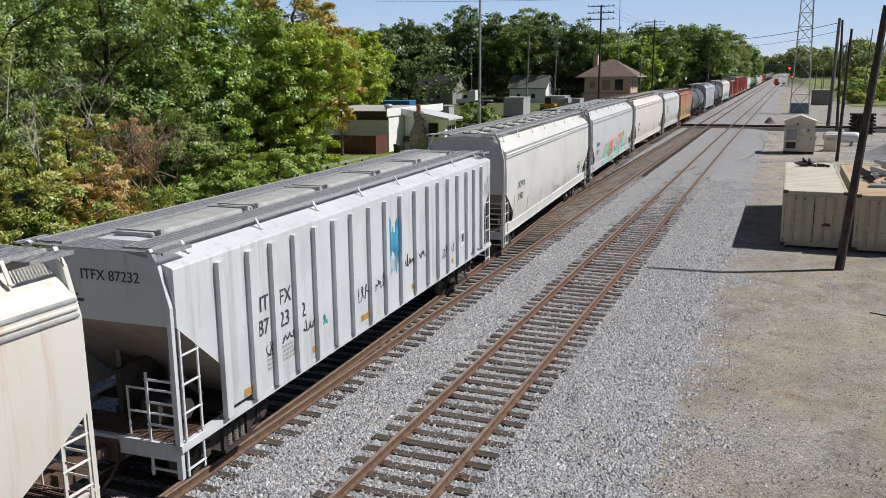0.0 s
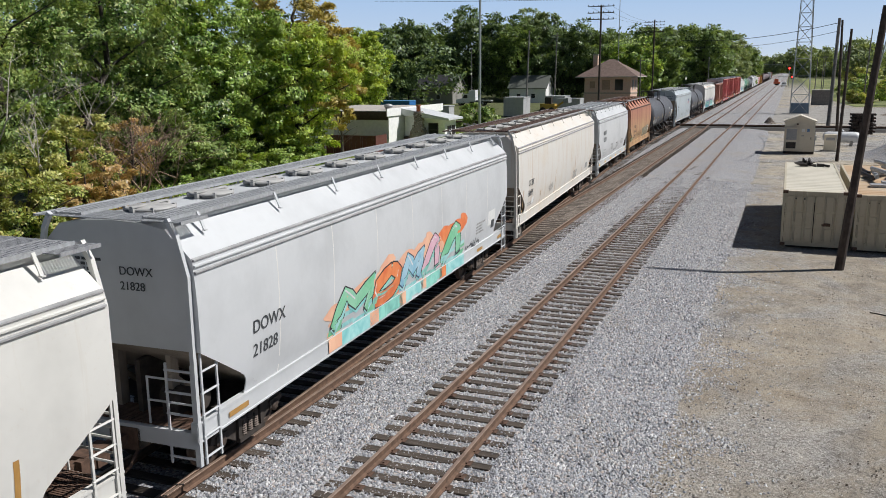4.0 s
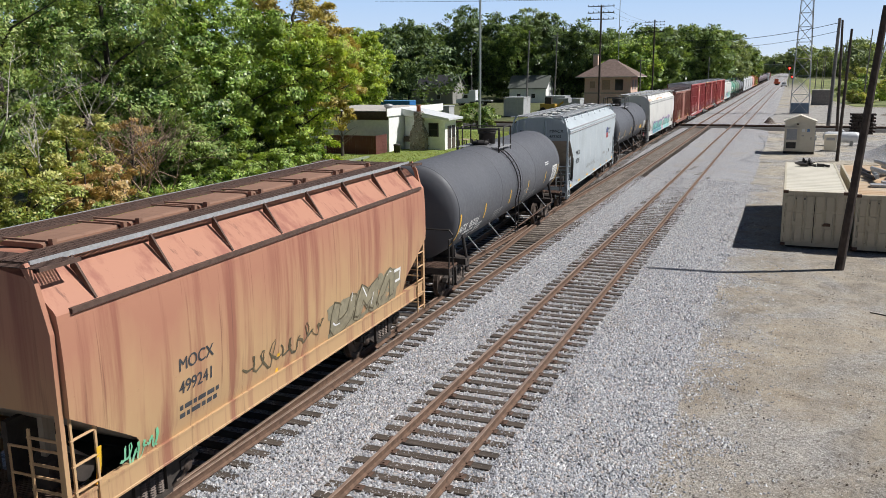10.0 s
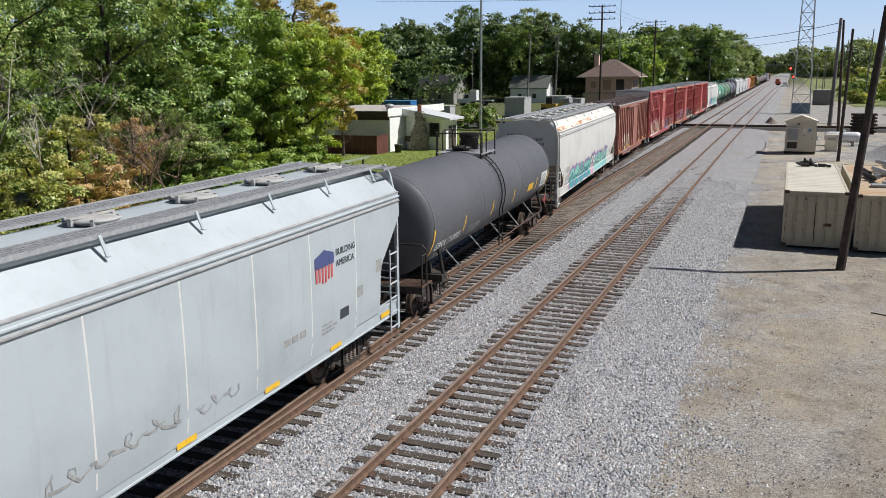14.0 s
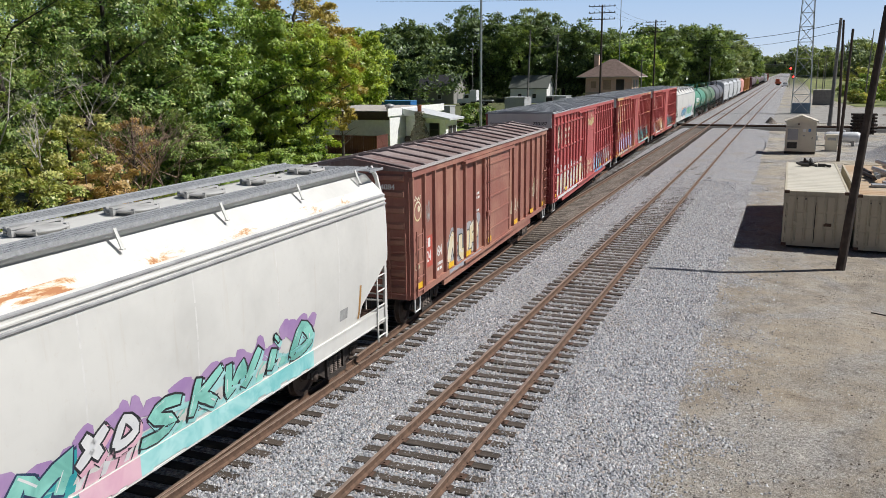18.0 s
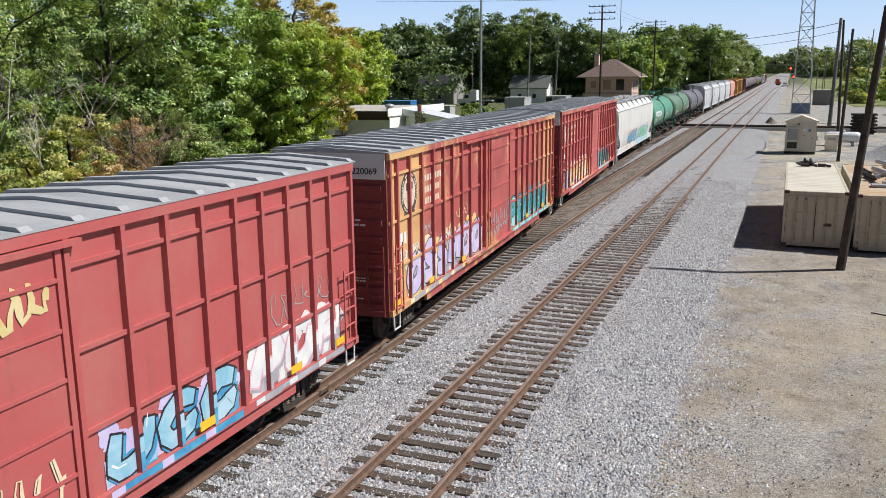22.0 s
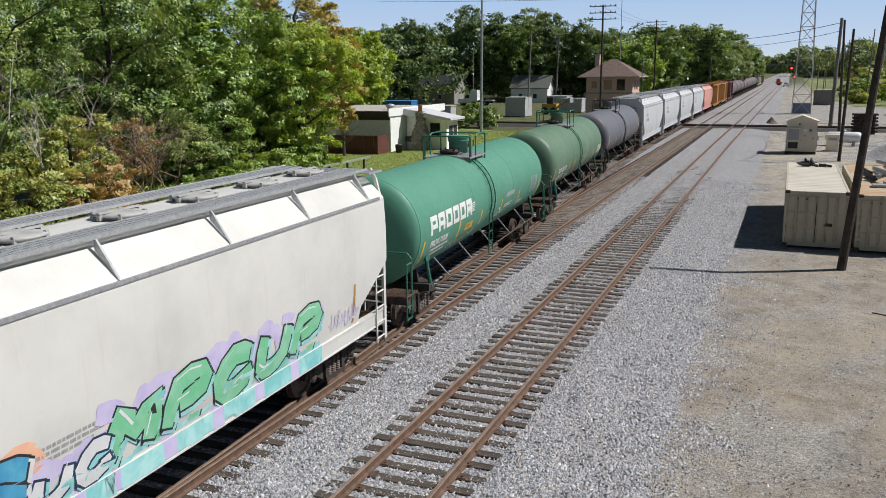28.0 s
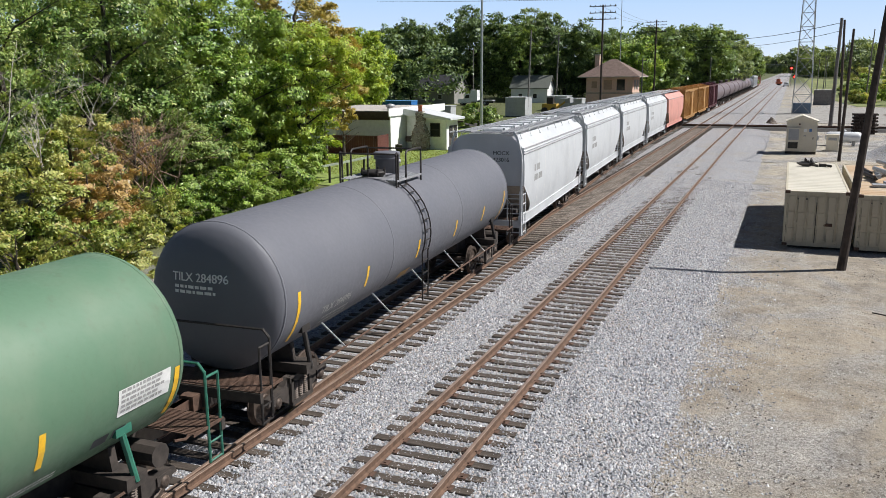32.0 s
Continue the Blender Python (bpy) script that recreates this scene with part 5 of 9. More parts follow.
def streaked_material(name, low, mid, run):
    """Old paint: tan low down, orange above, dark rust run down in streaks."""
    m, n, l, b = material(name, 0.65)
    v = coords(n, l)
    xyz, mr = n.new("ShaderNodeSeparateXYZ"), n.new("ShaderNodeMapRange")
    l.new(v, xyz.inputs[0])
    add = n.new("ShaderNodeMath")
    add.operation = "MULTIPLY_ADD"
    add.inputs[1].default_value = 2.2
    l.new(noisy(n, l, coords(n, l, (1, 1.4, 0.5)), 0.9, 5, 0.6), add.inputs[0])
    l.new(xyz.outputs[2], add.inputs[2])
    mr.inputs["From Min"].default_value, mr.inputs["From Max"].default_value = 3.0, 4.6
    l.new(add.outputs[0], mr.inputs[0])
    col = mixed(n, l, mr.outputs[0], low, mid)
    col = mixed(n, l, ramp(n, l, noisy(n, l, coords(n, l, (2, 2.4, 0.10)), 1.0, 6, 0.62), [(0.50, grey(0)), (0.64, grey(0.8))]), col, run)
    col = mixed(n, l, ramp(n, l, noisy(n, l, coords(n, l, (3, 7, 0.16)), 1.0, 4, 0.7), [(0.60, grey(0)), (0.72, grey(0.75))]), col, tuple(c * 0.5 for c in run))
    col = mixed(n, l, ramp(n, l, noisy(n, l, v, 14, 5, 0.7), [(0.66, grey(0)), (0.75, grey(0.5))]), col, tuple(c * 0.6 for c in run))
    l.new(col, b.inputs["Base Color"])
    return m


def blotched(name, base, stain, rust):
    """Pale paint broken by blotches of rust that run along the eave."""
    m, n, l, b = material(name, 0.6)
    f = noisy(n, l, coords(n, l, (1.0, 0.9, 3.0)), 1.3, 7, 0.68, 0.8)
    g = noisy(n, l, coords(n, l, (1.0, 0.16, 0.5)), 1.0, 3, 0.5)
    add = n.new("ShaderNodeMath")
    add.operation = "MULTIPLY_ADD"
    add.inputs[1].default_value = 0.9
    l.new(g, add.inputs[0])
    l.new(f, add.inputs[2])
    l.new(ramp(n, l, add.outputs[0], [(0.90, base), (0.97, stain), (1.0, rust)]), b.inputs["Base Color"])
    return m


P_RUST = streaked_material("rust_orange_paint", (0.50, 0.32, 0.165), (0.41, 0.19, 0.12), (0.27, 0.095, 0.065))
P_BROWNHATCH = paint("rusty_hatch", (0.27, 0.15, 0.10), (0.10, 0.05, 0.04), 0.6, 0.7)
P_REDFADED = faded_material("bleached_red_paint", (0.47, 0.105, 0.095), (0.66, 0.40, 0.17), 9.6)
P_REDSOME = faded_material("sun_worn_red_paint", (0.52, 0.120, 0.110), (0.66, 0.36, 0.18), 11.8)
P_RUSTEAVE = blotched("rust_blotched_white", (0.74, 0.71, 0.64), (0.58, 0.36, 0.18), (0.42, 0.17, 0.06))
P_PALECAP = paint("white_end_panel", (0.70, 0.70, 0.68), (0.3, 0.25, 0.2), 0.3)
# End walls: the side red made darker, their shade put into the colour.
P_ENDSHADE = paint("shaded_red_end", (0.26, 0.050, 0.048), (0.06, 0.03, 0.02), 0.4, 0.6)
P_RUSTSTAIN = spray_mat("rust_stain", (0.42, 0.24, 0.10), (0.55, 0.36, 0.18))
P_BROWNSTREAK = spray_mat("brown_streak", (0.36, 0.19, 0.05), (0.48, 0.27, 0.08))
P_LOGOBLUE = plain("shield_blue", (0.07, 0.09, 0.22), 0.5)
P_LOGORED = plain("shield_red", (0.58, 0.13, 0.13), 0.5)
P_EMBLEM = plain("emblem_ring", (0.07, 0.06, 0.05), 0.7)
P_EMBLEMPALE = plain("emblem_pale", (0.66, 0.54, 0.42), 0.7)
P_REDPATCH = plain("fresh_red_patch", (0.50, 0.10, 0.07), 0.6)
P_GREYPATCH = plain("olive_patch", (0.27, 0.24, 0.16), 0.7)


def streaks(car, spots, surf, mat=None, w=0.09):
    for y, z0, z1 in spots:
        side_patch(car, "reflector_stain", y, y + w, z0, z1, mat or P_BROWNSTREAK, surf, 0.005)


def eave_rust(car, half, surf, top):
    side_patch(car, "rusted_eave", -half + 0.25, half - 0.25, top - 0.54, top - 0.39, P_RUSTEAVE, surf, 0.006, "eave strip eaten by rust")


def disc(car, y, z, r, surf, mat, lift=0.006, n=20, name="emblem", sq=1.0):
    bm = bmesh.new()
    bm.faces.new([bm.verts.new((surf(z) + lift, y + r * math.cos(2 * math.pi * i / n), z + r * sq * math.sin(2 * math.pi * i / n))) for i in range(n)])
    part(name, bm, mat, car)


def scrawl(car, y0, y1, z0, z1, surf, mat, seed, lift=0.007, w=0.045, n=16, name="scrawled_tag"):
    """A hand-sprayed scribble: one looping line."""
    rnd = random.Random(seed)
    pts, turns, ph = [], max(3, n // 2), rnd.random() * 6
    amps = [rnd.choice((0.35, 0.6, 0.9, 1.1, -0.8)) for k in range(turns + 1)]
    step, mid, tall = (y1 - y0) / turns, (z0 + z1) / 2, (z1 - z0) / 2
    for i in range(turns * 9):
        f = i / (turns * 9 - 1)
        a = f * turns * 6.283 + ph
        k = min(turns - 1, int(f * turns))
        g = f * turns - k
        wob = amps[k] * (1 - g) + amps[k + 1] * g
        pts.append((y0 + (y1 - y0) * f + step * 0.42 * math.cos(a) * wob + step * 0.15 * math.sin(a * 2.3 + seed), mid + tall * wob * (0.85 * math.sin(a) + 0.3 * math.sin(a * 1.7 + seed)) + 0.15 * tall * math.sin(f * 9 + seed)))
    bm = bmesh.new()
    last = None
    for k, (y, z) in enumerate(pts):
        a, b = pts[max(0, k - 1)], pts[min(len(pts) - 1, k + 1)]
        d = Vector((b[0] - a[0], b[1] - a[1]))
        if d.length < 1e-5:
            continue
        d.normalize()
        q, up = Vector((-d.y, d.x)) * w / 2 * (0.75 + 0.35 * math.sin(k * 0.7 + seed)), lift + 0.00005 * k
        pair = [bm.verts.new((surf(e) + up, c, e)) for c, e in ((y + q.x, z + q.y), (y - q.x, z - q.y))]
        if last:
            bm.faces.new((last[0], pair[0], pair[1], last[1]))
        last = pair
    part(name, bm, mat, car)


# 1: cream hopper leaving the view
car, half, surf = hopper("hopper_car", "cream covered hopper car with rust patches on its eave", -10.6, 8.1, P_CREAM, "round", 4.62)
eave_rust(car, half, surf, 4.62)
streaks(car, [(half - 3.2, 1.3, 2.0), (half - 1.9, 1.3, 2.0)], surf, M_YELLOW)

# 2: ribbed grey hopper
car, half, surf = hopper("hopper_car", "pale grey ribbed hopper car with scribbled graffiti", 9.65, 26.72, P_GREYWHITE, "flat", 4.23, ribs=15, seam=False, knee=3.05, cut=2.3, skirt=1.3, hatch="long", hatches=5, hatch_mat=M_HATCH)
for words, y, z in (("IT", -6.08, 2.66), ("FX", -5.40, 2.62), ("87", -6.16, 2.22), ("23", -5.42, 2.18), ("2", -4.6, 2.15)):
    side_text(car, words, 0.42, y, z, M_BLACKMARK, surf, 0.002, 0.9)
end_text(car, "ITFX 87232", 0.24, -0.25, -half + END_IN, 3.72, M_BLACKMARK)
scrawl(car, -5.9, -4.1, 1.75, 2.1, surf, SP["black"], 4, w=0.035, n=22)
scrawl(car, -0.35, 0.45, 2.1, 3.45, surf, SP["blue"], 5, w=0.06, n=24)
scrawl(car, -0.3, 0.5, 1.9, 2.5, surf, SP["ltblue"], 9, w=0.05, n=14)
scrawl(car, -2.1, -0.3, 1.75, 2.15, surf, SP["black"], 6, w=0.045, n=18)
scrawl(car, 0.8, 2.2, 1.9, 2.25, surf, SP["black"], 7, w=0.06, n=18)
scrawl(car, 7.2, 8.3, 2.6, 3.5, surf, SP["grey"], 8, w=0.03, n=22)
scrawl(car, -4.0, -3.5, 1.7, 1.95, surf, SP["teal"], 3, w=0.05, n=6)
scrawl(car, 3.6, 4.6, 1.6, 1.95, surf, SP["black"], 17, w=0.05, n=12)
side_patch(car, "placard", 5.0, 5.6, 1.65, 2.1, M_WHITEMARK, surf, 0.004)
side_patch(car, "placard_mark", 5.08, 5.28, 1.75, 2.0, M_BLACKMARK, surf, 0.008)
side_patch(car, "placard_mark", 5.33, 5.52, 1.75, 2.0, M_BLACKMARK, surf, 0.008)
side_bars(car, -5.9, 1.75, 1.2, 4, 0.05, M_GREYMARK, surf, 1)
for y in (-6.7, -4.2, -1.9, 1.2, 4.1, 6.4):
    side_patch(car, "reflector", y, y + 0.45, 1.28, 1.42, P_BROWNSTREAK, surf, 0.006)

# 3: cream-white hopper
car, half, surf = hopper("hopper_car", "cream-white covered hopper car with curved sides", 28.40, 46.98, P_WHITE, "round", 4.62, walk_mat=M_GALV)
side_text(car, "DOWX", 0.36, -7.44, 2.52, M_BLACKMARK, surf)
side_text(car, "21502", 0.36, -7.40, 2.04, M_BLACKMARK, surf)
end_text(car, "DOWX", 0.2, 0.1, -half + END_IN, 3.7, M_BLACKMARK)
end_text(car, "21502", 0.2, 0.1, -half + END_IN, 3.45, M_BLACKMARK)
streaks(car, [(-7.9, 1.5, 2.3), (-5.6, 1.35, 2.0), (-3.0, 1.35, 1.9), (-0.4, 1.3, 1.9), (2.5, 1.3, 1.85), (5.2, 1.3, 1.8), (7.4, 1.4, 2.3)], surf)
scrawl(car, -0.2, 1.4, 1.35, 1.65, surf, SP["black"], 21, w=0.035, n=14)
scrawl(car, 2.6, 4.2, 1.4, 1.9, surf, M_GREYMARK, 22, w=0.02, n=12)
side_bars(car, 5.9, 2.1, 1.1, 6, 0.05, M_GREYMARK, surf, 2)
side_patch(car, "placard", 6.3, 6.75, 1.5, 1.75, P_LOGOBLUE, surf, 0.006)
side_patch(car, "placard", 5.9, 6.7, 1.82, 1.93, M_BLACKMARK, surf, 0.006)

# 4: light grey hopper with a colourful piece
car, half, surf = hopper("hopper_car", "light grey covered hopper car with orange and teal graffiti", 48.51, 67.15, P_COOL, "round", 4.62, walk_mat=M_GALVLIGHT)
side_text(car, "DOWX", 0.34, -7.64, 2.36, M_BLACKMARK, surf)
side_text(car, "21828", 0.34, -7.64, 1.92, M_BLACKMARK, surf)
end_text(car, "DOWX", 0.2, 0.1, -half + END_IN, 3.7, M_BLACKMARK)
end_text(car, "21828", 0.2, 0.1, -half + END_IN, 3.45, M_BLACKMARK)
spray(car, -4.7, -2.2, 1.33, 2.3, surf, SP["green"], SP["aqua"], SP["black"], SP["peach"], 1, 31, foot=(1.504, 1.0, 1.33))
spray(car, -2.6, -0.6, 1.33, 2.35, surf, SP["orange"], SP["mint"], SP["black"], SP["peach"], 1, 32, foot=(1.504, 1.0, 1.33))
spray(car, -0.8, 0.9, 1.33, 2.4, surf, SP["ltblue"], SP["aqua"], SP["navy"], SP["peach"], 1, 36, foot=(1.504, 1.0, 1.33))
spray(car, 0.7, 2.4, 1.33, 2.45, surf, SP["pink"], SP["mint"], SP["black"], SP["peach"], 1, 34, foot=(1.504, 1.0, 1.33))
spray(car, 2.2, 4.4, 1.33, 2.5, surf, SP["green"], SP["aqua"], SP["black"], SP["orange"], 1, 35, foot=(1.504, 1.0, 1.33))
scrawl(car, 4.6, 6.1, 1.3, 1.6, surf, SP["black"], 23, w=0.04, n=16)
side_patch(car, "placard", 6.9, 7.7, 1.75, 2.25, M_WHITEMARK, surf, 0.006)
side_patch(car, "placard_mark", 7.3, 7.65, 1.62, 1.9, M_BLACKMARK, surf, 0.009)
side_bars(car, 5.6, 2.0, 0.9, 4, 0.06, M_GREYMARK, surf, 3)
for y in (-8.4, 5.8, 8.2):
    side_patch(car, "reflector", y, y + 0.6, 1.08, 1.18, P_BROWNSTREAK, lambda q: 1.50)

# 5: rust-stained cream hopper
car, half, surf = hopper("hopper_car", "cream covered hopper car stained with rust", 68.66, 87.6, P_CREAM, "round", 4.62, walk_mat=P_BROWNWALK)
side_text(car, "CCBX", 0.36, -7.6, 2.34, M_BLACKMARK, surf)
side_text(car, "58695", 0.36, -7.62, 1.92, M_BLACKMARK, surf)
end_text(car, "CCBX", 0.22, 0.0, -half + END_IN, 3.72, M_BLACKMARK)
end_text(car, "58695", 0.22, 0.0, -half + END_IN, 3.46, M_BLACKMARK)
streaks(car, [(-8.5, 1.4, 2.3), (-5.2, 1.35, 1.9), (-2.0, 1.3, 2.4), (0.9, 1.3, 1.7), (3.2, 1.3, 2.6), (5.4, 1.3, 1.8), (8.0, 1.5, 2.4)], surf, P_RUSTSTAIN, 0.07)
scrawl(car, -3.4, -2.5, 1.45, 2.0, surf, M_GREYMARK, 24, w=0.07, n=9)
side_bars(car, -7.6, 1.62, 1.3, 2, 0.05, M_GREYMARK, surf, 4)
side_bars(car, 2.8, 1.75, 1.2, 5, 0.05, M_GREYMARK, surf, 5)
side_patch(car, "placard", 6.5, 7.2, 1.55, 1.85, M_GREYMARK, surf, 0.006)
side_patch(car, "placard", -6.9, -6.5, 1.55, 1.8, M_WHITEMARK, surf, 0.006)

# 6: clean white hopper with long hatches
car, half, surf = hopper("hopper_car", "clean white covered hopper car with long roof hatches", 89.4, 102.9, P_CLEAN, "round", 4.52, hatch="long", hatches=7)
side_text(car, "MOCX", 0.38, -4.9, 2.88, M_BLACKMARK, surf)
side_text(car, "423108", 0.38, -4.9, 2.46, M_BLACKMARK, surf)
end_text(car, "MOCX", 0.2, 0.3, -half + END_IN, 3.7, M_BLACKMARK)
side_text(car, "WARNING", 0.13, 1.0, 1.9, M_BLACKMARK, surf)
side_text(car, "WARNING", 0.13, -1.4, 2.0, M_BLACKMARK, surf)
side_text(car, "DO NOT HAMMER ON CAR", 0.11, -0.2, 1.55, M_BLACKMARK, surf)
side_bars(car, 1.0, 1.8, 1.0, 4, 0.04, M_GREYMARK, surf, 6)
side_bars(car, -1.4, 1.9, 1.0, 4, 0.04, M_GREYMARK, surf, 7)
side_bars(car, 3.2, 2.0, 1.2, 4, 0.05, M_GREYMARK, surf, 8)
side_text(car, "LD LMT", 0.13, -4.7, 1.86, M_GREYMARK, surf)
side_text(car, "LT WT", 0.13, -4.7, 1.68, M_GREYMARK, surf)
for words, z in (("227300", 1.86), ("58700", 1.68), ("4275", 1.50)):
    side_text(car, words, 0.13, -4.05, z, M_GREYMARK, surf)
side_text(car, "CU FT", 0.13, -4.7, 1.50, M_GREYMARK, surf)
reflectors(car, half, surf, 1.05, 6, (0.55, 0.10))

# 7: rust-orange hopper
car, half, surf = hopper("hopper_car", "rust-streaked orange covered hopper car", 104.27, 117.28, P_RUST, "round", 4.5, hatch="long", hatches=6, walk_mat=P_BROWNWALK, gusset=True, seam=False, hatch_mat=P_BROWNHATCH)
for s in (-1, 1):
    bm = bmesh.new()
    slab(bm, [(s * 1.5, 3.86), (s * 1.575, 3.86), (s * 1.575, 3.93), (s * 1.5, 3.93)], 1, -half + 0.4, half - 0.4)
    part("eave_band", bm, P_BROWNWALK, car)
side_text(car, "MOCX", 0.30, -4.12, 2.36, M_BLACKMARK, surf)
side_text(car, "499241", 0.30, -4.12, 1.98, M_BLACKMARK, surf)
side_bars(car, -4.1, 1.7, 1.2, 2, 0.08, M_BLACKMARK, surf, 10)
scrawl(car, -2.3, 0.6, 1.5, 2.0, surf, SP["olive"], 25, w=0.05, n=18)
scrawl(car, -5.4, -4.6, 1.3, 1.7, surf, SP["green"], 26, w=0.05, n=14)
spray(car, 0.9, 4.5, 1.33, 2.15, surf, P_GREYPATCH, P_GREYPATCH, SP["olive"], P_GREYPATCH, 3, 44)
side_patch(car, "placard", 4.2, 4.65, 1.75, 2.1, M_WHITEMARK, surf, 0.009)
side_patch(car, "placard_mark", 4.27, 4.58, 1.82, 2.03, P_GREYPATCH, surf, 0.012)
streaks(car, [(-5.9, 1.3, 1.9), (-1.2, 1.3, 1.7)], surf, M_YELLOW)

# 8: black tank car
car, half, surf, sh = tank_car("tank_car", "black tank car with yellow reflective strips", 119.98, 135.92, P_BLACKTANK, bands=(-2.6, 0.4, 2.7))
side_text(car, "AITX", 0.34, -7.45, 1.98, M_WHITEMARK, surf, 0.008)
side_text(car, "013211", 0.34, -6.4, 1.98, M_WHITEMARK, surf, 0.008)
side_bars(car, -6.9, 1.84, 1.2, 2, 0.09, M_WHITEMARK, surf, 11)
side_bars(car, -5.6, 1.90, 0.9, 3, 0.06, M_WHITEMARK, surf, 12)
side_bars(car, -3.4, 2.0, 1.3, 5, 0.05, M_GREYMARK, surf, 13)
side_bars(car, 0.9, 2.2, 0.8, 6, 0.05, M_GREYMARK, surf, 14)
side_bars(car, 2.2, 1.9, 1.3, 3, 0.05, M_GREYMARK, surf, 15)
side_patch(car, "yellow_panel", 0.75, 1.35, 1.45, 1.72, M_YELLOW, surf, 0.008)
side_patch(car, "data_panel", 6.1, 7.1, 1.95, 2.65, M_WHITEMARK, surf, 0.008)
side_bars(car, 6.2, 2.52, 0.8, 7, 0.045, M_GREYMARK, surf, 16, 0.012)
side_bars(car, 4.6, 2.9, 0.7, 2, 0.05, M_WHITEMARK, surf, 17)
tank_strips(car, surf, (-4.85, -1.45, 1.4, 4.7), 2.04, 2.54)
tank_strips(car, surf, (-7.62, 7.35), 1.6, 2.6)

# 9: pale blue-grey hopper
car, half, surf = hopper("hopper_car", "pale blue-grey covered hopper car with folded ends", 137.88, 155.01, P_PALEBLUE, "plain", 4.62, knee=3.45, cut=2.6, hatches=7, skirt=1.32)
side_text(car, "MWCX", 0.36, -6.72, 2.56, M_BLACKMARK, surf)
side_text(car, "482205", 0.36, -6.72, 2.14, M_BLACKMARK, surf)
end_text(car, "MWCX", 0.22, 0.52, -half + END_IN, 3.86, M_BLACKMARK)
end_text(car, "482205", 0.2, 0.52, -half + END_IN, 3.6, M_BLACKMARK)
for s in (-1, 1):
    for x in (-1.15, -0.75, 0.3):
        bm = bmesh.new()
        slab(bm, [(x - 0.07, s * (half - END_IN)), (x + 0.07, s * (half - END_IN)), (x, s * (half - END_IN + 0.09))], 2, 3.42, 4.45)
        part("end_post", bm, P_PALEBLUE, car)
side_text(car, "BUILDING", 0.2, 5.05, 3.12, M_BLACKMARK, surf, 0.002)
side_text(car, "AMERICA", 0.2, 5.05, 2.88, M_BLACKMARK, surf, 0.002)
bm = bmesh.new()
slab(bm, [(4.16, 3.22), (4.36, 3.28), (4.56, 3.34), (4.76, 3.28), (4.96, 3.22), (4.96, 3.0), (4.16, 3.0)], 0, 1.585, 1.592)
part("shield", bm, P_LOGOBLUE, car, "blue head of a painted shield")
for k in range(6):
    bm = bmesh.new()
    y = 4.18 + 0.13 * k
    slab(bm, [(y, 2.99), (y + 0.07, 2.99), (y + 0.07, 2.70 - 0.05 * (k in (2, 3))), (y, 2.70 - 0.05 * (k in (2, 3)))], 0, 1.585, 1.592)
    part("shield_stripe", bm, P_LOGORED, car)
side_patch(car, "placard", 5.2, 5.6, 1.68, 1.9, M_BLACKMARK, surf, 0.006)
side_patch(car, "placard", 6.0, 6.3, 1.95, 2.2, M_GREYMARK, surf, 0.006)
side_patch(car, "placard", 7.0, 7.3, 2.3, 2.6, M_GREYMARK, surf, 0.006)
side_bars(car, 2.9, 1.75, 1.2, 1, 0.14, M_GREYMARK, surf, 18)
side_bars(car, 4.4, 1.72, 0.6, 3, 0.05, M_GREYMARK, surf, 19)
scrawl(car, -3.0, -0.1, 1.5, 1.85, surf, M_GREYMARK, 27, w=0.05, n=16)
scrawl(car, 0.2, 1.4, 1.4, 1.7, surf, SP["grey"], 28, w=0.05, n=9)
reflectors(car, half, surf, 1.06, 7, (0.5, 0.12))

# 10: dark grey tank car
car, half, surf, sh = tank_car("tank_car", "dark grey tank car with yellow reflective strips", 157.27, 172.9, P_BLACKTANK, bands=(-2.6, 2.7))
side_text(car, "GBRX 710935", 0.32, -7.2, 1.86, M_WHITEMARK, surf, 0.003, 1.25)
side_bars(car, -6.9, 1.68, 1.5, 3, 0.06, M_WHITEMARK, surf, 20)
side_bars(car, -3.9, 2.0, 1.4, 4, 0.05, M_GREYMARK, surf, 21)
side_patch(car, "data_panel", 6.05, 7.15, 2.0, 2.62, M_WHITEMARK, surf, 0.008)
side_bars(car, 6.15, 2.5, 0.9, 7, 0.04, M_GREYMARK, surf, 22, 0.012)
side_patch(car, "yellow_panel", 3.8, 4.7, 2.1, 2.4, M_YELLOW, surf, 0.008)
tank_strips(car, surf, (-4.65, -1.5, 1.45, 5.2), 2.0, 2.5)
tank_strips(car, surf, (-7.55, 7.35), 1.66, 2.55)
bm = bmesh.new()
for s in (-1, 1):
    slab(bm, [(half - 1.95, 1.35), (half - 1.72, 1.12), (half - 1.49, 1.35), (half - 1.72, 1.58)], 0, 1.46, 1.475)
part("hazard_placard", bm, P_LOGORED, car, "red diamond hazard placard")

# 11: white hopper with rusty eaves
car, half, surf = hopper("hopper_car", "white covered hopper car with rusty eaves and teal graffiti", 174.65, 194.31, P_WHITE, "round", 4.66, walk_mat=M_GALVLIGHT)
eave_rust(car, half, surf, 4.66)
side_text(car, "EQUX", 0.34, -7.92, 2.0, M_GREYMARK, surf)
side_text(car, "631774", 0.34, -7.94, 1.58, M_GREYMARK, surf)
end_text(car, "EQUX", 0.2, 0.2, -half + END_IN, 3.66, M_BLACKMARK)
end_text(car, "631774", 0.2, 0.2, -half + END_IN, 3.44, M_BLACKMARK)
spray(car, -6.9, -0.2, 1.33, 2.1, surf, SP["mint"], SP["teal"], SP["navy"], SP["purple"], 5, 41, foot=(1.504, 1.0, 1.33))
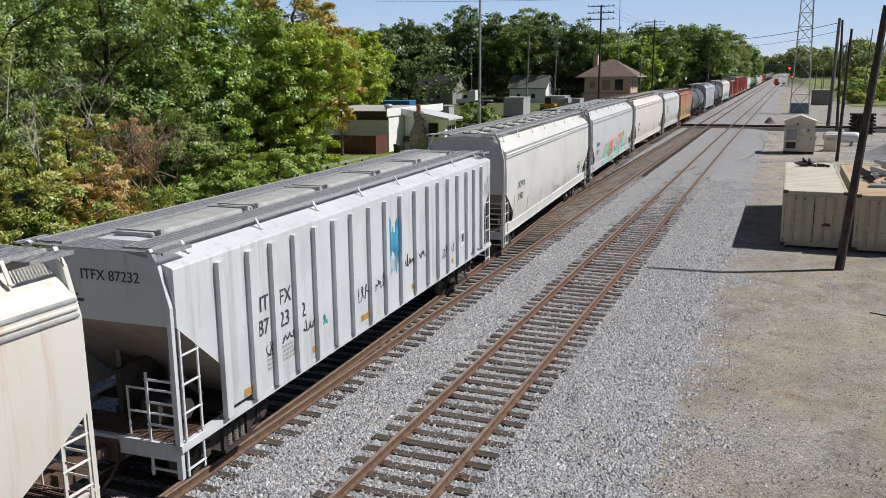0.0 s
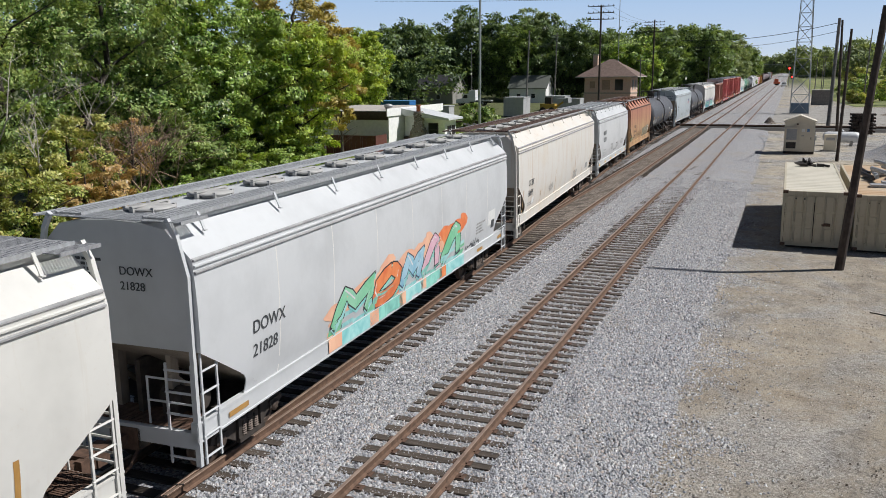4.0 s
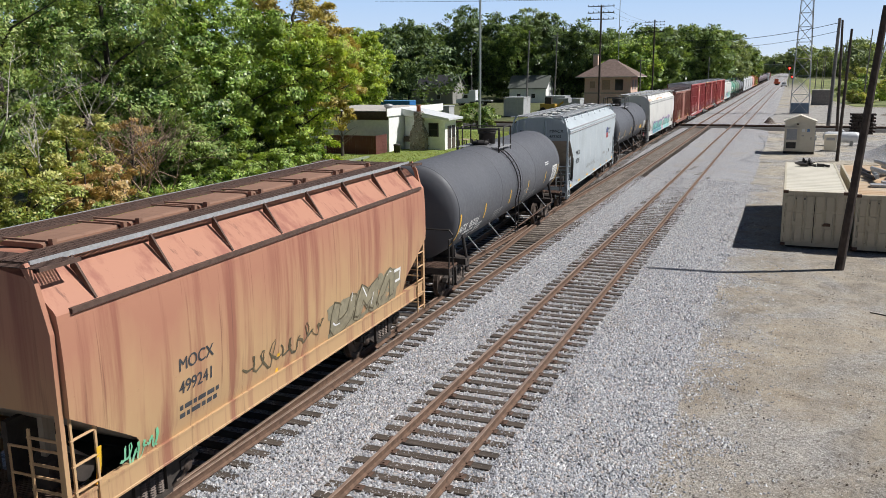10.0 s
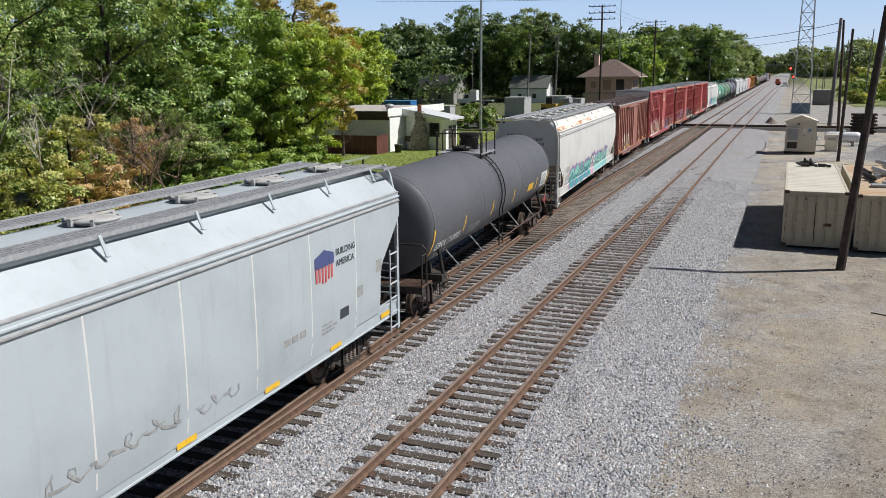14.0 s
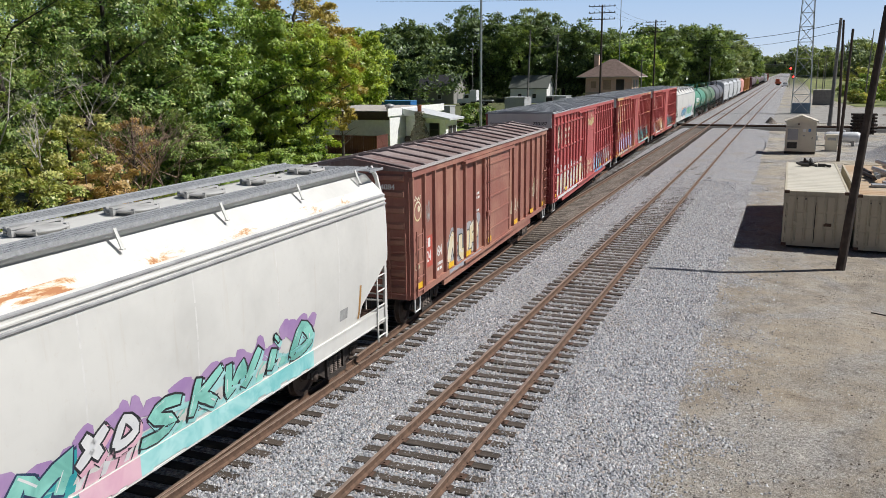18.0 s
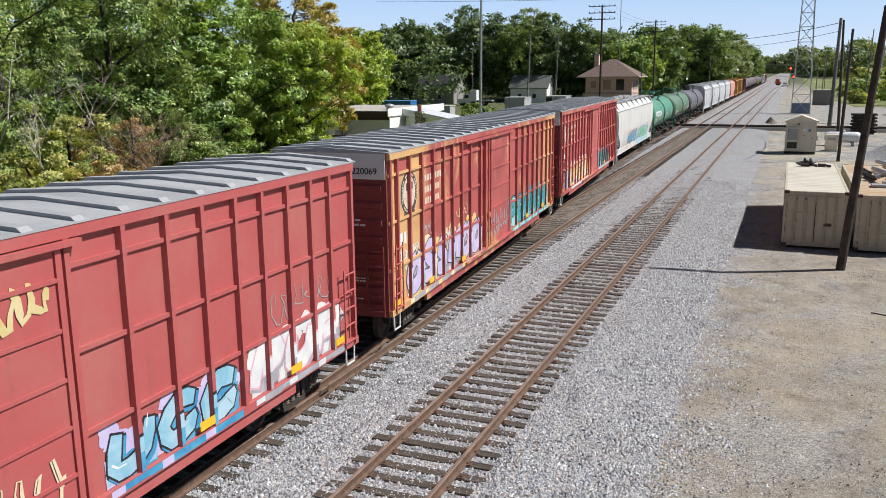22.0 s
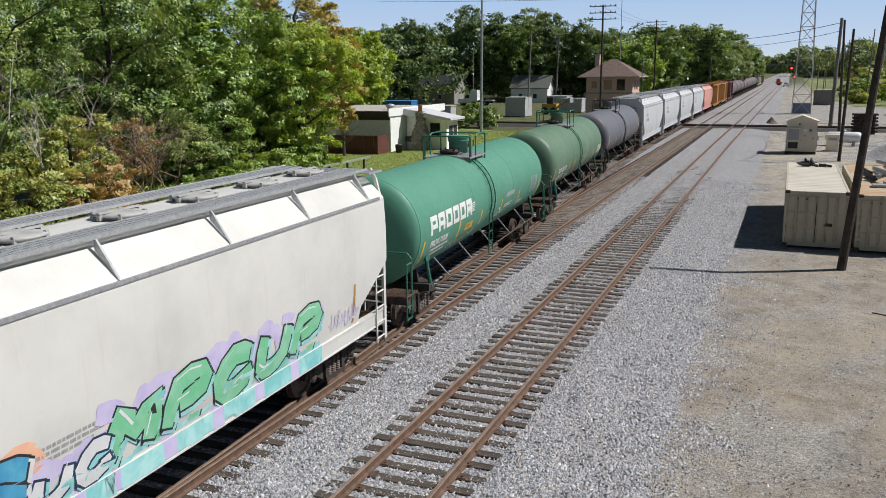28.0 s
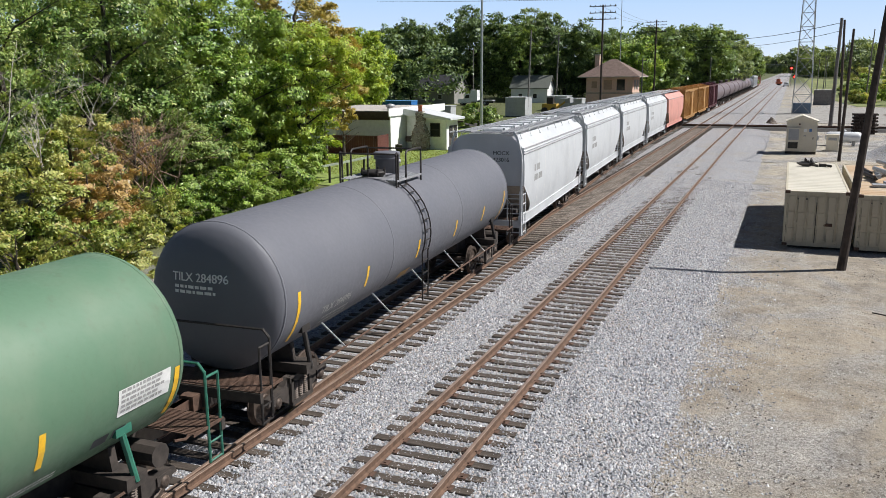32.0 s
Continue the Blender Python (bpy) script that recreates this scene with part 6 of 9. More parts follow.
spray(car, -0.25, 1.0, 1.33, 2.2, surf, SP["white"], SP["pink"], SP["black"], SP["purple"], 2, 42, foot=(1.504, 1.0, 1.33), word="XD", sit=0.4)
spray(car, 1.0, 6.15, 1.33, 2.15, surf, SP["mint"], SP["aqua"], SP["black"], SP["purple"], 5, 43, foot=(1.504, 1.0, 1.33), word="SKWID")
streaks(car, [(-8.55, 1.35, 2.2), (8.2, 1.4, 2.2)], surf)
scrawl(car, -8.2, -7.2, 1.22, 1.5, surf, SP["purple"], 29, w=0.08, n=10)
side_patch(car, "placard", 7.3, 7.65, 1.6, 1.85, M_GREYMARK, surf, 0.006)

# 12: brown boxcar
BROWN_RIBS = (-7.89, -7.0, -6.2, -5.3, -4.4, -3.45, -2.4, 2.46, 3.45, 4.36, 5.31, 6.14, 7.11, 7.89)
P_PALERIB = paint("weathered_roof_rib", (0.30, 0.25, 0.24), (0.09, 0.06, 0.055), 0.7, 0.6, 0.3, (0.12, 0.085, 0.08))
car, half, surf = box_car("boxcar", "brown ribbed boxcar with a peaked roof and graffiti", 195.75, 211.71, P_BOXBROWN, P_BROWNROOF, door=(-1.5, 1.8), rib_ys=BROWN_RIBS, rib_mat=P_PALERIB)
side_text(car, "224", 0.44, -6.93, 1.78, M_WHITEMARK, surf, 0.004, 0.75)
side_text(car, "084", 0.44, -6.08, 1.76, M_WHITEMARK, surf, 0.004, 0.85)
side_patch(car, "repainted_panel", -7.0, -6.3, 1.62, 2.5, P_REDPATCH, surf, 0.003)
side_patch(car, "repainted_panel", -5.3, -4.9, 1.3, 2.05, P_REDPATCH, surf, 0.003)
side_patch(car, "owner_mark", -6.9, -6.72, 2.18, 2.44, M_WHITEMARK, surf, 0.006)
side_patch(car, "owner_mark", -6.66, -6.48, 2.18, 2.44, M_WHITEMARK, surf, 0.006)
side_bars(car, -6.1, 1.5, 0.6, 2, 0.09, M_WHITEMARK, surf, 23)
end_text(car, "224084", 0.2, 0.55, -half - 0.1, 3.95, M_WHITEMARK)
spray(car, -5.1, -1.9, 1.2, 2.2, surf, SP["cream"], SP["grey"], SP["black"], SP["grey"], 3, 51, lean=0.05, foot=(1.593, 1.06, 1.19))
scrawl(car, -7.65, -7.2, 3.55, 3.75, surf, SP["cream"], 30, w=0.04, n=10)
disc(car, -7.4, 3.3, 0.27, surf, SP["cream"], 0.006)
disc(car, -7.4, 3.3, 0.22, surf, P_BOXBROWN, 0.009)
disc(car, -7.34, 3.36, 0.09, surf, SP["cream"], 0.012)
scrawl(car, -6.9, -6.5, 2.7, 3.6, surf, M_GREYMARK, 31, w=0.025, n=18)
scrawl(car, -7.7, -7.3, 1.7, 1.9, surf, SP["cream"], 32, w=0.04, n=10)
scrawl(car, 2.2, 3.6, 1.5, 2.2, surf, SP["cream"], 33, w=0.05, n=12)
scrawl(car, 5.2, 6.6, 1.7, 2.5, surf, SP["cream"], 34, w=0.06, n=16)
for y in (-7.75, -5.2, -3.5, -1.2, 2.4, 5.0, 7.1):
    side_patch(car, "reflector", y, y + 0.5, 1.25, 1.42, M_YELLOW, lambda z: 1.595)
side_bars(car, -2.35, 3.0, 0.5, 2, 0.08, M_WHITEMARK, surf, 24)
side_bars(car, -2.35, 2.45, 0.5, 4, 0.07, M_WHITEMARK, surf, 25)

# 13 to 15: tall red boxcars
RIBS = (-9.9, -8.97, -8.14, -7.25, -6.37, -5.52, -4.71, -3.84, -2.96, -1.9, 1.85, 2.88, 3.8, 4.65, 5.55, 6.35, 7.2, 8.05, 8.8, 9.9)
TALL = dict(top=5.0, sill=1.0, ribs=20, peaked=False, door=(-1.45, 1.75), mids=(2.12, 3.3, 4.46), rib_ys=RIBS, cap_mat=P_PALECAP, end_mat=P_ENDSHADE, roof_ribs=24)


def red_marks(car, half, surf, number):
    side_text(car, number[:3], 0.36, -8.8, 2.2, M_WHITEMARK, surf, 0.006, 0.9)
    side_text(car, number[3:], 0.36, -7.95, 2.24, M_WHITEMARK, surf, 0.006, 0.9)
    for k in (0, 1):
        side_patch(car, "owner_mark", -8.74 + 0.24 * k, -8.56 + 0.24 * k, 2.62, 2.92, M_WHITEMARK, surf, 0.006)
    for r, mat in ((0.60, P_EMBLEMPALE), (0.575, P_EMBLEM), (0.42, P_EMBLEMPALE)):
        disc(car, -8.08, 3.87, r, surf, mat, 0.004 + 0.006 * (0.6 - r) / 0.18, 28)
    side_patch(car, "emblem", -8.3, -7.84, 3.95, 4.14, P_EMBLEM, surf, 0.014)
    disc(car, -8.07, 3.68, 0.16, surf, P_EMBLEM, 0.014, 6)
    side_patch(car, "emblem", -8.45, -7.72, 3.26, 3.40, P_EMBLEM, surf, 0.014)
    for k in range(34):
        a = 0.5 + 5.3 * k / 33
        if k % 9 == 8:
            continue
        cy, cz = -8.08 + 0.49 * math.cos(a - 1.1 + 0.15), 3.87 + 0.49 * math.sin(a - 1.1 + 0.15)
        disc(car, cy, cz, 0.035, surf, P_EMBLEMPALE, 0.013, 6, "emblem_mark")
    for k, n in enumerate((8, 7, 7)):
        for j in range(n):
            y, big = -7.14 + 0.2 * j, 0.06 if j == 0 else 0.0
            side_patch(car, "owner_name", y, y + 0.145, 4.02 - 0.31 * k, 4.19 - 0.31 * k + big, P_EMBLEMPALE, surf, 0.005)
    end_text(car, number, 0.22, 0.62, -half - 0.06, 4.5, M_BLACKMARK)
    end_text(car, "Excess Height Car", 0.15, -1.35, -half - 0.06, 4.53, M_BLACKMARK)
    bm = bmesh.new()
    rnd = random.Random(half)
    for z, x0, x1, size in ((3.36, -0.9, 0.75, 0.05), (3.24, -1.1, 0.9, 0.05), (2.72, -1.2, 0.3, 0.045), (1.92, -0.4, 1.0, 0.035), (1.85, -0.4, 0.95, 0.035), (1.4, -1.2, 0.8, 0.03)):
        while x0 < x1:
            w = size * rnd.uniform(0.8, 3.0)
            quad_box(bm, x0, x0 + w, -half - 0.112, -half - 0.106, z, z + size)
            x0 += w + size * 0.7
    part("small_print", bm, M_WHITEMARK, car)
    for y in (-9.4, -6.9, -4.0, 4.2, 7.0, 8.8):
        side_patch(car, "reflector", y, y + 0.4, 1.18, 1.34, M_YELLOW, lambda z: 1.595)
    side_patch(car, "reflector", -half + 0.1, -half + 0.2, 1.25, 2.2, M_YELLOW, surf, 0.006)
    side_patch(car, "inspection_panel", -9.1 + 0.25, -8.3, 4.4, 4.75, P_RED, surf, 0.03)


car, half, surf = box_car("boxcar", "tall red ribbed boxcar with pale graffiti along its foot", 213.28, 232.98, P_RED, P_GREYROOF, **TALL)
red_marks(car, half, surf, "220187")
spray(car, -8.7, -1.7, 1.13, 2.3, surf, SP["cream"], SP["white"], SP["lilac"], SP["white"], 6, 61, proud=RIBS, foot=(1.593, 0.98, 1.11))
spray(car, 2.2, 5.4, 1.13, 2.0, surf, SP["ltblue"], SP["blue"], SP["black"], SP["lilac"], 3, 62, proud=RIBS, foot=(1.593, 0.98, 1.11))
spray(car, 5.8, 9.2, 1.13, 2.1, surf, SP["white"], SP["grey"], SP["pink"], SP["white"], 3, 63, proud=RIBS, foot=(1.593, 0.98, 1.11))
scrawl(car, -0.4, 1.5, 3.75, 4.55, lambda z: 1.572, SP["gold"], 64, w=0.11, n=16)
scrawl(car, -9.6, -9.1, 2.6, 3.1, surf, M_WHITEMARK, 65, w=0.04, n=12)
scrawl(car, -1.2, 1.5, 1.2, 2.2, lambda z: 1.572, SP["cream"], 66, w=0.06, n=20)
scrawl(car, 6.6, 8.6, 2.3, 2.9, surf, M_GREYMARK, 67, w=0.03, n=12)

car, half, surf = box_car("boxcar", "tall red boxcar faded to orange, lilac and teal graffiti", 234.9, 253.9, P_REDFADED, P_GREYROOF, **TALL)
red_marks(car, half, surf, "220069")
spray(car, -8.3, -1.7, 1.13, 2.4, surf, SP["lilac"], SP["grey"], SP["black"], SP["yellow"], 6, 71, proud=RIBS, foot=(1.593, 0.98, 1.11))
spray(car, 2.0, 8.4, 1.13, 2.2, surf, SP["teal"], SP["aqua"], SP["black"], SP["teal"], 6, 72, lean=0.05, proud=RIBS, foot=(1.593, 0.98, 1.11))
side_patch(car, "sprayed_ground", 2.0, 8.4, 1.14, 2.05, SP["teal"], surf, 0.003)
scrawl(car, -7.3, -6.3, 2.5, 3.0, surf, SP["grey"], 73, w=0.06, n=9)
scrawl(car, -5.6, -4.8, 2.2, 2.5, surf, SP["cream"], 74, w=0.06, n=9)
scrawl(car, -1.3, 1.6, 1.3, 2.3, lambda z: 1.572, SP["grey"], 75, w=0.06, n=22)
scrawl(car, -4.2, -3.2, 2.5, 2.9, surf, SP["cream"], 76, w=0.04, n=9)

car, half, surf = box_car("boxcar", "tall red ribbed boxcar with orange and teal graffiti", 255.72, 274.97, P_REDSOME, P_GREYROOF, **TALL)
red_marks(car, half, surf, "220270")
spray(car, -6.8, -1.6, 1.13, 2.3, surf, SP["yellow"], SP["white"], SP["maroon"], SP["white"], 5, 81, proud=RIBS, foot=(1.593, 0.98, 1.11))
spray(car, 2.0, 6.6, 1.13, 2.2, surf, SP["teal"], SP["aqua"], SP["black"], SP["pink"], 4, 82, lean=0.1, proud=RIBS, foot=(1.593, 0.98, 1.11))
side_patch(car, "sprayed_ground", 2.1, 6.5, 1.12, 2.0, SP["teal"], surf, 0.003)
for y0, y1, z1 in ((-8.75, -8.22, 1.98), (-7.95, -7.34, 2.02)):
    side_patch(car, "sprayed_ground", y0, y1, 1.14, z1, SP["ltblue"], surf, 0.003)
    scrawl(car, y0 + 0.05, y1 - 0.05, 1.55, z1 - 0.08, surf, SP["white"], int(z1 * 100), w=0.05, n=8)
side_patch(car, "sprayed_ground", -6.7, -1.8, 1.02, 1.25, SP["white"], surf, 0.003)

# 16: white hopper with two pieces
car, half, surf = hopper("hopper_car", "white covered hopper car with blue and green graffiti", 276.18, 296.5, P_WHITE, "round", 4.62, gusset=True, seam=False, walk_mat=M_GALVLIGHT)
for s in (-1, 1):
    bm = bmesh.new()
    slab(bm, [(s * 1.50, 3.99), (s * 1.555, 3.99), (s * 1.555, 4.05), (s * 1.50, 4.05)], 1, -half + 0.4, half - 0.4)
    part("eave_band", bm, M_GALV, car)
spray(car, -5.0, -0.4, 1.33, 2.35, surf, SP["blue"], SP["white"], SP["black"], SP["peach"], 4, 91, foot=(1.504, 1.0, 1.33))
spray(car, -0.6, 0.9, 1.33, 2.0, surf, SP["white"], SP["aqua"], SP["navy"], SP["lilac"], 2, 92, foot=(1.504, 1.0, 1.33))
spray(car, 0.7, 6.9, 1.33, 2.35, surf, SP["green"], SP["aqua"], SP["black"], SP["lilac"], 5, 93, foot=(1.504, 1.0, 1.33))
scrawl(car, 7.2, 8.6, 1.5, 1.9, surf, SP["lilac"], 94, w=0.03, n=18)
streaks(car, [(-5.2, 1.3, 1.9), (-1.9, 1.3, 1.8), (0.9, 1.3, 1.9), (8.3, 1.4, 2.3)], surf)
side_patch(car, "notice_frame", -5.75, -5.45, 2.08, 2.34, M_GREYMARK, surf, 0.005)
side_patch(car, "notice_frame", -5.72, -5.48, 2.11, 2.31, P_WHITE, surf, 0.008)
side_bars(car, -0.9, 2.2, 2.0, 3, 0.05, M_GREYMARK, surf, 30)

# 17: bright green tank car
car, half, surf, sh = tank_car("tank_car", "bright green tank car with bold white lettering blocks", 298.5, 313.6, P_GREENTANK, rail_mat=P_GREENRAIL, bands=(-2.4, 2.6))
for k in range(6):
    y = -6.46 + 0.65 * k
    bm = bmesh.new()
    for y0, y1, z0, z1 in ((y, y + 0.15, 2.45, 2.97), (y, y + 0.54, 2.83, 2.97), (y, y + 0.54, 2.45 if k not in (0, 1, 5) else 2.60, 2.58 if k not in (0, 1, 5) else 2.73), (y + 0.39, y + 0.54, 2.45 if k != 0 else 2.62, 2.97)):
        zs = [z0, (z0 + z1) / 2, z1]
        for a, b in zip(zs, zs[1:]):
            bm.faces.new([bm.verts.new((surf(q) + 0.008, p, q)) for p, q in ((y0, a), (y1, a), (y1, b), (y0, b))])
    part("maker_block", bm, M_WHITEMARK, car)
side_text(car, "PROX 71020", 0.27, -6.35, 2.08, M_WHITEMARK, surf, 0.008)
side_bars(car, -6.2, 1.93, 1.7, 2, 0.08, M_WHITEMARK, surf, 31)
side_patch(car, "yellow_panel", -3.15, -2.37, 2.0, 2.22, M_YELLOW, surf, 0.008)
side_bars(car, -3.1, 2.16, 0.6, 3, 0.03, P_BROWNSTREAK, surf, 41, 0.011)
scrawl(car, -4.4, -1.8, 1.62, 1.92, surf, SP["cream"], 95, w=0.035, n=28)
scrawl(car, 0.5, 1.5, 1.75, 2.05, surf, M_WHITEMARK, 96, w=0.05, n=14)
scrawl(car, 3.4, 4.3, 1.75, 2.1, surf, M_WHITEMARK, 97, w=0.045, n=14)
disc(car, 0.95, 2.08, 0.06, surf, M_WHITEMARK, 0.008, 10, "scrawled_tag")
side_bars(car, -3.0, 2.78, 0.7, 5, 0.035, M_WHITEMARK, surf, 32)
side_patch(car, "label_panel", 1.55, 2.7, 2.4, 2.56, M_GALVLIGHT, surf, 0.008)
side_bars(car, 1.5, 2.1, 1.3, 2, 0.045, M_WHITEMARK, surf, 33)
side_patch(car, "data_panel", 5.4, 6.4, 2.05, 2.7, M_GALVLIGHT, surf, 0.007)
side_bars(car, 5.45, 2.62, 0.85, 9, 0.04, P_GREENTANK, surf, 34, 0.011)
tank_strips(car, surf, (-6.98, 6.85), 1.55, 2.37)
tank_strips(car, surf, (-3.85, -1.53, 1.0, 3.5), 1.93, 2.42)
head_text(car, "PROX 71020", 0.25, -0.95, 3.2, sh, M_WHITEMARK)
head_bars(car, -0.95, 3.0, 3, 1.0, 0.06, sh, M_WHITEMARK)

# 18: sage green tank car
car, half, surf, sh = tank_car("tank_car", "dull sage-green tank car with white lettering", 316.02, 330.82, P_SAGETANK, rail_mat=P_GREENRAIL, bands=(-2.4, 2.6))
side_text(car, "TILX 261219", 0.34, -6.1, 2.1, M_WHITEMARK, surf, 0.010, 1.1)
side_bars(car, -6.0, 1.93, 1.9, 3, 0.05, M_WHITEMARK, surf, 35)
head_text(car, "TILX 261219", 0.24, -0.95, 2.95, sh, M_WHITEMARK)
head_bars(car, -0.95, 2.82, 4, 0.9, 0.055, sh, M_WHITEMARK)
scrawl(car, -2.3, -0.9, 1.75, 2.2, surf, P_RUSTSTAIN, 98, w=0.05, n=14)
side_patch(car, "label_panel", -1.7, -0.94, 1.6, 1.8, M_GALVLIGHT, surf, 0.008)
side_bars(car, -3.6, 1.78, 1.2, 3, 0.05, M_WHITEMARK, surf, 36)
side_patch(car, "data_panel", 5.75, 6.85, 2.08, 2.5, M_WHITEMARK, surf, 0.008)
side_bars(car, 5.8, 2.44, 0.95, 5, 0.045, M_GREYMARK, surf, 37, 0.012)
side_bars(car, 0.2, 1.66, 1.3, 3, 0.045, M_WHITEMARK, surf, 38)
side_bars(car, 2.3, 1.62, 0.9, 2, 0.04, M_WHITEMARK, surf, 42)
side_bars(car, 4.0, 1.62, 1.1, 2, 0.04, M_WHITEMARK, surf, 43)
side_bars(car, 5.4, 1.7, 0.6, 1, 0.16, M_BLACKMARK, surf, 39)
tank_strips(car, surf, (-3.3, -1.75, 1.35, 4.35), 1.9, 2.42)
tank_strips(car, surf, (-7.0, 6.95), 1.62, 2.45)

# 19: dark grey tank car
car, half, surf, sh = tank_car("tank_car", "dark grey tank car with a rounded head", 333.3, 349.6, P_GREYTANK, bands=(-2.6, 2.8))
head_text(car, "TILX 284896", 0.24, -0.75, 3.0, sh, M_WHITEMARK)
head_bars(car, -0.7, 2.86, 2, 0.9, 0.06, sh, M_WHITEMARK)
side_text(car, "TILX 284896", 0.24, -6.2, 1.9, M_GREYMARK, surf, 0.004, 1.1)
side_bars(car, -6.0, 1.72, 1.6, 2, 0.06, M_GREYMARK, surf, 40)
tank_strips(car, surf, (-4.16, -0.9, 2.2, 5.0), 2.0, 2.5)
tank_strips(car, surf, (-7.4, 7.4), 1.65, 2.7)
side_patch(car, "yellow_panel", -1.6, -0.9, 1.55, 1.75, P_BROWNSTREAK, surf, 0.008)

# the rest of the train
s = 351.47
for k in range(4):
    car, half, surf = hopper("hopper_car", "light grey covered hopper car with long white hatches", s, s + 13.6, P_COOL, "round", 4.55, spin=False, hatch="long", hatches=7)
    if k == 0:
        end_text(car, "MOCX", 0.22, 0.3, -half + END_IN, 3.7, M_BLACKMARK)
        end_text(car, "423016", 0.22, 0.3, -half + END_IN, 3.44, M_BLACKMARK)
    side_bars(car, -4.9, 2.9, 1.1, 1, 0.26, M_GREYMARK, surf, 80 + k)
    side_bars(car, -4.9, 2.5, 1.3, 1, 0.26, M_GREYMARK, surf, 84 + k)
    s += 15.0
hopper("hopper_car", "salmon-pink covered hopper car far along the train", s, s + 14.5, P_SALMON, "round", 4.5, spin=False, detail=False)
s += 16
for m in (P_OCHRE, P_OCHRE, P_MAROON):
    box_car("boxcar", "ochre ribbed boxcar far along the train" if m == P_OCHRE else "maroon ribbed boxcar far along the train", s, s + 15.6, m, m, spin=False, detail=False)
    s += 17.2
for k in range(9):
    tank_car("tank_car", "dull maroon-grey tank car far along the train", s + 0.8, s + 15.2, P_DULLMAROON if k < 8 else P_BLACKTANK, spin=False, detail=False)
    s += 16.6
for m in (P_CLEAN, P_COOL, P_BOXBROWN, P_BOXBROWN):
    box_car("boxcar", "plain boxcar near the train's end", s, s + 16, m, m, spin=False, detail=False)
    s += 17.6

# ---- plants ----


def leaf_material(name, dark, mid, light, accent=None):
    """Leaves: each its own green, whole boughs lighter or darker, the sun shining through."""
    m, n, l, b = material(name, 0.38)
    g = n.new("ShaderNodeNewGeometry")
    mid, light = (tuple(min(0.8, 1.1 * k) for k in c) for c in (mid, light))
    stops = [(0.0, dark), (0.4, mid), (0.8, light)] + ([(0.97, accent)] if accent else [])
    col = ramp(n, l, g.outputs["Random Per Island"], stops)
    v = coords(n, l, world_space=True)
    col = mixed(n, l, ramp(n, l, noisy(n, l, v, 0.33, 3), [(0.44, grey(0)), (0.64, grey(0.5))]), col, tuple(0.5 * (p + q) for p, q in zip(light, accent or light)))
    l.new(col, b.inputs["Base Color"])
    b.inputs["Specular IOR Level"].default_value = 0.35
    tr = n.new("ShaderNodeBsdfTranslucent")
    l.new(mixed(n, l, 1.0, col, (1.5, 1.35, 0.7), "MULTIPLY"), tr.inputs["Color"])
    mx = n.new("ShaderNodeMixShader")
    mx.inputs[0].default_value = 0.3
    l.new(b.outputs[0], mx.inputs[1])
    l.new(tr.outputs[0], mx.inputs[2])
    l.new(mx.outputs[0], n["Material Output"].inputs["Surface"])
    return m


L_GREEN = leaf_material("green_leaves", (0.024, 0.050, 0.013), (0.150, 0.265, 0.050), (0.345, 0.500, 0.110), (0.60, 0.66, 0.25))
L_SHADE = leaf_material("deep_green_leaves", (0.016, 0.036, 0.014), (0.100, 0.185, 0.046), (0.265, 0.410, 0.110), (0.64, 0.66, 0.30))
L_BRIGHT = leaf_material("yellow_green_leaves", (0.055, 0.100, 0.016), (0.270, 0.400, 0.055), (0.470, 0.570, 0.100), (0.60, 0.64, 0.18))
L_DARK = leaf_material("dark_green_leaves", (0.016, 0.034, 0.018), (0.082, 0.135, 0.056), (0.190, 0.270, 0.105))
L_AUTUMN = leaf_material("turning_leaves", (0.130, 0.115, 0.030), (0.390, 0.345, 0.090), (0.500, 0.430, 0.125), (0.54, 0.40, 0.14))
L_BROWN = leaf_material("dry_brown_leaves", (0.120, 0.090, 0.038), (0.440, 0.330, 0.130), (0.62, 0.46, 0.210), (0.58, 0.37, 0.20))
# Paler and greyer than the other greens, for the farther trees.
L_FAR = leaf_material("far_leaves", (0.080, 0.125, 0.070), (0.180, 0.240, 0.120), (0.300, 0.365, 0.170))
L_OLIVE = leaf_material("olive_leaves", (0.040, 0.066, 0.018), (0.230, 0.310, 0.070), (0.460, 0.510, 0.145), (0.64, 0.54, 0.26))
L_MID = leaf_material("mid_green_leaves", (0.022, 0.044, 0.018), (0.115, 0.185, 0.058), (0.250, 0.345, 0.115))
M_BARK = plain("bark", (0.055, 0.044, 0.036), 0.95, 0, 0.4, 6, 0.9)
M_DEADWOOD = plain("dead_branches", (0.50, 0.45, 0.39), 0.9, 0, 0.3, 8, 0.5)


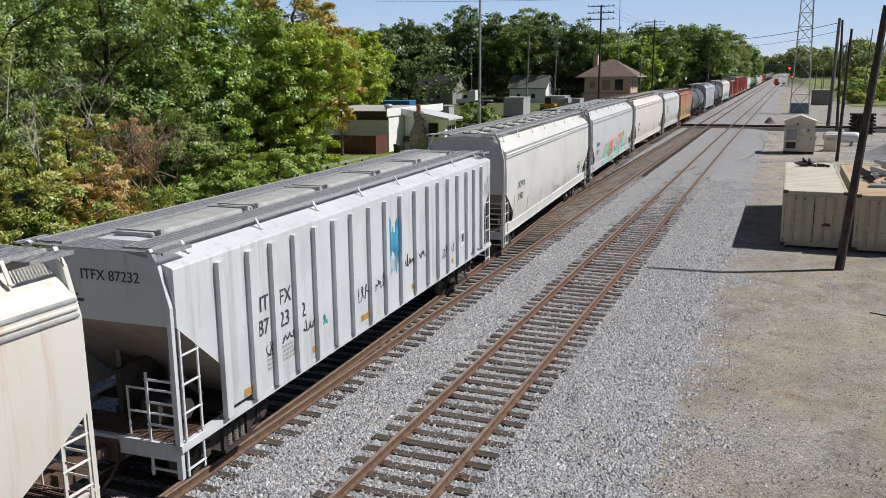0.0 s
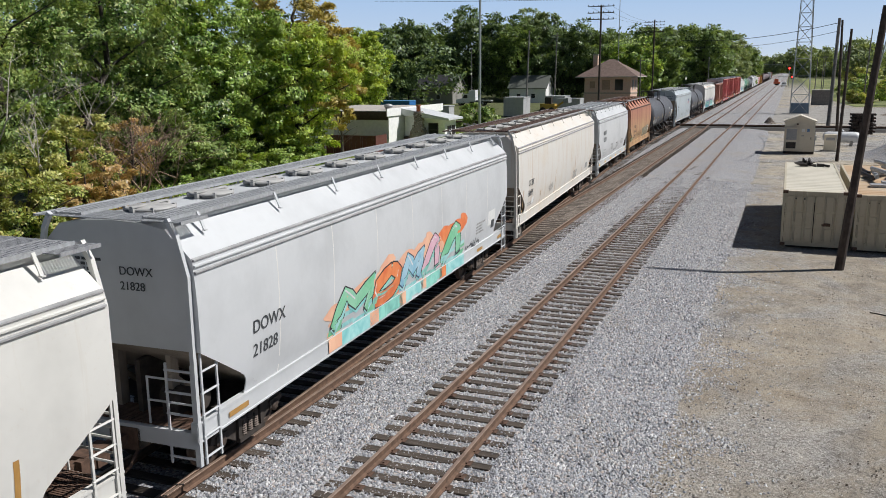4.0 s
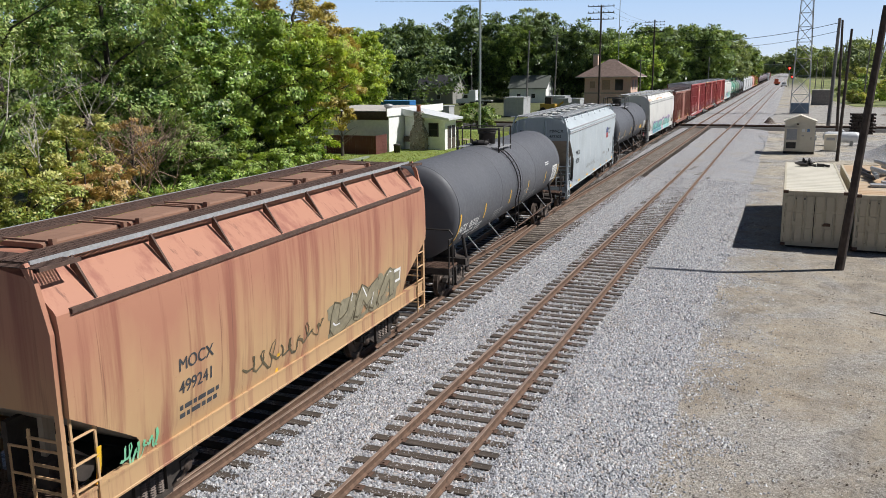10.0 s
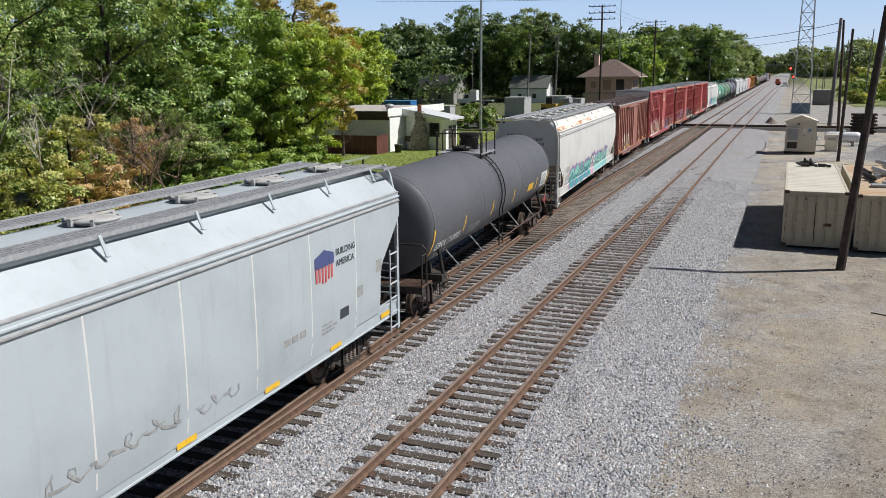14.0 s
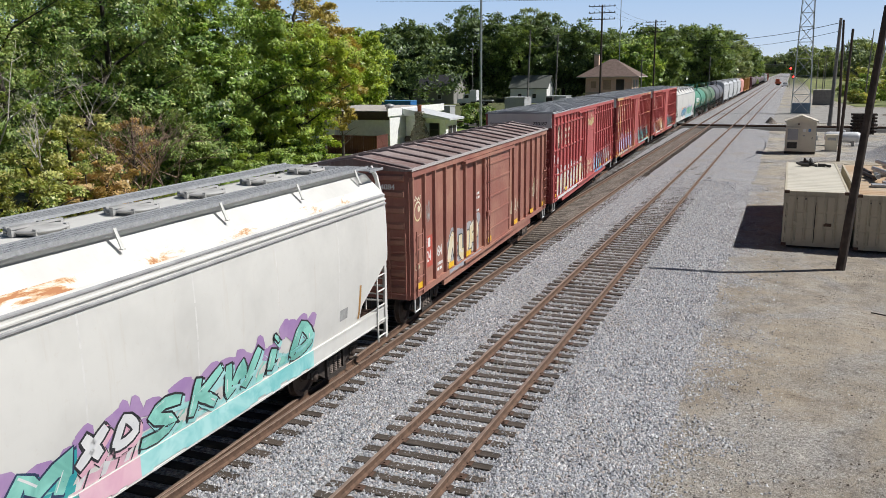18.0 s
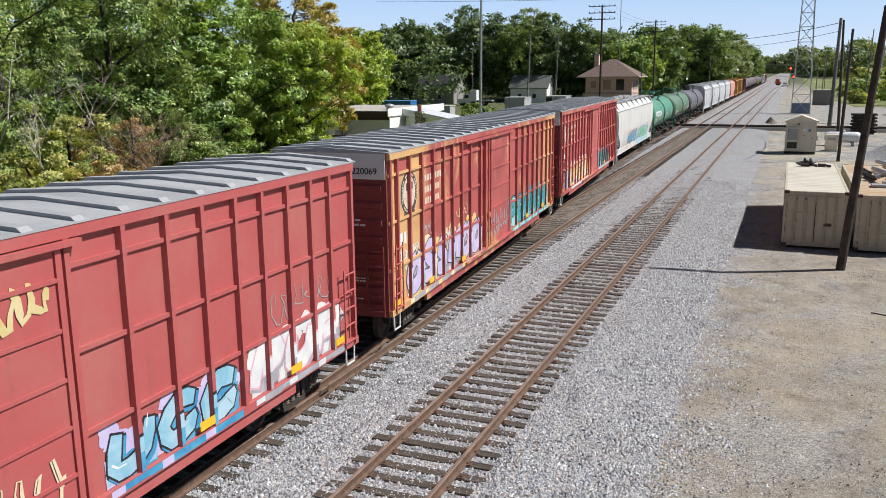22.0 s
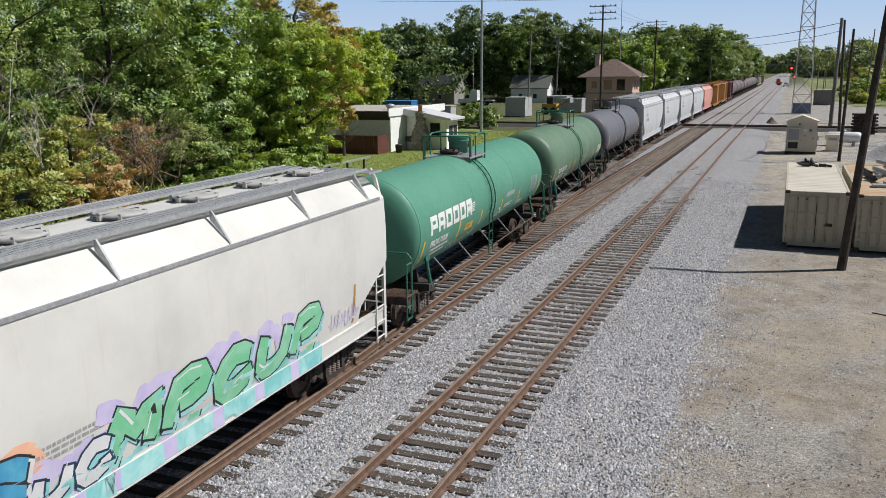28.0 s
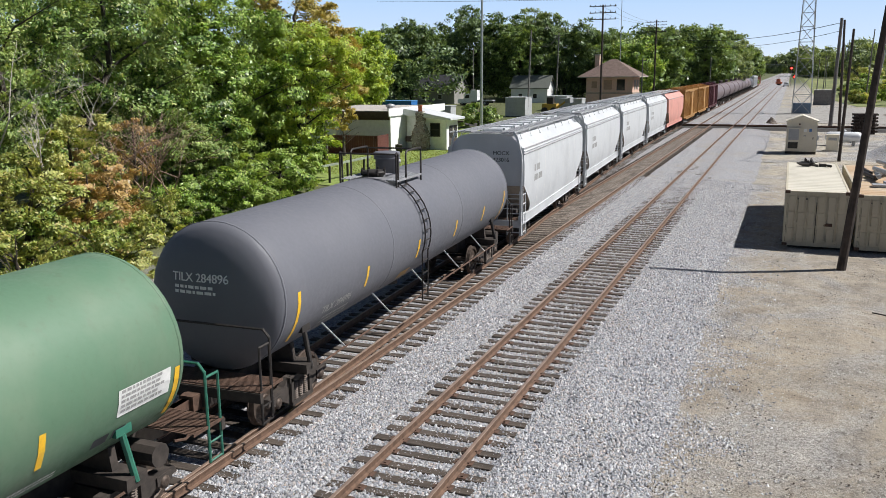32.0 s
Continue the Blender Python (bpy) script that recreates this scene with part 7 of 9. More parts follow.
def leaves_mesh(name, rnd, lobes, count, size, mat, clumps=None, fill=0.55):
    """A crown: many bent leaves gathered in clumps within ellipsoid lobes (x, y, z, rx, ry, rz)."""
    vol = np.array([r[3] * r[4] * r[5] for r in lobes]) ** (2 / 3)
    pick = rnd.choice(len(lobes), clumps or max(24, count // 125), p=vol / vol.sum())
    lob = np.array(lobes)[pick]
    d = rnd.normal(size=(len(pick), 3))
    d /= np.linalg.norm(d, axis=1)[:, None]
    rad = (fill + (1 - fill) * rnd.random(len(pick)) ** 0.7) * (0.86 + 0.28 * rnd.random(len(pick)))
    centres = lob[:, :3] + d * lob[:, 3:6] * rad[:, None]
    turn = d * 0.55 + np.array((0.25, 0.0, 0.45)) + rnd.normal(size=d.shape) * 0.45
    which = rnd.integers(0, len(centres), count)
    spread = 0.078 * lob[which, 3:6].mean(axis=1)[:, None] + size * 1.1
    pos = centres[which] + np.clip(rnd.normal(size=(count, 3)), -1.7, 1.7) * spread * np.array((1, 1, 0.6)) * 0.75
    pos[:, 2] = np.maximum(pos[:, 2], size * 0.6)
    nrm = turn[which] + rnd.normal(size=(count, 3)) * 0.42
    nrm /= np.linalg.norm(nrm, axis=1)[:, None]
    u = np.cross(nrm, rnd.normal(size=(count, 3)))
    u /= np.linalg.norm(u, axis=1)[:, None]
    w = np.cross(nrm, u)
    s = (size * (0.6 + 0.8 * rnd.random(count)))[:, None]
    tip, left, right, stem = pos + u * s, pos + w * s * 0.42 + nrm * s * 0.12, pos - w * s * 0.42 + nrm * s * 0.12, pos - u * s * 0.8
    verts = np.stack([stem, right, tip, left], axis=1).reshape(-1, 3)
    me = bpy.data.meshes.new(name)
    me.vertices.add(len(verts))
    me.vertices.foreach_set("co", verts.astype(np.float32).ravel())
    me.loops.add(count * 4)
    me.loops.foreach_set("vertex_index", np.arange(count * 4, dtype=np.int32))
    me.polygons.add(count)
    me.polygons.foreach_set("loop_start", np.arange(0, count * 4, 4, dtype=np.int32))
    me.update(calc_edges=True)
    me.materials.append(mat)
    return me


def trunk_mesh(rnd, height, girth, limbs, reach):
    bm = bmesh.new()
    pts = [Vector((0, 0, 0))]
    for k in range(1, 6):
        pts.append(Vector((rnd.normal() * 0.03 * height, rnd.normal() * 0.03 * height, height * k / 5)))
    for k in range(5):
        rod(bm, pts[k], pts[k + 1], girth * (1 - k * 0.17), 8, girth * (1 - (k + 1) * 0.17))
    for i in range(limbs):
        a = rnd.random() * 6.28
        z = height * (0.2 + 0.45 * rnd.random())
        base = Vector((0, 0, z))
        mid = base + Vector((math.cos(a), math.sin(a), 0.7)) * reach * 0.5
        tip = mid + Vector((math.cos(a + 0.4), math.sin(a + 0.4), 0.45)) * reach * 0.5
        rod(bm, base, mid, girth * 0.24, 6, girth * 0.14)
        rod(bm, mid, tip, girth * 0.14, 5, girth * 0.04)
    return finish("trunk", bm, M_BARK)


def tree(label, x, y, height, radius, mat, leaves, size, seed, low=0.1, name="tree", lobes=7, group="", clumps=None):
    rnd = np.random.default_rng(seed)
    t = thing(name, label, name, pose(x, y, GROUND_Z), group)
    share("trunk", trunk_mesh(rnd, height * 0.85, 0.02 * height + 0.05, 9, radius * 0.9), t)
    lo = height * low
    mid, rz = (lo + height) / 2, (height - lo) / 2
    shape = [(0, 0, mid, radius * 0.72, radius * 0.72, rz * 0.78)]
    for k in range(lobes):
        a = 2.4 * k + rnd.random()
        f = -0.85 + 1.75 * (k + 0.5 * rnd.random()) / lobes
        c = math.sqrt(max(0.05, 1 - f * f))
        r = radius * (0.30 + 0.20 * rnd.random())
        shape.append((math.cos(a) * c * radius * 0.66, math.sin(a) * c * radius * 0.66, max(mid + f * rz * 0.74, lo + r * 0.5), r, r, r * 0.85))
    share("crown", leaves_mesh("crown", rnd, shape, leaves, size, mat, clumps), t)
    return t


def twigs(label, x, y, z, seed, reach, n, mat, name="dead_shrub"):
    """A spray of bare, forking branches."""
    rnd = random.Random(seed)
    bm = bmesh.new()

    def grow(p, d, length, r, depth):
        q = p + d * length
        rod(bm, p, q, r, 5, r * 0.6)
        if depth:
            for k in range(rnd.choice((2, 2, 3))):
                e = (d + Vector((rnd.uniform(-1, 1), rnd.uniform(-1, 1), rnd.uniform(-0.6, 0.8))) * 0.75).normalized()
                grow(q, e, length * rnd.uniform(0.55, 0.85), r * 0.6, depth - 1)
    for k in range(n):
        grow(Vector((rnd.uniform(-1, 1), rnd.uniform(-1, 1), 0)), Vector((rnd.uniform(-0.7, 0.9), rnd.uniform(-0.8, 0.4), 0.9)).normalized(), reach, 0.042, 4)
    solo(name, bm, mat, label, "branches", pose(x, y, z))


# the thicket beside the train
tree("broad leafy green tree, dense to the ground", -35.0, 46.5, 15.0, 5.9, L_GREEN, 70000, 0.138, 11, 0.0, lobes=16)
tree("yellow-green leafy tree beside a lawn", -31.6, 50.2, 12.5, 4.2, L_BRIGHT, 38000, 0.13, 12, 0.0, lobes=13)
tree("tall tree turning yellow in autumn", -34.6, 59.0, 14.6, 3.6, L_AUTUMN, 20000, 0.15, 13, 0.1, lobes=12)
tree("tall tree turning orange in autumn", -39.4, 63.0, 17.6, 4.4, L_AUTUMN, 14000, 0.17, 18, 0.25, lobes=12)
tree("dense green undergrowth below tall trees", -34.2, 51.5, 4.2, 3.2, L_SHADE, 12000, 0.13, 19, 0.0, "bush", 10)
tree("dense green undergrowth below tall trees", -36.5, 43.5, 4.6, 3.4, L_SHADE, 12000, 0.13, 20, 0.0, "bush", 10)
tree("tall dark green leafy tree", -34.5, 36.0, 15.0, 6.2, L_SHADE, 54000, 0.128, 14, 0.02, lobes=14)
tree("tall green leafy tree in a thicket", -40.5, 40.5, 17.0, 7.0, L_SHADE, 42000, 0.14, 15, 0.02, lobes=14)
tree("dark leafy tree with a few yellow leaves", -33.5, 28.0, 14.0, 5.4, L_SHADE, 44000, 0.115, 16, 0.04, lobes=12)
tree("tall tree behind a thicket", -46.0, 50.0, 18.0, 7.4, L_DARK, 20000, 0.21, 17, 0.02, lobes=12)
tree("brown and orange bush of drying leaves", -26.8, 27.6, 4.6, 2.0, L_BROWN, 7000, 0.085, 21, 0.1, "bush", 9)
tree("olive green bush with some dry twigs", -25.4, 22.2, 5.2, 2.6, L_OLIVE, 18000, 0.09, 22, 0.0, "bush", 11)
tree("drying yellow-brown bush beside the track", -25.2, 24.6, 4.2, 1.9, L_BROWN, 8000, 0.085, 23, 0.0, "bush", 9)
tree("low green bush beside the track", -26.0, 36.0, 2.8, 2.4, L_GREEN, 13000, 0.10, 24, 0.0, "bush", 9)
tree("low green bush beside the track", -28.0, 42.5, 3.0, 2.7, L_GREEN, 13000, 0.11, 25, 0.0, "bush", 9)
tree("low bush with pale green leaves", -21.6, 22.0, 2.4, 2.2, L_OLIVE, 12000, 0.085, 26, 0.0, "bush", 9)
tree("low green weeds beside the track", -20.8, 30.0, 1.7, 2.1, L_GREEN, 9000, 0.085, 27, 0.0, "bush", 8)
tree("low green bush under tall trees", -30.6, 49.0, 3.0, 2.1, L_GREEN, 11000, 0.11, 28, 0.0, "bush", 8)
tree("straggling bush of dry leaves and stalks", -29.0, 31.6, 5.8, 1.9, L_BROWN, 3200, 0.085, 29, 0.35, "bush", 7)
tree("dense green bush below tall trees", -30.5, 38.0, 5.4, 3.0, L_SHADE, 17000, 0.12, 30, 0.0, "bush", 10)
tree("pale olive bush among dry twigs", -27.8, 26.4, 6.2, 2.2, L_OLIVE, 11000, 0.09, 31, 0.1, "bush", 9)
M_TWIG = plain("brown_twigs", (0.34, 0.24, 0.18), 0.9, 0, 0.3, 8)
twigs("bare grey branches of a dead tree", -29.6, 24.8, 3.6, 3, 2.0, 3, M_DEADWOOD)
twigs("bare brown branches over a dry bush", -27.2, 29.0, 1.6, 5, 1.5, 8, M_TWIG)
twigs("bare reddish twigs hanging over a bush", -27.6, 30.8, 1.2, 6, 1.6, 9, M_TWIG)
twigs("leafless twigs above a bush", -29.5, 28.5, 3.0, 8, 1.7, 5, M_DEADWOOD)
twigs("pale bare branches in front of a tree", -25.2, 23.4, 2.2, 9, 1.4, 2, M_DEADWOOD)

# low vines along the foot of the thicket
for k, (x, y, h, r) in enumerate(((-25.6, 23.6, 2.2, 3.0), (-27.0, 28.6, 1.9, 2.9), (-28.4, 33.2, 2.0, 2.8), (-30.0, 39.0, 1.8, 2.8), (-29.8, 44.6, 2.2, 2.4), (-23.4, 19.6, 2.6, 2.6))):
    tree("low tangle of green vines under tall trees", x, y, h, r, (L_GREEN, L_OLIVE, L_GREEN, L_SHADE, L_GREEN, L_OLIVE)[k], 9000, 0.085, 200 + k, 0.0, "bush", 9)

# trees behind the houses and along the line
BAND = ((-52.3, 100, 14.4, 3.6, L_BRIGHT, 0.18, 15000), (-57.5, 103, 12.6, 3.4, L_GREEN, 0.18, 9000), (-62, 118, 13.5, 4.2, L_GREEN, 0.2, 9000), (-94.0, 207, 22.4, 6.6, L_DARK, 0.30, 12000), (-96.0, 206, 16.0, 4.6, L_DARK, 0.28, 7000),
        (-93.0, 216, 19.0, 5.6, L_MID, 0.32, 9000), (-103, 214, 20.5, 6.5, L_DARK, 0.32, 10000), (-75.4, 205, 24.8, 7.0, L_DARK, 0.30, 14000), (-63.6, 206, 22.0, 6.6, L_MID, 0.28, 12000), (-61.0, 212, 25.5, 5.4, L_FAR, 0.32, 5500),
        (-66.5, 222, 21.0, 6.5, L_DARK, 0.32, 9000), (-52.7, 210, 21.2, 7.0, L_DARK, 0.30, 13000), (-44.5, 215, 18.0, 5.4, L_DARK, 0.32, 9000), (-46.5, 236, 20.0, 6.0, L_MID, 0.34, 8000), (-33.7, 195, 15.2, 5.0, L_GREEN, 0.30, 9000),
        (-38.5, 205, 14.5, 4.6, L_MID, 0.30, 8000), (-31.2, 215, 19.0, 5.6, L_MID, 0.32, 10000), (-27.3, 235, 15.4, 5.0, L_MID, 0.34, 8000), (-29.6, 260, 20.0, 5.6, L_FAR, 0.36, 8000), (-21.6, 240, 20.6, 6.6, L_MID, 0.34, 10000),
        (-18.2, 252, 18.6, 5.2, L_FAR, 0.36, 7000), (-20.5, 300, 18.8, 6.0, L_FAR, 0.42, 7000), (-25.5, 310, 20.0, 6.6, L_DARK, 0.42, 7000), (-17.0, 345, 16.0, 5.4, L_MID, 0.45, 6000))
for k, (x, y, h, r, m, size, n) in enumerate(BAND):
    tree("leafy tree behind the white house" if y < 130 else "tall leafy tree behind parked trucks" if x < -42 else "leafy tree along the railway line", x, y, h - GROUND_Z, r * (1.12 if y < 130 else 1.38), m, int(n * 1.7), size * 1.3, 40 + k, 0.0, lobes=20, clumps=n // 26)
rnd = random.Random(5)
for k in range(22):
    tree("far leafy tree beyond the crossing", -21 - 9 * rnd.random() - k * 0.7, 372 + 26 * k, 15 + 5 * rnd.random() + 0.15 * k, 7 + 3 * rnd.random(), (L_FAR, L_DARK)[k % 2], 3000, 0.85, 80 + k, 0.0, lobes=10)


def far_wood(label, x0, x1, y0, y1, n, h, seed, mat, size, each=1300):
    r = np.random.default_rng(seed)
    shape = []
    for i in range(n):
        hh = h * (0.7 + 0.5 * r.random())
        x, y = x0 + (x1 - x0) * (i + r.random()) / n, y0 + (y1 - y0) * r.random()
        shape.append((x, y, hh * 0.45, hh * 0.5, hh * 0.5, hh * 0.55))
    me = leaves_mesh("wood", r, shape, n * each, size, mat, n * each // 22)
    solo("wood", me, None, label, "woods", pose(0, 0, GROUND_Z), kind="stuff")


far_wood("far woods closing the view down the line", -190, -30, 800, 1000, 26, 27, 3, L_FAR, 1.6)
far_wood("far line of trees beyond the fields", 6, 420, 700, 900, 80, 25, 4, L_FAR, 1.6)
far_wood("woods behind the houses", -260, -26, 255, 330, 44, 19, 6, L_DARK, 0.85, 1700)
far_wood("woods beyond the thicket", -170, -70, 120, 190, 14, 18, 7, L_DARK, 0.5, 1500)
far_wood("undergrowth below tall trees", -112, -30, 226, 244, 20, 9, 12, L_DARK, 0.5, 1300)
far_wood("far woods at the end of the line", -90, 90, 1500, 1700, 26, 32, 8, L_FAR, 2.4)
for k, (x, y, h, r) in enumerate(((22, 190, 4.0, 5.0), (33, 205, 6.5, 5.0), (27, 235, 5.0, 6.0), (42, 250, 8.0, 6.0), (22, 290, 5.0, 6.0), (36, 330, 12.0, 6.0), (28, 390, 9.0, 7.0), (52, 300, 9, 7), (15, 250, 3.0, 4.0), (14, 200, 2.4, 3.0), (19, 215, 3.2, 3.6), (30, 185, 3.0, 4.0), (40, 200, 4.2, 4.5), (48, 225, 5.0, 5.0), (18, 262, 3.6, 4.2), (25, 270, 4.4, 4.6), (33, 285, 6.0, 5.0), (60, 255, 7.0, 6.0), (20, 330, 5.0, 5.0), (45, 360, 10.0, 7.0), (62, 380, 12.0, 8.0), (27, 430, 10.0, 7.0))):
    tree("overgrown green bush beyond the yard", x, y, h, r, (L_OLIVE, L_GREEN, L_SHADE)[k % 3], 3000, 0.36, 320 + k, 0.0, "bush", 8)

# ---- the white house and its garden ----
M_STUCCO = plain("white_stucco", (0.86, 0.86, 0.85), 0.85, 0, 0.08, 3, 0.3)
M_FASCIA = plain("brown_fascia", (0.07, 0.045, 0.04), 0.7, 0, 0.3, 5)
M_FELT = plain("roof_felt", (0.42, 0.39, 0.35), 0.95, 0, 0.2, 2, 0.4)
M_SHED = plain("pale_roof_sheet", (0.60, 0.62, 0.63), 0.6, 0, 0.12, 2, 0.2)
M_GLASS = plain("dark_window_glass", (0.02, 0.022, 0.025), 0.08, 0, 0.2, 2, 0.0)
M_FENCEWOOD = plain("red_brown_boards", (0.13, 0.045, 0.035), 0.8, 0, 0.35, 4, 0.4)
M_BRICKRED = plain("chimney_brick", (0.40, 0.13, 0.07), 0.85, 0, 0.3, 10)


def box_part(parent, name, mat, x0, x1, y0, y1, z0, z1, label=""):
    bm = bmesh.new()
    quad_box(bm, x0, x1, y0, y1, z0, z1)
    return part(name, bm, mat, parent, label)


bm = bmesh.new()
lawn = [(-46, 54), (-27.5, 48), (-24.5, 66), (-26.5, 96), (-46, 108), (-60, 90)]
vs = [bm.verts.new((x, y, GROUND_Z + 0.05)) for x, y in lawn]
bm.faces.new(vs)
solo("lawn", bm, M_GRASS, "mown green lawn before the white house", "lawn", kind="structure")
rnd = np.random.default_rng(9)
gx = rnd.uniform(-44, -25.5, 42000)
gy = rnd.uniform(54, 100, 42000)
h = rnd.uniform(0.03, 0.09, 42000)
an = rnd.uniform(0, 6.28, 42000)
w = 0.05
verts = np.stack([np.stack([gx - w * np.cos(an), gy - w * np.sin(an), np.full(42000, GROUND_Z + 0.04)], 1), np.stack([gx + w * np.cos(an), gy + w * np.sin(an), np.full(42000, GROUND_Z + 0.04)], 1),
                  np.stack([gx + 0.05 * np.sin(an * 3), gy + 0.05 * np.cos(an * 5), GROUND_Z + 0.04 + h], 1)], 1).reshape(-1, 3)
me = bpy.data.meshes.new("grass")
me.vertices.add(len(verts))
me.vertices.foreach_set("co", verts.astype(np.float32).ravel())
me.loops.add(len(verts))
me.loops.foreach_set("vertex_index", np.arange(len(verts), dtype=np.int32))
me.polygons.add(42000)
me.polygons.foreach_set("loop_start", np.arange(0, len(verts), 3, dtype=np.int32))
me.update(calc_edges=True)
solo("grass", me, None, "short mown grass blades on a lawn", "grass", kind="stuff")
me.materials.append(leaf_material("grass_blades", (0.15, 0.20, 0.045), (0.21, 0.27, 0.06), (0.28, 0.33, 0.08), (0.36, 0.33, 0.14)))

house = thing("house", "low white stucco house with a flat roof and stone chimney", "house", pose(0, 0, 0))
bm = bmesh.new()
slab(bm, [(-44.0, 71.0), (-34.4, 71.0), (-34.4, 84.0), (-44.0, 84.0)], 2, GROUND_Z, 3.1)
part("wall", bm, M_STUCCO, house, "white stucco wall")
bm = bmesh.new()
slab(bm, [(-44.3, 70.4, ), (-34.3, 70.4), (-34.3, 84.2), (-44.3, 84.2)], 2, 3.32, 3.42)
part("roof", bm, M_FELT, house, "flat felt roof")
box_part(house, "fascia", M_FASCIA, -44.3, -34.32, 70.36, 70.46, 2.92, 3.36)
box_part(house, "soffit_beam", M_FASCIA, -44.0, -34.45, 70.95, 70.99, 2.55, 2.9)
box_part(house, "parapet", M_STUCCO, -34.42, -34.28, 70.45, 84.2, 2.9, 3.62)
bm = bmesh.new()
slab(bm, [(-34.4, 2.9), (-34.4, 3.55), (-29.4, 2.62), (-29.4, 2.44)], 1, 73.6, 77.4)
part("shed_roof", bm, M_SHED, house, "sloping pale sheet roof")
bm = bmesh.new()
slab(bm, [(-34.27, GROUND_Z), (-34.27, 3.0), (-30.1, 2.5), (-30.1, GROUND_Z)], 1, 74.3, 77.2)
part("annex_wall", bm, M_STUCCO, house)
win = box_part(house, "window", plain("window_frame", (0.05, 0.04, 0.04), 0.6), -31.75, -30.75, 74.22, 74.3, 0.85, 2.15)
box_part(win, "pane", M_GLASS, -31.65, -30.85, 74.2, 74.225, 0.95, 1.47)
box_part(win, "pane", M_GLASS, -31.65, -30.85, 74.2, 74.225, 1.53, 2.05)
for y in (75.0, 76.1):
    dw = box_part(house, "door", plain("dark_door", (0.09, 0.07, 0.06), 0.6), -30.12, -30.04, y, y + 0.8, GROUND_Z + 0.1, 1.85)
    box_part(dw, "pane", M_GLASS, -30.05, -30.02, y + 0.12, y + 0.68, 0.7, 1.7)
box_part(house, "bench_shelf", M_FASCIA, -34.2, -32.9, 73.9, 74.28, 0.35, 0.85)
# stone chimney: rubble in mortar
chim = thing("stone_chimney", "rubble stone chimney with a red clay pot", "chimney", pose(-32.6, 73.85, GROUND_Z))
rnd = random.Random(4)
bm = bmesh.new()
for a, b, z0, z1 in ((0.78, 0.78, 0, 1.6), (0.78, 0.42, 1.6, 2.4), (0.42, 0.36, 2.4, 3.7)):
    lo = [bm.verts.new((sx * a, sy * a * 0.55, z0)) for sx, sy in ((-1, -1), (1, -1), (1, 1), (-1, 1))]
    hi = [bm.verts.new((sx * b, sy * min(b, 0.5) * 0.75, z1)) for sx, sy in ((-1, -1), (1, -1), (1, 1), (-1, 1))]
    for i in range(4):
        bm.faces.new((lo[i], lo[(i + 1) % 4], hi[(i + 1) % 4], hi[i]))
    bm.faces.new(hi)
part("mortar_core", bm, plain("mortar", (0.26, 0.24, 0.21), 0.95), chim)


def rubble_material():
    m, n, l, b = material("rubble_stone", 0.9)
    oi = n.new("ShaderNodeObjectInfo")
    l.new(ramp(n, l, oi.outputs["Random"], [(0.0, (0.10, 0.08, 0.065)), (0.4, (0.24, 0.19, 0.15)), (0.7, (0.36, 0.31, 0.26)), (1.0, (0.55, 0.52, 0.47))]), b.inputs["Base Color"])
    return m


M_RUBBLE = rubble_material()
cob = bmesh.new()
bmesh.ops.create_icosphere(cob, subdivisions=1, radius=1.0)
ME_COBBLE = finish("stone", cob, M_RUBBLE)
for k in range(230):
    z = rnd.uniform(0.05, 3.6)
    half = float(np.interp(z, (0, 1.6, 2.4, 3.7), (0.78, 0.78, 0.42, 0.36)))
    dep = half * 0.55 if z < 1.6 else min(half, 0.5) * 0.75
    if rnd.random() < 0.7:
        p = (rnd.uniform(-half, half), -dep, z)
    else:
        p = (half, rnd.uniform(-dep, dep), z)
    ob = share("stone", ME_COBBLE, chim)
    ob.location, ob.scale = p, (rnd.uniform(0.07, 0.12), 0.07, rnd.uniform(0.05, 0.1))
    ob.rotation_euler = (rnd.uniform(-0.3, 0.3), rnd.uniform(-0.5, 0.5), rnd.uniform(-0.4, 0.4))
bm = bmesh.new()
lathe(bm, [(0.20, 3.7), (0.20, 4.2), (0.23, 4.22), (0.23, 4.3), (0.1, 4.3)], (0, 0, 0), "Z", 10)
part("chimney_pot", bm, M_BRICKRED, chim, "red clay pot")
flue = thing("flue", "white rendered flue with a terracotta top", "flue", pose(-40.0, 70.2, GROUND_Z))
box_part(flue, "stack", M_STUCCO, -0.32, 0.32, -0.2, 0.2, 0.0, 3.9)
box_part(flue, "cap", M_BRICKRED, -0.14, 0.14, -0.14, 0.14, 3.9, 4.6)
vent = thing("roof_vent", "grey metal turbine vent on the flat roof", "vent", pose(-35.6, 73.5, 3.42))
bm = bmesh.new()
lathe(bm, [(0.3, 0.0), (0.3, 0.2), (0.45, 0.24), (0.42, 0.45), (0.1, 0.55)], (0, 0, 0), "Z", 12)
part("cowl", bm, M_GALVLIGHT, vent)
fence = thing("board_fence", "red-brown upright board fence beside the house", "fence", pose(0, 0, GROUND_Z))
bm = bmesh.new()
quad_box(bm, -0.085, 0.085, -0.02, 0.02, 0, 1.75)
ME_BOARD = finish("board", bm, M_FENCEWOOD)
for k in range(27):
    share("board", ME_BOARD, fence, pose(-39.5 + 0.19 * k, 68.3 + 0.01 * (k % 3), 0.0))
for k in range(12):
    share("board", ME_BOARD, fence, pose(-34.45, 68.4 + 0.19 * k, 0.0, 0, 0, 90))
box_part(fence, "rail", M_FENCEWOOD, -39.5, -34.5, 68.33, 68.38, 0.4, 0.5)
box_part(fence, "rail", M_FENCEWOOD, -39.5, -34.5, 68.33, 68.38, 1.3, 1.4)
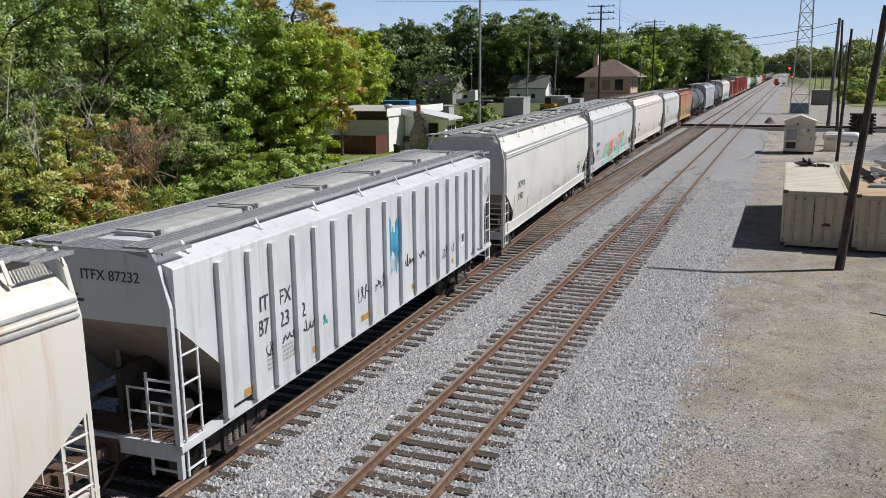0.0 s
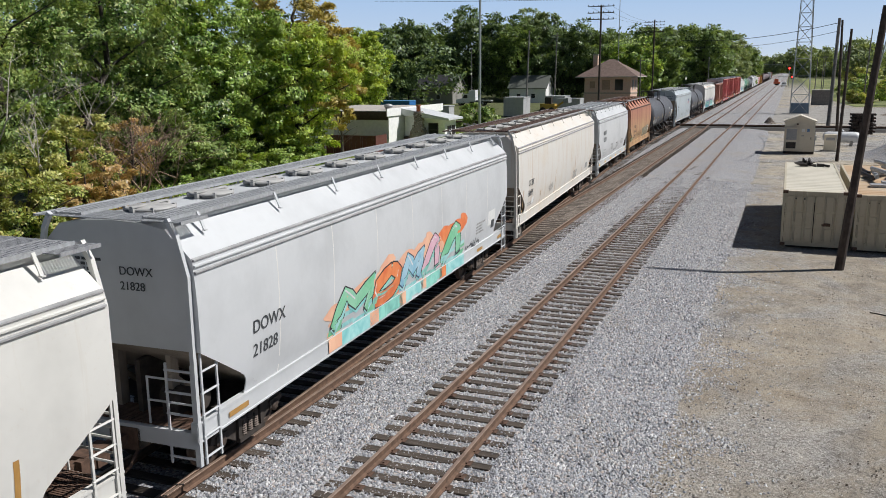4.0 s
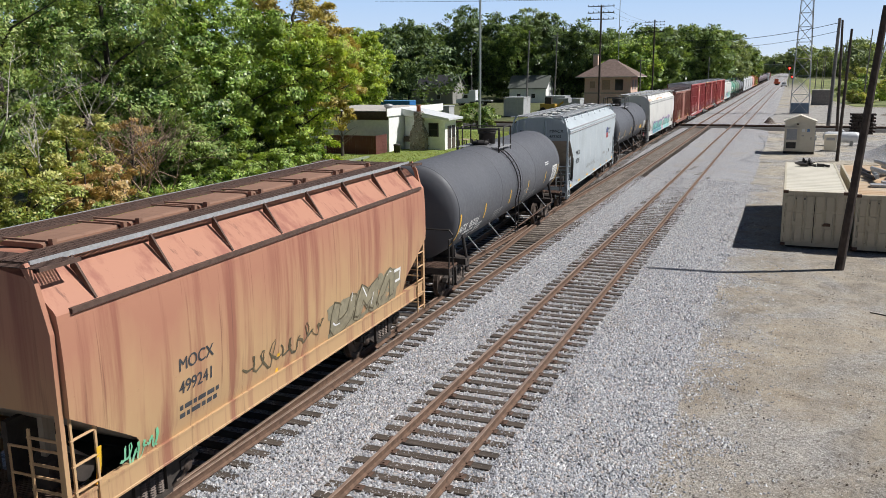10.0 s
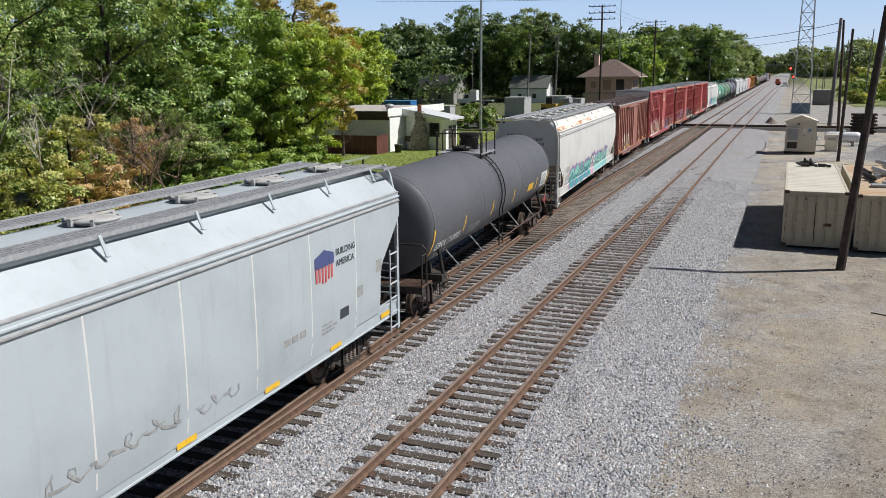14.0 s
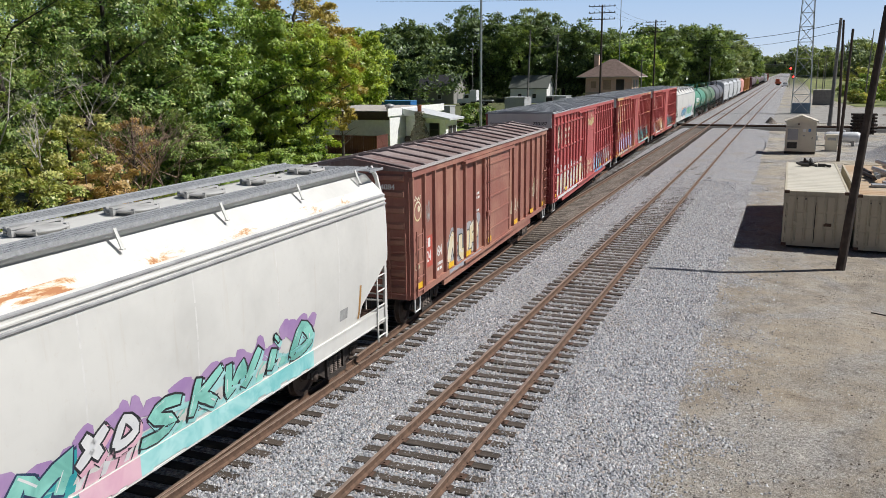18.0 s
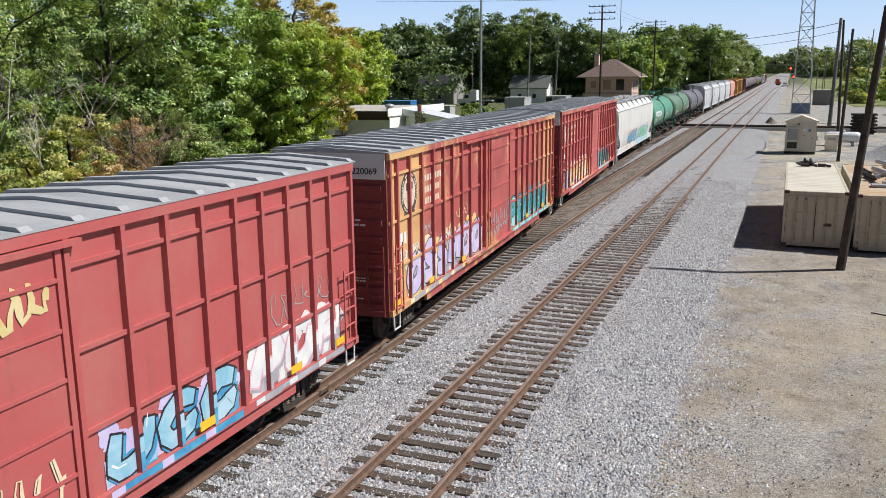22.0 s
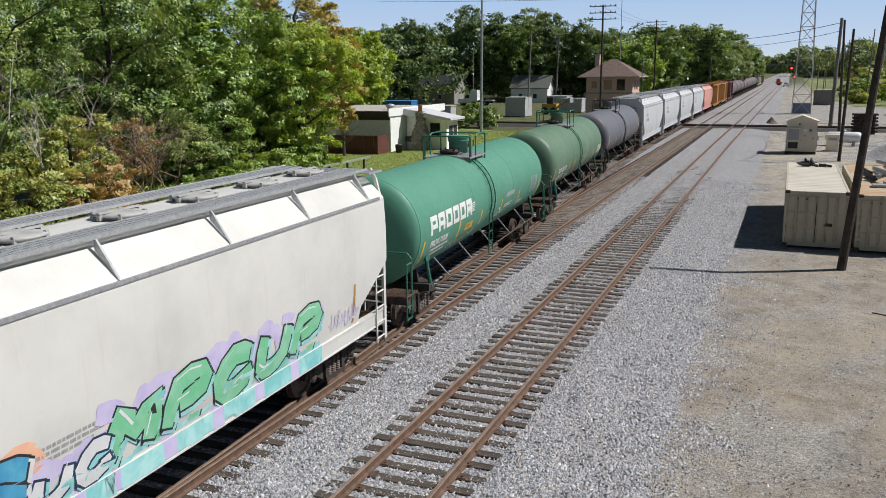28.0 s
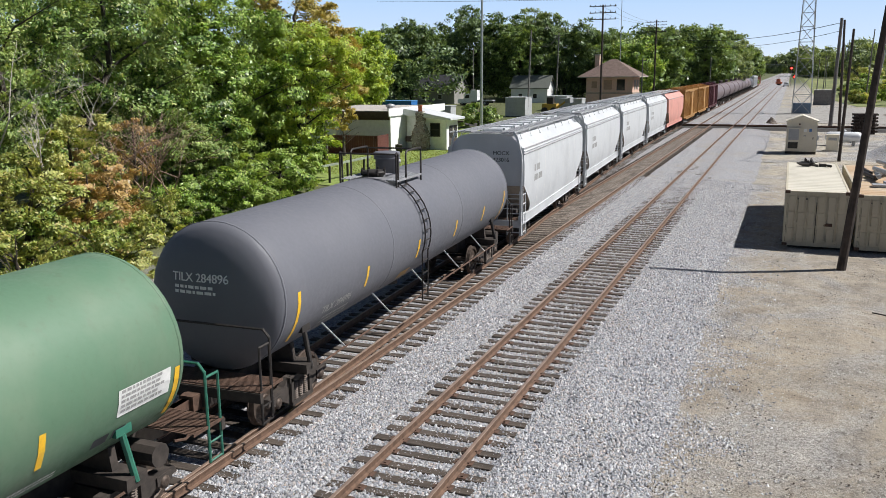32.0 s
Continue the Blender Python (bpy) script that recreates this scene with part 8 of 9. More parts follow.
gfence = thing("rail_fence", "weathered grey-green rail on dark posts", "fence", pose(0, 0, GROUND_Z))
for x, y in ((-28.6, 49.4), (-28.75, 52.2), (-28.9, 55.0)):
    box_part(gfence, "post", M_BLACKIRON, x - 0.06, x + 0.06, y - 0.06, y + 0.06, 0, 1.2)
bm = bmesh.new()
quad_box(bm, -28.75, -28.60, 48.6, 55.6, 1.15, 1.30)
part("rail", bm, plain("mossy_rail", (0.26, 0.30, 0.22), 0.9, 0, 0.3, 4), gfence)
grill = thing("picnic_table", "weathered wooden garden table beside the house", "table", pose(-29.6, 78.5, GROUND_Z))
box_part(grill, "tabletop", plain("weathered_boards", (0.30, 0.24, 0.16), 0.9), -0.5, 0.5, -0.8, 0.8, 0.72, 0.78)
for x, y in ((-0.4, -0.7), (0.4, -0.7), (-0.4, 0.7), (0.4, 0.7)):
    box_part(grill, "leg", M_FASCIA, x - 0.05, x + 0.05, y - 0.05, y + 0.05, 0.0, 0.72)
pipe_bin = thing("garden_bin", "black plastic bin beside a wall", "bin", pose(-33.4, 70.6, GROUND_Z))
bm = bmesh.new()
lathe(bm, [(0.28, 0), (0.33, 0.7), (0.36, 0.72), (0.34, 0.8), (0.1, 0.86)], (0, 0, 0), "Z", 12)
part("body", bm, M_BLACKIRON, pipe_bin)
tree("young bare tree with a few orange leaves", -36.9, 66.5, 5.6, 1.6, L_AUTUMN, 260, 0.16, 140, 0.3, lobes=5)
tree("rounded green garden bush beside a lamp pole", -38.2, 106.0, 3.3, 3.4, L_SHADE, 7000, 0.18, 141, 0.0, "bush", 9)
tree("pale green bush on the lawn", -45.5, 96.0, 3.2, 2.6, L_BRIGHT, 3500, 0.2, 142, 0.0, "bush", 7)

# ---- the yard ----
M_TAN = paint("container_tan", (0.50, 0.45, 0.34), (0.22, 0.13, 0.07), 0.45, 0.6, 0.4)
M_TANROOF = paint("container_roof", (0.62, 0.58, 0.48), (0.36, 0.22, 0.12), 0.35, 0.6, 0.1)
M_RUSTROOF = paint("rusted_container_roof", (0.48, 0.33, 0.20), (0.30, 0.14, 0.07), 0.7, 0.75, 0.3, (0.55, 0.45, 0.33))
M_POLEWOOD = plain("creosoted_pole", (0.055, 0.042, 0.035), 0.9, 0, 0.45, 3, 0.7)
M_POLEGREY = plain("weathered_grey_pole", (0.20, 0.19, 0.18), 0.9, 0, 0.25, 3, 0.5)
M_STEEL = plain("galvanised_steel_pole", (0.45, 0.47, 0.48), 0.45, 0.6, 0.1, 3)
M_CREAM = paint("cream_cabinet", (0.66, 0.61, 0.50), (0.35, 0.25, 0.16), 0.3, 0.55, 0.2)
M_CONCRETE = plain("pale_concrete", (0.40, 0.385, 0.36), 0.95, 0, 0.15, 2, 0.3)
M_CABLE = plain("black_cable", (0.03, 0.03, 0.03), 0.7)


def container(x, y, w, length, h, roof_mat, label, seed):
    c = thing("shipping_container", label, "container", pose(x, y, GROUND_Z), "containers in the yard")
    base, top = 0.14, h
    # corrugated long sides
    bm = bmesh.new()
    for s in (0, 1):
        pts = []
        k = 0
        yy = 0.12
        while yy < length - 0.12:
            off = 0.035 if (k // 2) % 2 else 0.0
            pts.append((w - 0.045 + off if s else 0.045 - off, yy))
            yy += (0.07, 0.07, 0.03, 0.07)[k % 4] if k % 2 else 0.11
            k += 1
        pts.append((w - 0.045 if s else 0.045, length - 0.12))
        lo, hi = [bm.verts.new((px, py, base + 0.1)) for px, py in pts], [bm.verts.new((px, py, top - 0.1)) for px, py in pts]
        for i in range(len(pts) - 1):
            bm.faces.new((lo[i], lo[i + 1], hi[i + 1], hi[i]))
    part("side_panel", bm, M_TAN, c)
    bm = bmesh.new()
    for xx in (0.0, w - 0.09):
        for z0, z1 in ((base - 0.02, base + 0.12), (top - 0.12, top)):
            quad_box(bm, xx, xx + 0.09, 0, length, z0, z1)
        for yy in (0, length - 0.1):
            quad_box(bm, xx, xx + 0.09, yy, yy + 0.1, base, top)
    for yy in (0, length - 0.1):
        quad_box(bm, 0.09, w - 0.09, yy, yy + 0.1, base - 0.02, base + 0.12)
        quad_box(bm, 0.09, w - 0.09, yy, yy + 0.1, top - 0.12, top)
    part("frame", bm, M_TAN, c)
    bm = bmesh.new()
    n = 22
    line = []
    for i in range(n):
        a, b = 0.08 + (length - 0.16) * i / n, 0.08 + (length - 0.16) * (i + 1) / n
        line += [(a, top - 0.05), (a + 0.1, top - 0.012), (b - 0.12, top - 0.012)]
    slab(bm, line + [(length - 0.08, top - 0.05), (length - 0.08, top - 0.09), (0.08, top - 0.09)], 0, 0.07, w - 0.07)
    part("roof", bm, roof_mat, c, "corrugated roof sheet")
    bm = bmesh.new()
    quad_box(bm, 0.06, w - 0.06, length - 0.07, length - 0.03, base + 0.1, top - 0.1)
    part("end_wall", bm, M_TAN, c)
    bm = bmesh.new()
    quad_box(bm, 0.05, w - 0.05, 0.05, length - 0.05, base, base + 0.1)
    part("floor", bm, M_DARK, c)
    for s in (0, 1):
        x0 = 0.10 if s == 0 else w / 2 + 0.015
        x1 = w / 2 - 0.015 if s == 0 else w - 0.10
        bm = bmesh.new()
        quad_box(bm, x0, x1, 0.03, 0.07, base + 0.12, top - 0.12)
        d = part("door", bm, M_TAN, c, "steel door with pressed panels")
        for k in range(3):
            xa = x0 + (x1 - x0) * (k + 0.08) / 3
            xb = x0 + (x1 - x0) * (k + 0.92) / 3
            for zf0, zf1 in ((0.04, 0.30), (0.34, 0.62), (0.66, 0.96)):
                z0, z1 = base + 0.12 + (top - base - 0.24) * zf0, base + 0.12 + (top - base - 0.24) * zf1
                bm = bmesh.new()
                slab(bm, [(xa, 0.03), (xa + 0.03, -0.012), (xb - 0.03, -0.012), (xb, 0.03)], 2, z0, z1)
                part("pressed_panel", bm, M_TAN, d)
        for xx in (x0 + 0.32, x1 - 0.30):
            bm = bmesh.new()
            rod(bm, (xx, -0.02, base + 0.02), (xx, -0.02, top - 0.03), 0.018, 6)
            for z in (base + 0.2, base + 0.95, top - 0.35):
                quad_box(bm, xx - 0.05, xx + 0.05, -0.04, 0.01, z, z + 0.07)
            part("locking_bar", bm, M_TAN, d)
        bm = bmesh.new()
        quad_box(bm, x0 + 0.3, x0 + 0.62, -0.035, 0.0, base + 0.85, base + 0.98)
        part("handle", bm, M_RUSTIRON if s else M_TAN, d)
        for z in (base + 0.35, base + 1.0, top - 0.5):
            bm = bmesh.new()
            quad_box(bm, (x0 - 0.02) if s == 0 else (x1 - 0.06), (x0 + 0.06) if s == 0 else (x1 + 0.02), -0.01, 0.04, z, z + 0.14)
            part("hinge", bm, M_TAN, d)
    for xx in (0.0, w - 0.18):
        for z in (base - 0.03, top - 0.1):
            bm = bmesh.new()
            quad_box(bm, xx - 0.006, xx + 0.186, -0.008, 0.16, z, z + 0.12)
            part("corner_casting", bm, M_RUSTIRON, c)
    bm = bmesh.new()
    quad_box(bm, 0.2, w - 0.2, 0.3, 0.5, 0.0, 0.13)
    quad_box(bm, 0.2, w - 0.2, length - 0.6, length - 0.4, 0.0, 0.13)
    part("skid", bm, M_DARK, c)
    rnd = random.Random(seed)
    bm = bmesh.new()
    a = 0.25
    while a < 1.05:
        wd = rnd.uniform(0.04, 0.12)
        quad_box(bm, a, a + wd, -0.002, 0.004, top - 0.34, top - 0.28)
        a += wd + 0.03
    part("stencil", bm, M_BLACKMARK, c)
    return c


container(0.08, 37.15, 2.44, 12.0, 2.40, M_TANROOF, "tan shipping container with closed double doors", 1)
container(2.80, 37.0, 2.44, 12.0, 2.36, M_RUSTROOF, "tan shipping container with a rusty roof and scrap on top", 2)
# scrap on the containers
rnd = random.Random(8)
for k in range(7):
    bm = bmesh.new()
    x, y = 0.9 + rnd.random() * 1.0, 46.8 + rnd.random() * 1.4
    pipe(bm, [(x, y, 1.95), (x + rnd.uniform(-0.4, 0.4), y + rnd.uniform(-0.3, 0.3), 1.95 + rnd.uniform(0.05, 0.3)), (x + rnd.uniform(-0.7, 0.7), y + rnd.uniform(-0.4, 0.4), 2.0)], 0.07, 6)
    quad_box(bm, x - 0.2, x + 0.15, y - 0.15, y + 0.15, 1.945, 2.08)
    solo("scrap_hose", bm, M_BLACKIRON, "black scrap hose on a container roof", "scrap", group="scrap on the container roof")
for k in range(9):
    bm = bmesh.new()
    x, y, a = 3.6 + rnd.random() * 1.4, 41.5 + rnd.random() * 4.0, rnd.uniform(-0.5, 0.5)
    z = 2.02 + 0.16 * (k % 3)
    ln = rnd.uniform(1.2, 2.4)
    rod(bm, (x - math.sin(a) * ln / 2, y - math.cos(a) * ln / 2, z), (x + math.sin(a) * ln / 2, y + math.cos(a) * ln / 2, z + rnd.uniform(-0.05, 0.2)), 0.10, 10)
    solo("scrap_pipe", bm, M_GALVLIGHT if k % 3 else M_BLACKIRON, "short metal pipe on a scrap heap", "pipe", group="pipes on the container roof")
for k in range(3):
    bm = bmesh.new()
    quad_box(bm, 3.5 + k * 0.5, 4.4 + k * 0.5, 39.6 + k * 0.7, 40.2 + k * 0.7, 1.92, 2.02 + 0.05 * k)
    solo("scrap_plate", bm, M_GALV, "grey metal plate on a rusty container roof", "scrap")


def pole(label, x, y, top, lean=(0, 0), r=0.15, mat=None, arms=(), arm_len=2.4, name="utility_pole", caps=True, base=GROUND_Z, arm_mat=None, turn=0.0):
    p = thing(name, label, "pole", pose(x, y, base))
    bm = bmesh.new()
    h = top - base
    rod(bm, (0, 0, -0.05), (lean[0], lean[1], h), r, 10, r * 0.68)
    part("shaft", bm, mat or M_POLEWOOD, p)
    for z in arms:
        f = (z - base) / h
        bm = bmesh.new()
        cx, cy, c, s = lean[0] * f, lean[1] * f, math.cos(turn) * arm_len / 2, math.sin(turn) * arm_len / 2
        quad = [(cx - c, cy - s), (cx + c, cy + s)]
        rod(bm, (quad[0][0], quad[0][1] - 0.12, z - base), (quad[1][0], quad[1][1] - 0.12, z - base), 0.065, 4)
        arm = part("crossarm", bm, arm_mat or mat or M_POLEWOOD, p)
        if caps:
            for k in range(6):
                g = -1 + 2 * k / 5
                bm = bmesh.new()
                lathe(bm, [(0.03, 0.05), (0.06, 0.08), (0.06, 0.16), (0.03, 0.2)], (cx + c * g * 0.95, cy + s * g * 0.95 - 0.12, z - base), "Z", 6)
                part("insulator", bm, M_BLACKIRON, arm)
    return p


pole("dark leaning wooden pole beside the containers", 2.18, 33.6, 9.0, (0.75, 0.1), 0.17)
pole("pale grey wooden pole in the yard", 4.9, 118.0, 13.0, (0.3, 0), 0.26, M_POLEGREY)
pole("dark wooden pole with a cable drop", 5.2, 102.5, 12.0, (-0.4, 0), 0.17)
pole("dark leaning wooden pole with a pale wrapped foot", 3.95, 74.5, 9.9, (0.25, 0.0), 0.14)
pole("thin dark pole beyond the yard", 15.0, 205.0, 15.0, (0.6, 0), 0.16, M_POLEGREY)
pole("tall thin steel mast beyond the yard", 12.6, 160.0, 26.0, (3.9, 0), 0.11, M_STEEL, name="mast")
pole("silver steel lamp pole beside a lawn", -34.7, 97.0, 20.0, (0.1, 0), 0.17, M_STEEL, name="lamp_pole")
pole("tall wooden telegraph pole with three crossarms", -22.9, 110.0, 15.1, (0, 0), 0.16, None, (14.9, 14.1, 13.3), 3.4)
pole("dark telegraph pole with many crossarms", -22.3, 152.0, 15.4, (0, 0), 0.17, None, (15.0, 14.5, 14.0, 13.4), 3.4)
pole("thin antenna mast behind the brick tower", -28.0, 150.0, 19.5, (0, 0), 0.08, M_STEEL, name="mast")
pole("wooden pole among parked trucks", -40.2, 135.0, 13.4, (0.5, 0), 0.16, M_POLEGREY)
pole("weathered wooden pole behind trucks", -52.4, 200.0, 15.8, (0.4, 0), 0.2, M_POLEGREY, (15.2,), 2.2, caps=False)
pole("small pole beside the brick tower", -19.6, 122.0, 8.6, (0, 0), 0.09, M_POLEGREY, (8.2,), 1.2, caps=False)
pole("far telegraph pole beside the line", -70.0, 190.0, 12.5, (0, 0), 0.14, M_POLEGREY, (12.0,), 5.0, caps=False)
pole("far telegraph pole beside the line", -17.5, 205.0, 9.8, (0, 0), 0.12, M_POLEGREY)

# lattice mast
tower = thing("lattice_tower", "tall grey steel lattice radio tower", "tower", pose(1.75, 152.0, GROUND_Z))
HT = 34.0


def half_at(z):
    return 1.45 - 0.95 * min(1.0, z / 26.0)


for sx, sy in ((-1, -1), (1, -1), (1, 1), (-1, 1)):
    bm = bmesh.new()
    rod(bm, (sx * half_at(0), sy * half_at(0), 0), (sx * half_at(HT), sy * half_at(HT), HT), 0.075, 6)
    part("leg", bm, M_STEEL, tower)
levels = [0, 3.2, 6.2, 9.0, 11.6, 14.0, 16.2, 18.3, 20.3, 22.2, 24.1, 26.0, 28.0, 30.0, 32.0, 34.0]
for a, b in zip(levels, levels[1:]):
    for k in range(4):
        (ax, ay), (bx, by) = ((-1, -1), (1, -1), (1, 1), (-1, 1))[k], ((1, -1), (1, 1), (-1, 1), (-1, -1))[k]
        p, q = half_at(a), half_at(b)
        for v0, v1, r in (((ax * p, ay * p, a), (bx * q, by * q, b), 0.035), ((bx * p, by * p, a), (ax * q, ay * q, b), 0.035), ((ax * q, ay * q, b), (bx * q, by * q, b), 0.04)):
            bm = bmesh.new()
            rod(bm, v0, v1, r, 4)
            part("brace", bm, M_STEEL, tower)
bm = bmesh.new()
quad_box(bm, 0.4, 3.2, 153.2, 154.8, GROUND_Z, 1.3)
solo("equipment_cabinet", bm, plain("blue_grey_cabinet", (0.14, 0.20, 0.27), 0.6), "blue-grey equipment cabinet at the tower's foot", "cabinet")

# relay hut
hut = thing("relay_hut", "cream metal relay hut with a low gable roof", "hut", pose(-0.15, 80.0, GROUND_Z))
box_part(hut, "plinth", M_DARK, 0.0, 2.5, 0.0, 2.4, 0.0, 0.22)
box_part(hut, "wall", M_CREAM, 0.02, 2.48, 0.02, 2.38, 0.22, 2.78)
bm = bmesh.new()
slab(bm, [(-0.12, 2.76), (-0.12, 2.86), (1.25, 3.38), (2.62, 2.86), (2.62, 2.76), (1.25, 3.24)], 1, -0.2, 2.6)
part("roof", bm, M_CREAM, hut)
bm = bmesh.new()
slab(bm, [(0.02, 2.78), (1.25, 3.22), (2.48, 2.78)], 1, 0.03, 0.1)
part("gable", bm, M_CREAM, hut)
d = box_part(hut, "door", M_CREAM, 1.28, 2.30, -0.03, 0.02, 0.30, 2.60, "cream steel door")
box_part(d, "handle", M_BLACKIRON, 2.16, 2.22, -0.07, -0.03, 1.3, 1.5)
box_part(d, "notice", M_WHITEMARK, 1.42, 1.66, -0.036, -0.03, 1.95, 2.2)
box_part(d, "notice", plain("blue_notice", (0.1, 0.2, 0.4), 0.5), 1.85, 2.05, -0.036, -0.03, 1.95, 2.2)
box_part(d, "notice", M_GREYMARK, 1.42, 1.6, -0.036, -0.03, 1.55, 1.66)
ac = box_part(hut, "air_conditioner", M_CREAM, 0.14, 1.10, -0.22, 0.02, 0.4, 2.3)
box_part(ac, "grille", M_GALV, 0.20, 1.04, -0.235, -0.22, 1.25, 2.2)
box_part(ac, "intake", M_BLACKIRON, 0.20, 1.0, -0.235, -0.22, 0.5, 1.05)
box_part(hut, "conduit", M_GALV, 2.49, 2.56, 0.6, 0.68, 0.2, 1.9)
box_part(hut, "meter", M_GALVLIGHT, 2.49, 2.66, 0.5, 0.8, 1.2, 1.6)
box_part(hut, "lamp", M_RUSTIRON, 0.98, 1.12, -0.12, 0.0, 2.52, 2.66)
# propane tank and generator
tank = thing("propane_tank", "white horizontal propane tank on saddles", "tank", pose(5.0, 90.0, GROUND_Z))
bm = bmesh.new()
prof = [(0.02, -1.65), (0.3, -1.6), (0.46, -1.45), (0.52, -1.2), (0.52, 1.2), (0.46, 1.45), (0.3, 1.6), (0.02, 1.65)]
lathe(bm, prof, (0, 0, 0.82), "X", 20)
part("vessel", bm, plain("white_tank_paint", (0.72, 0.73, 0.74), 0.4, 0, 0.08, 3), tank)
bm = bmesh.new()
lathe(bm, [(0.2, 1.3), (0.2, 1.48), (0.05, 1.55)], (0, 0, 0), "Z", 12)
part("valve_dome", bm, M_GALVLIGHT, tank)
for x in (-0.9, 0.9):
    box_part(tank, "saddle", M_CONCRETE, x - 0.12, x + 0.12, -0.4, 0.4, 0.0, 0.5)
gen = thing("generator", "beige metal generator cabinet on a slab", "generator", pose(3.75, 83.6, GROUND_Z))
box_part(gen, "slab", M_CONCRETE, -0.75, 0.75, -0.5, 0.5, 0.0, 0.1)
box_part(gen, "cabinet", M_CREAM, -0.5, 0.5, -0.4, 0.4, 0.1, 1.45)
box_part(gen, "louvre", M_GALV, -0.35, 0.35, -0.415, -0.4, 1.0, 1.25)
box_part(gen, "lid", M_CREAM, -0.54, 0.54, -0.44, 0.44, 1.45, 1.52)
# stack of old ties
rnd = random.Random(3)
stack = thing("tie_stack", "stack of old black creosoted railway ties", "stack", pose(8.0, 107.5, GROUND_Z))
bm = bmesh.new()
quad_box(bm, -0.115, 0.115, -1.3, 1.3, 0.0, 0.18)
ME_OLDTIE = finish("tie", bm, M_POLEWOOD)
for lev in range(12):
    for k in range(7):
        share("tie", ME_OLDTIE, stack, pose(-0.95 + 0.31 * k + rnd.uniform(-0.05, 0.05), rnd.uniform(-0.12, 0.12), lev * 0.19, 0, 0, 0) if lev % 2 == 0 else pose(rnd.uniform(-0.1, 0.1), -0.95 + 0.31 * k, lev * 0.19, 0, 0, 90))


def mound(label, x, y, rx, ry, h, mat, seed, name="gravel_pile"):
    bm = bmesh.new()
    n, m = 36, 14
    rings = []
    for j in range(m + 1):
        f = j / m
        rings.append([bm.verts.new((x + rx * f * math.cos(a), y + ry * f * math.sin(a), GROUND_Z - 0.03 + h * (math.cos(math.pi * f) + 1) / 2 + 0.25 * (1 - f) * noise.noise((math.cos(a) * f * 4 + seed, math.sin(a) * f * 4, seed)))) for a in [2 * math.pi * i / n for i in range(n)]])
    for p, q in zip(rings, rings[1:]):
        for i in range(n):
            try:
                bm.faces.new((p[i], p[(i + 1) % n], q[(i + 1) % n], q[i])).smooth = True
            except ValueError:
                pass
    bmesh.ops.remove_doubles(bm, verts=bm.verts[:], dist=0.001)
    solo(name, bm, mat, label, "gravel pile", kind="stuff")


mound("heap of grey gravel in the yard", 11.5, 80.0, 6.2, 9.0, 2.6, M_BALLAST, 2.0)
mound("heap of dark rubble beyond the crossing", 19.0, 150.0, 6.0, 7.0, 2.4, M_OLDBALLAST, 5.0)
mound("small heap of dark stones beside the track", -2.2, 124.0, 1.0, 1.0, 0.9, M_OLDBALLAST, 7.0)
shed = thing("grey_shed", "small flat grey metal shed beyond the crossing", "shed", pose(4.4, 190.0, GROUND_Z))
box_part(shed, "wall", M_POLEGREY, 0, 3.6, 0, 3.0, 0, 3.0)
box_part(shed, "roof", M_CONCRETE, -0.1, 3.7, -0.1, 3.1, 3.0, 3.12)
bm = bmesh.new()
quad_box(bm, -2.0, 26, 126, 176, GROUND_Z - 0.1, GROUND_Z + 0.04)
solo("pavement", bm, plain("gravel_apron", (0.30, 0.285, 0.26), 0.95, 0, 0.3, 1.5, 0.4), "pale gravel apron beyond the crossing", "pavement", kind="structure")

# ---- brick signal tower and trucks behind the train ----


def brick_material(name, c1, c2, mortar):
    m, n, l, b = material(name, 0.9)
    br = n.new("ShaderNodeTexBrick")
    br.inputs["Scale"].default_value = 1.0
    br.inputs["Brick Width"].default_value, br.inputs["Row Height"].default_value, br.inputs["Mortar Size"].default_value = 0.22, 0.075, 0.008
    br.inputs["Color1"].default_value, br.inputs["Color2"].default_value, br.inputs["Mortar"].default_value = (*c1, 1), (*c2, 1), (*mortar, 1)
    sep, com, add = n.new("ShaderNodeSeparateXYZ"), n.new("ShaderNodeCombineXYZ"), n.new("ShaderNodeMath")
    l.new(coords(n, l), sep.inputs[0])
    l.new(sep.outputs[0], add.inputs[0])
    l.new(sep.outputs[1], add.inputs[1])
    l.new(add.outputs[0], com.inputs[0])
    l.new(sep.outputs[2], com.inputs[1])
    l.new(com.outputs[0], br.inputs["Vector"])
    l.new(br.outputs["Color"], b.inputs["Base Color"])
    return m


M_TOWERBRICK = brick_material("tower_brick", (0.74, 0.50, 0.37), (0.66, 0.42, 0.30), (0.68, 0.58, 0.50))
M_SHINGLE = plain("brown_shingles", (0.17, 0.12, 0.10), 0.95, 0, 0.3, 3, 0.5)
st = thing("signal_tower", "two-storey buff brick signal tower with a hipped roof", "tower", pose(-28.2, 125.0, GROUND_Z))
box_part(st, "wall", M_TOWERBRICK, 0, 6.8, 0, 6.0, 0, 6.6)
bm = bmesh.new()
e = [bm.verts.new(p) for p in ((-1.1, -1.1, 6.5), (7.9, -1.1, 6.5), (7.9, 7.1, 6.5), (-1.1, 7.1, 6.5))]
r = [bm.verts.new(p) for p in ((3.0, 3.0, 9.0), (3.8, 3.0, 9.0))]
for f in ((e[0], e[1], r[1], r[0]), (e[1], e[2], r[1]), (e[2], e[3], r[0], r[1]), (e[3], e[0], r[0]), (e[3], e[2], e[1], e[0])):
    bm.faces.new(f)
part("roof", bm, M_SHINGLE, st, "brown shingled hip roof")
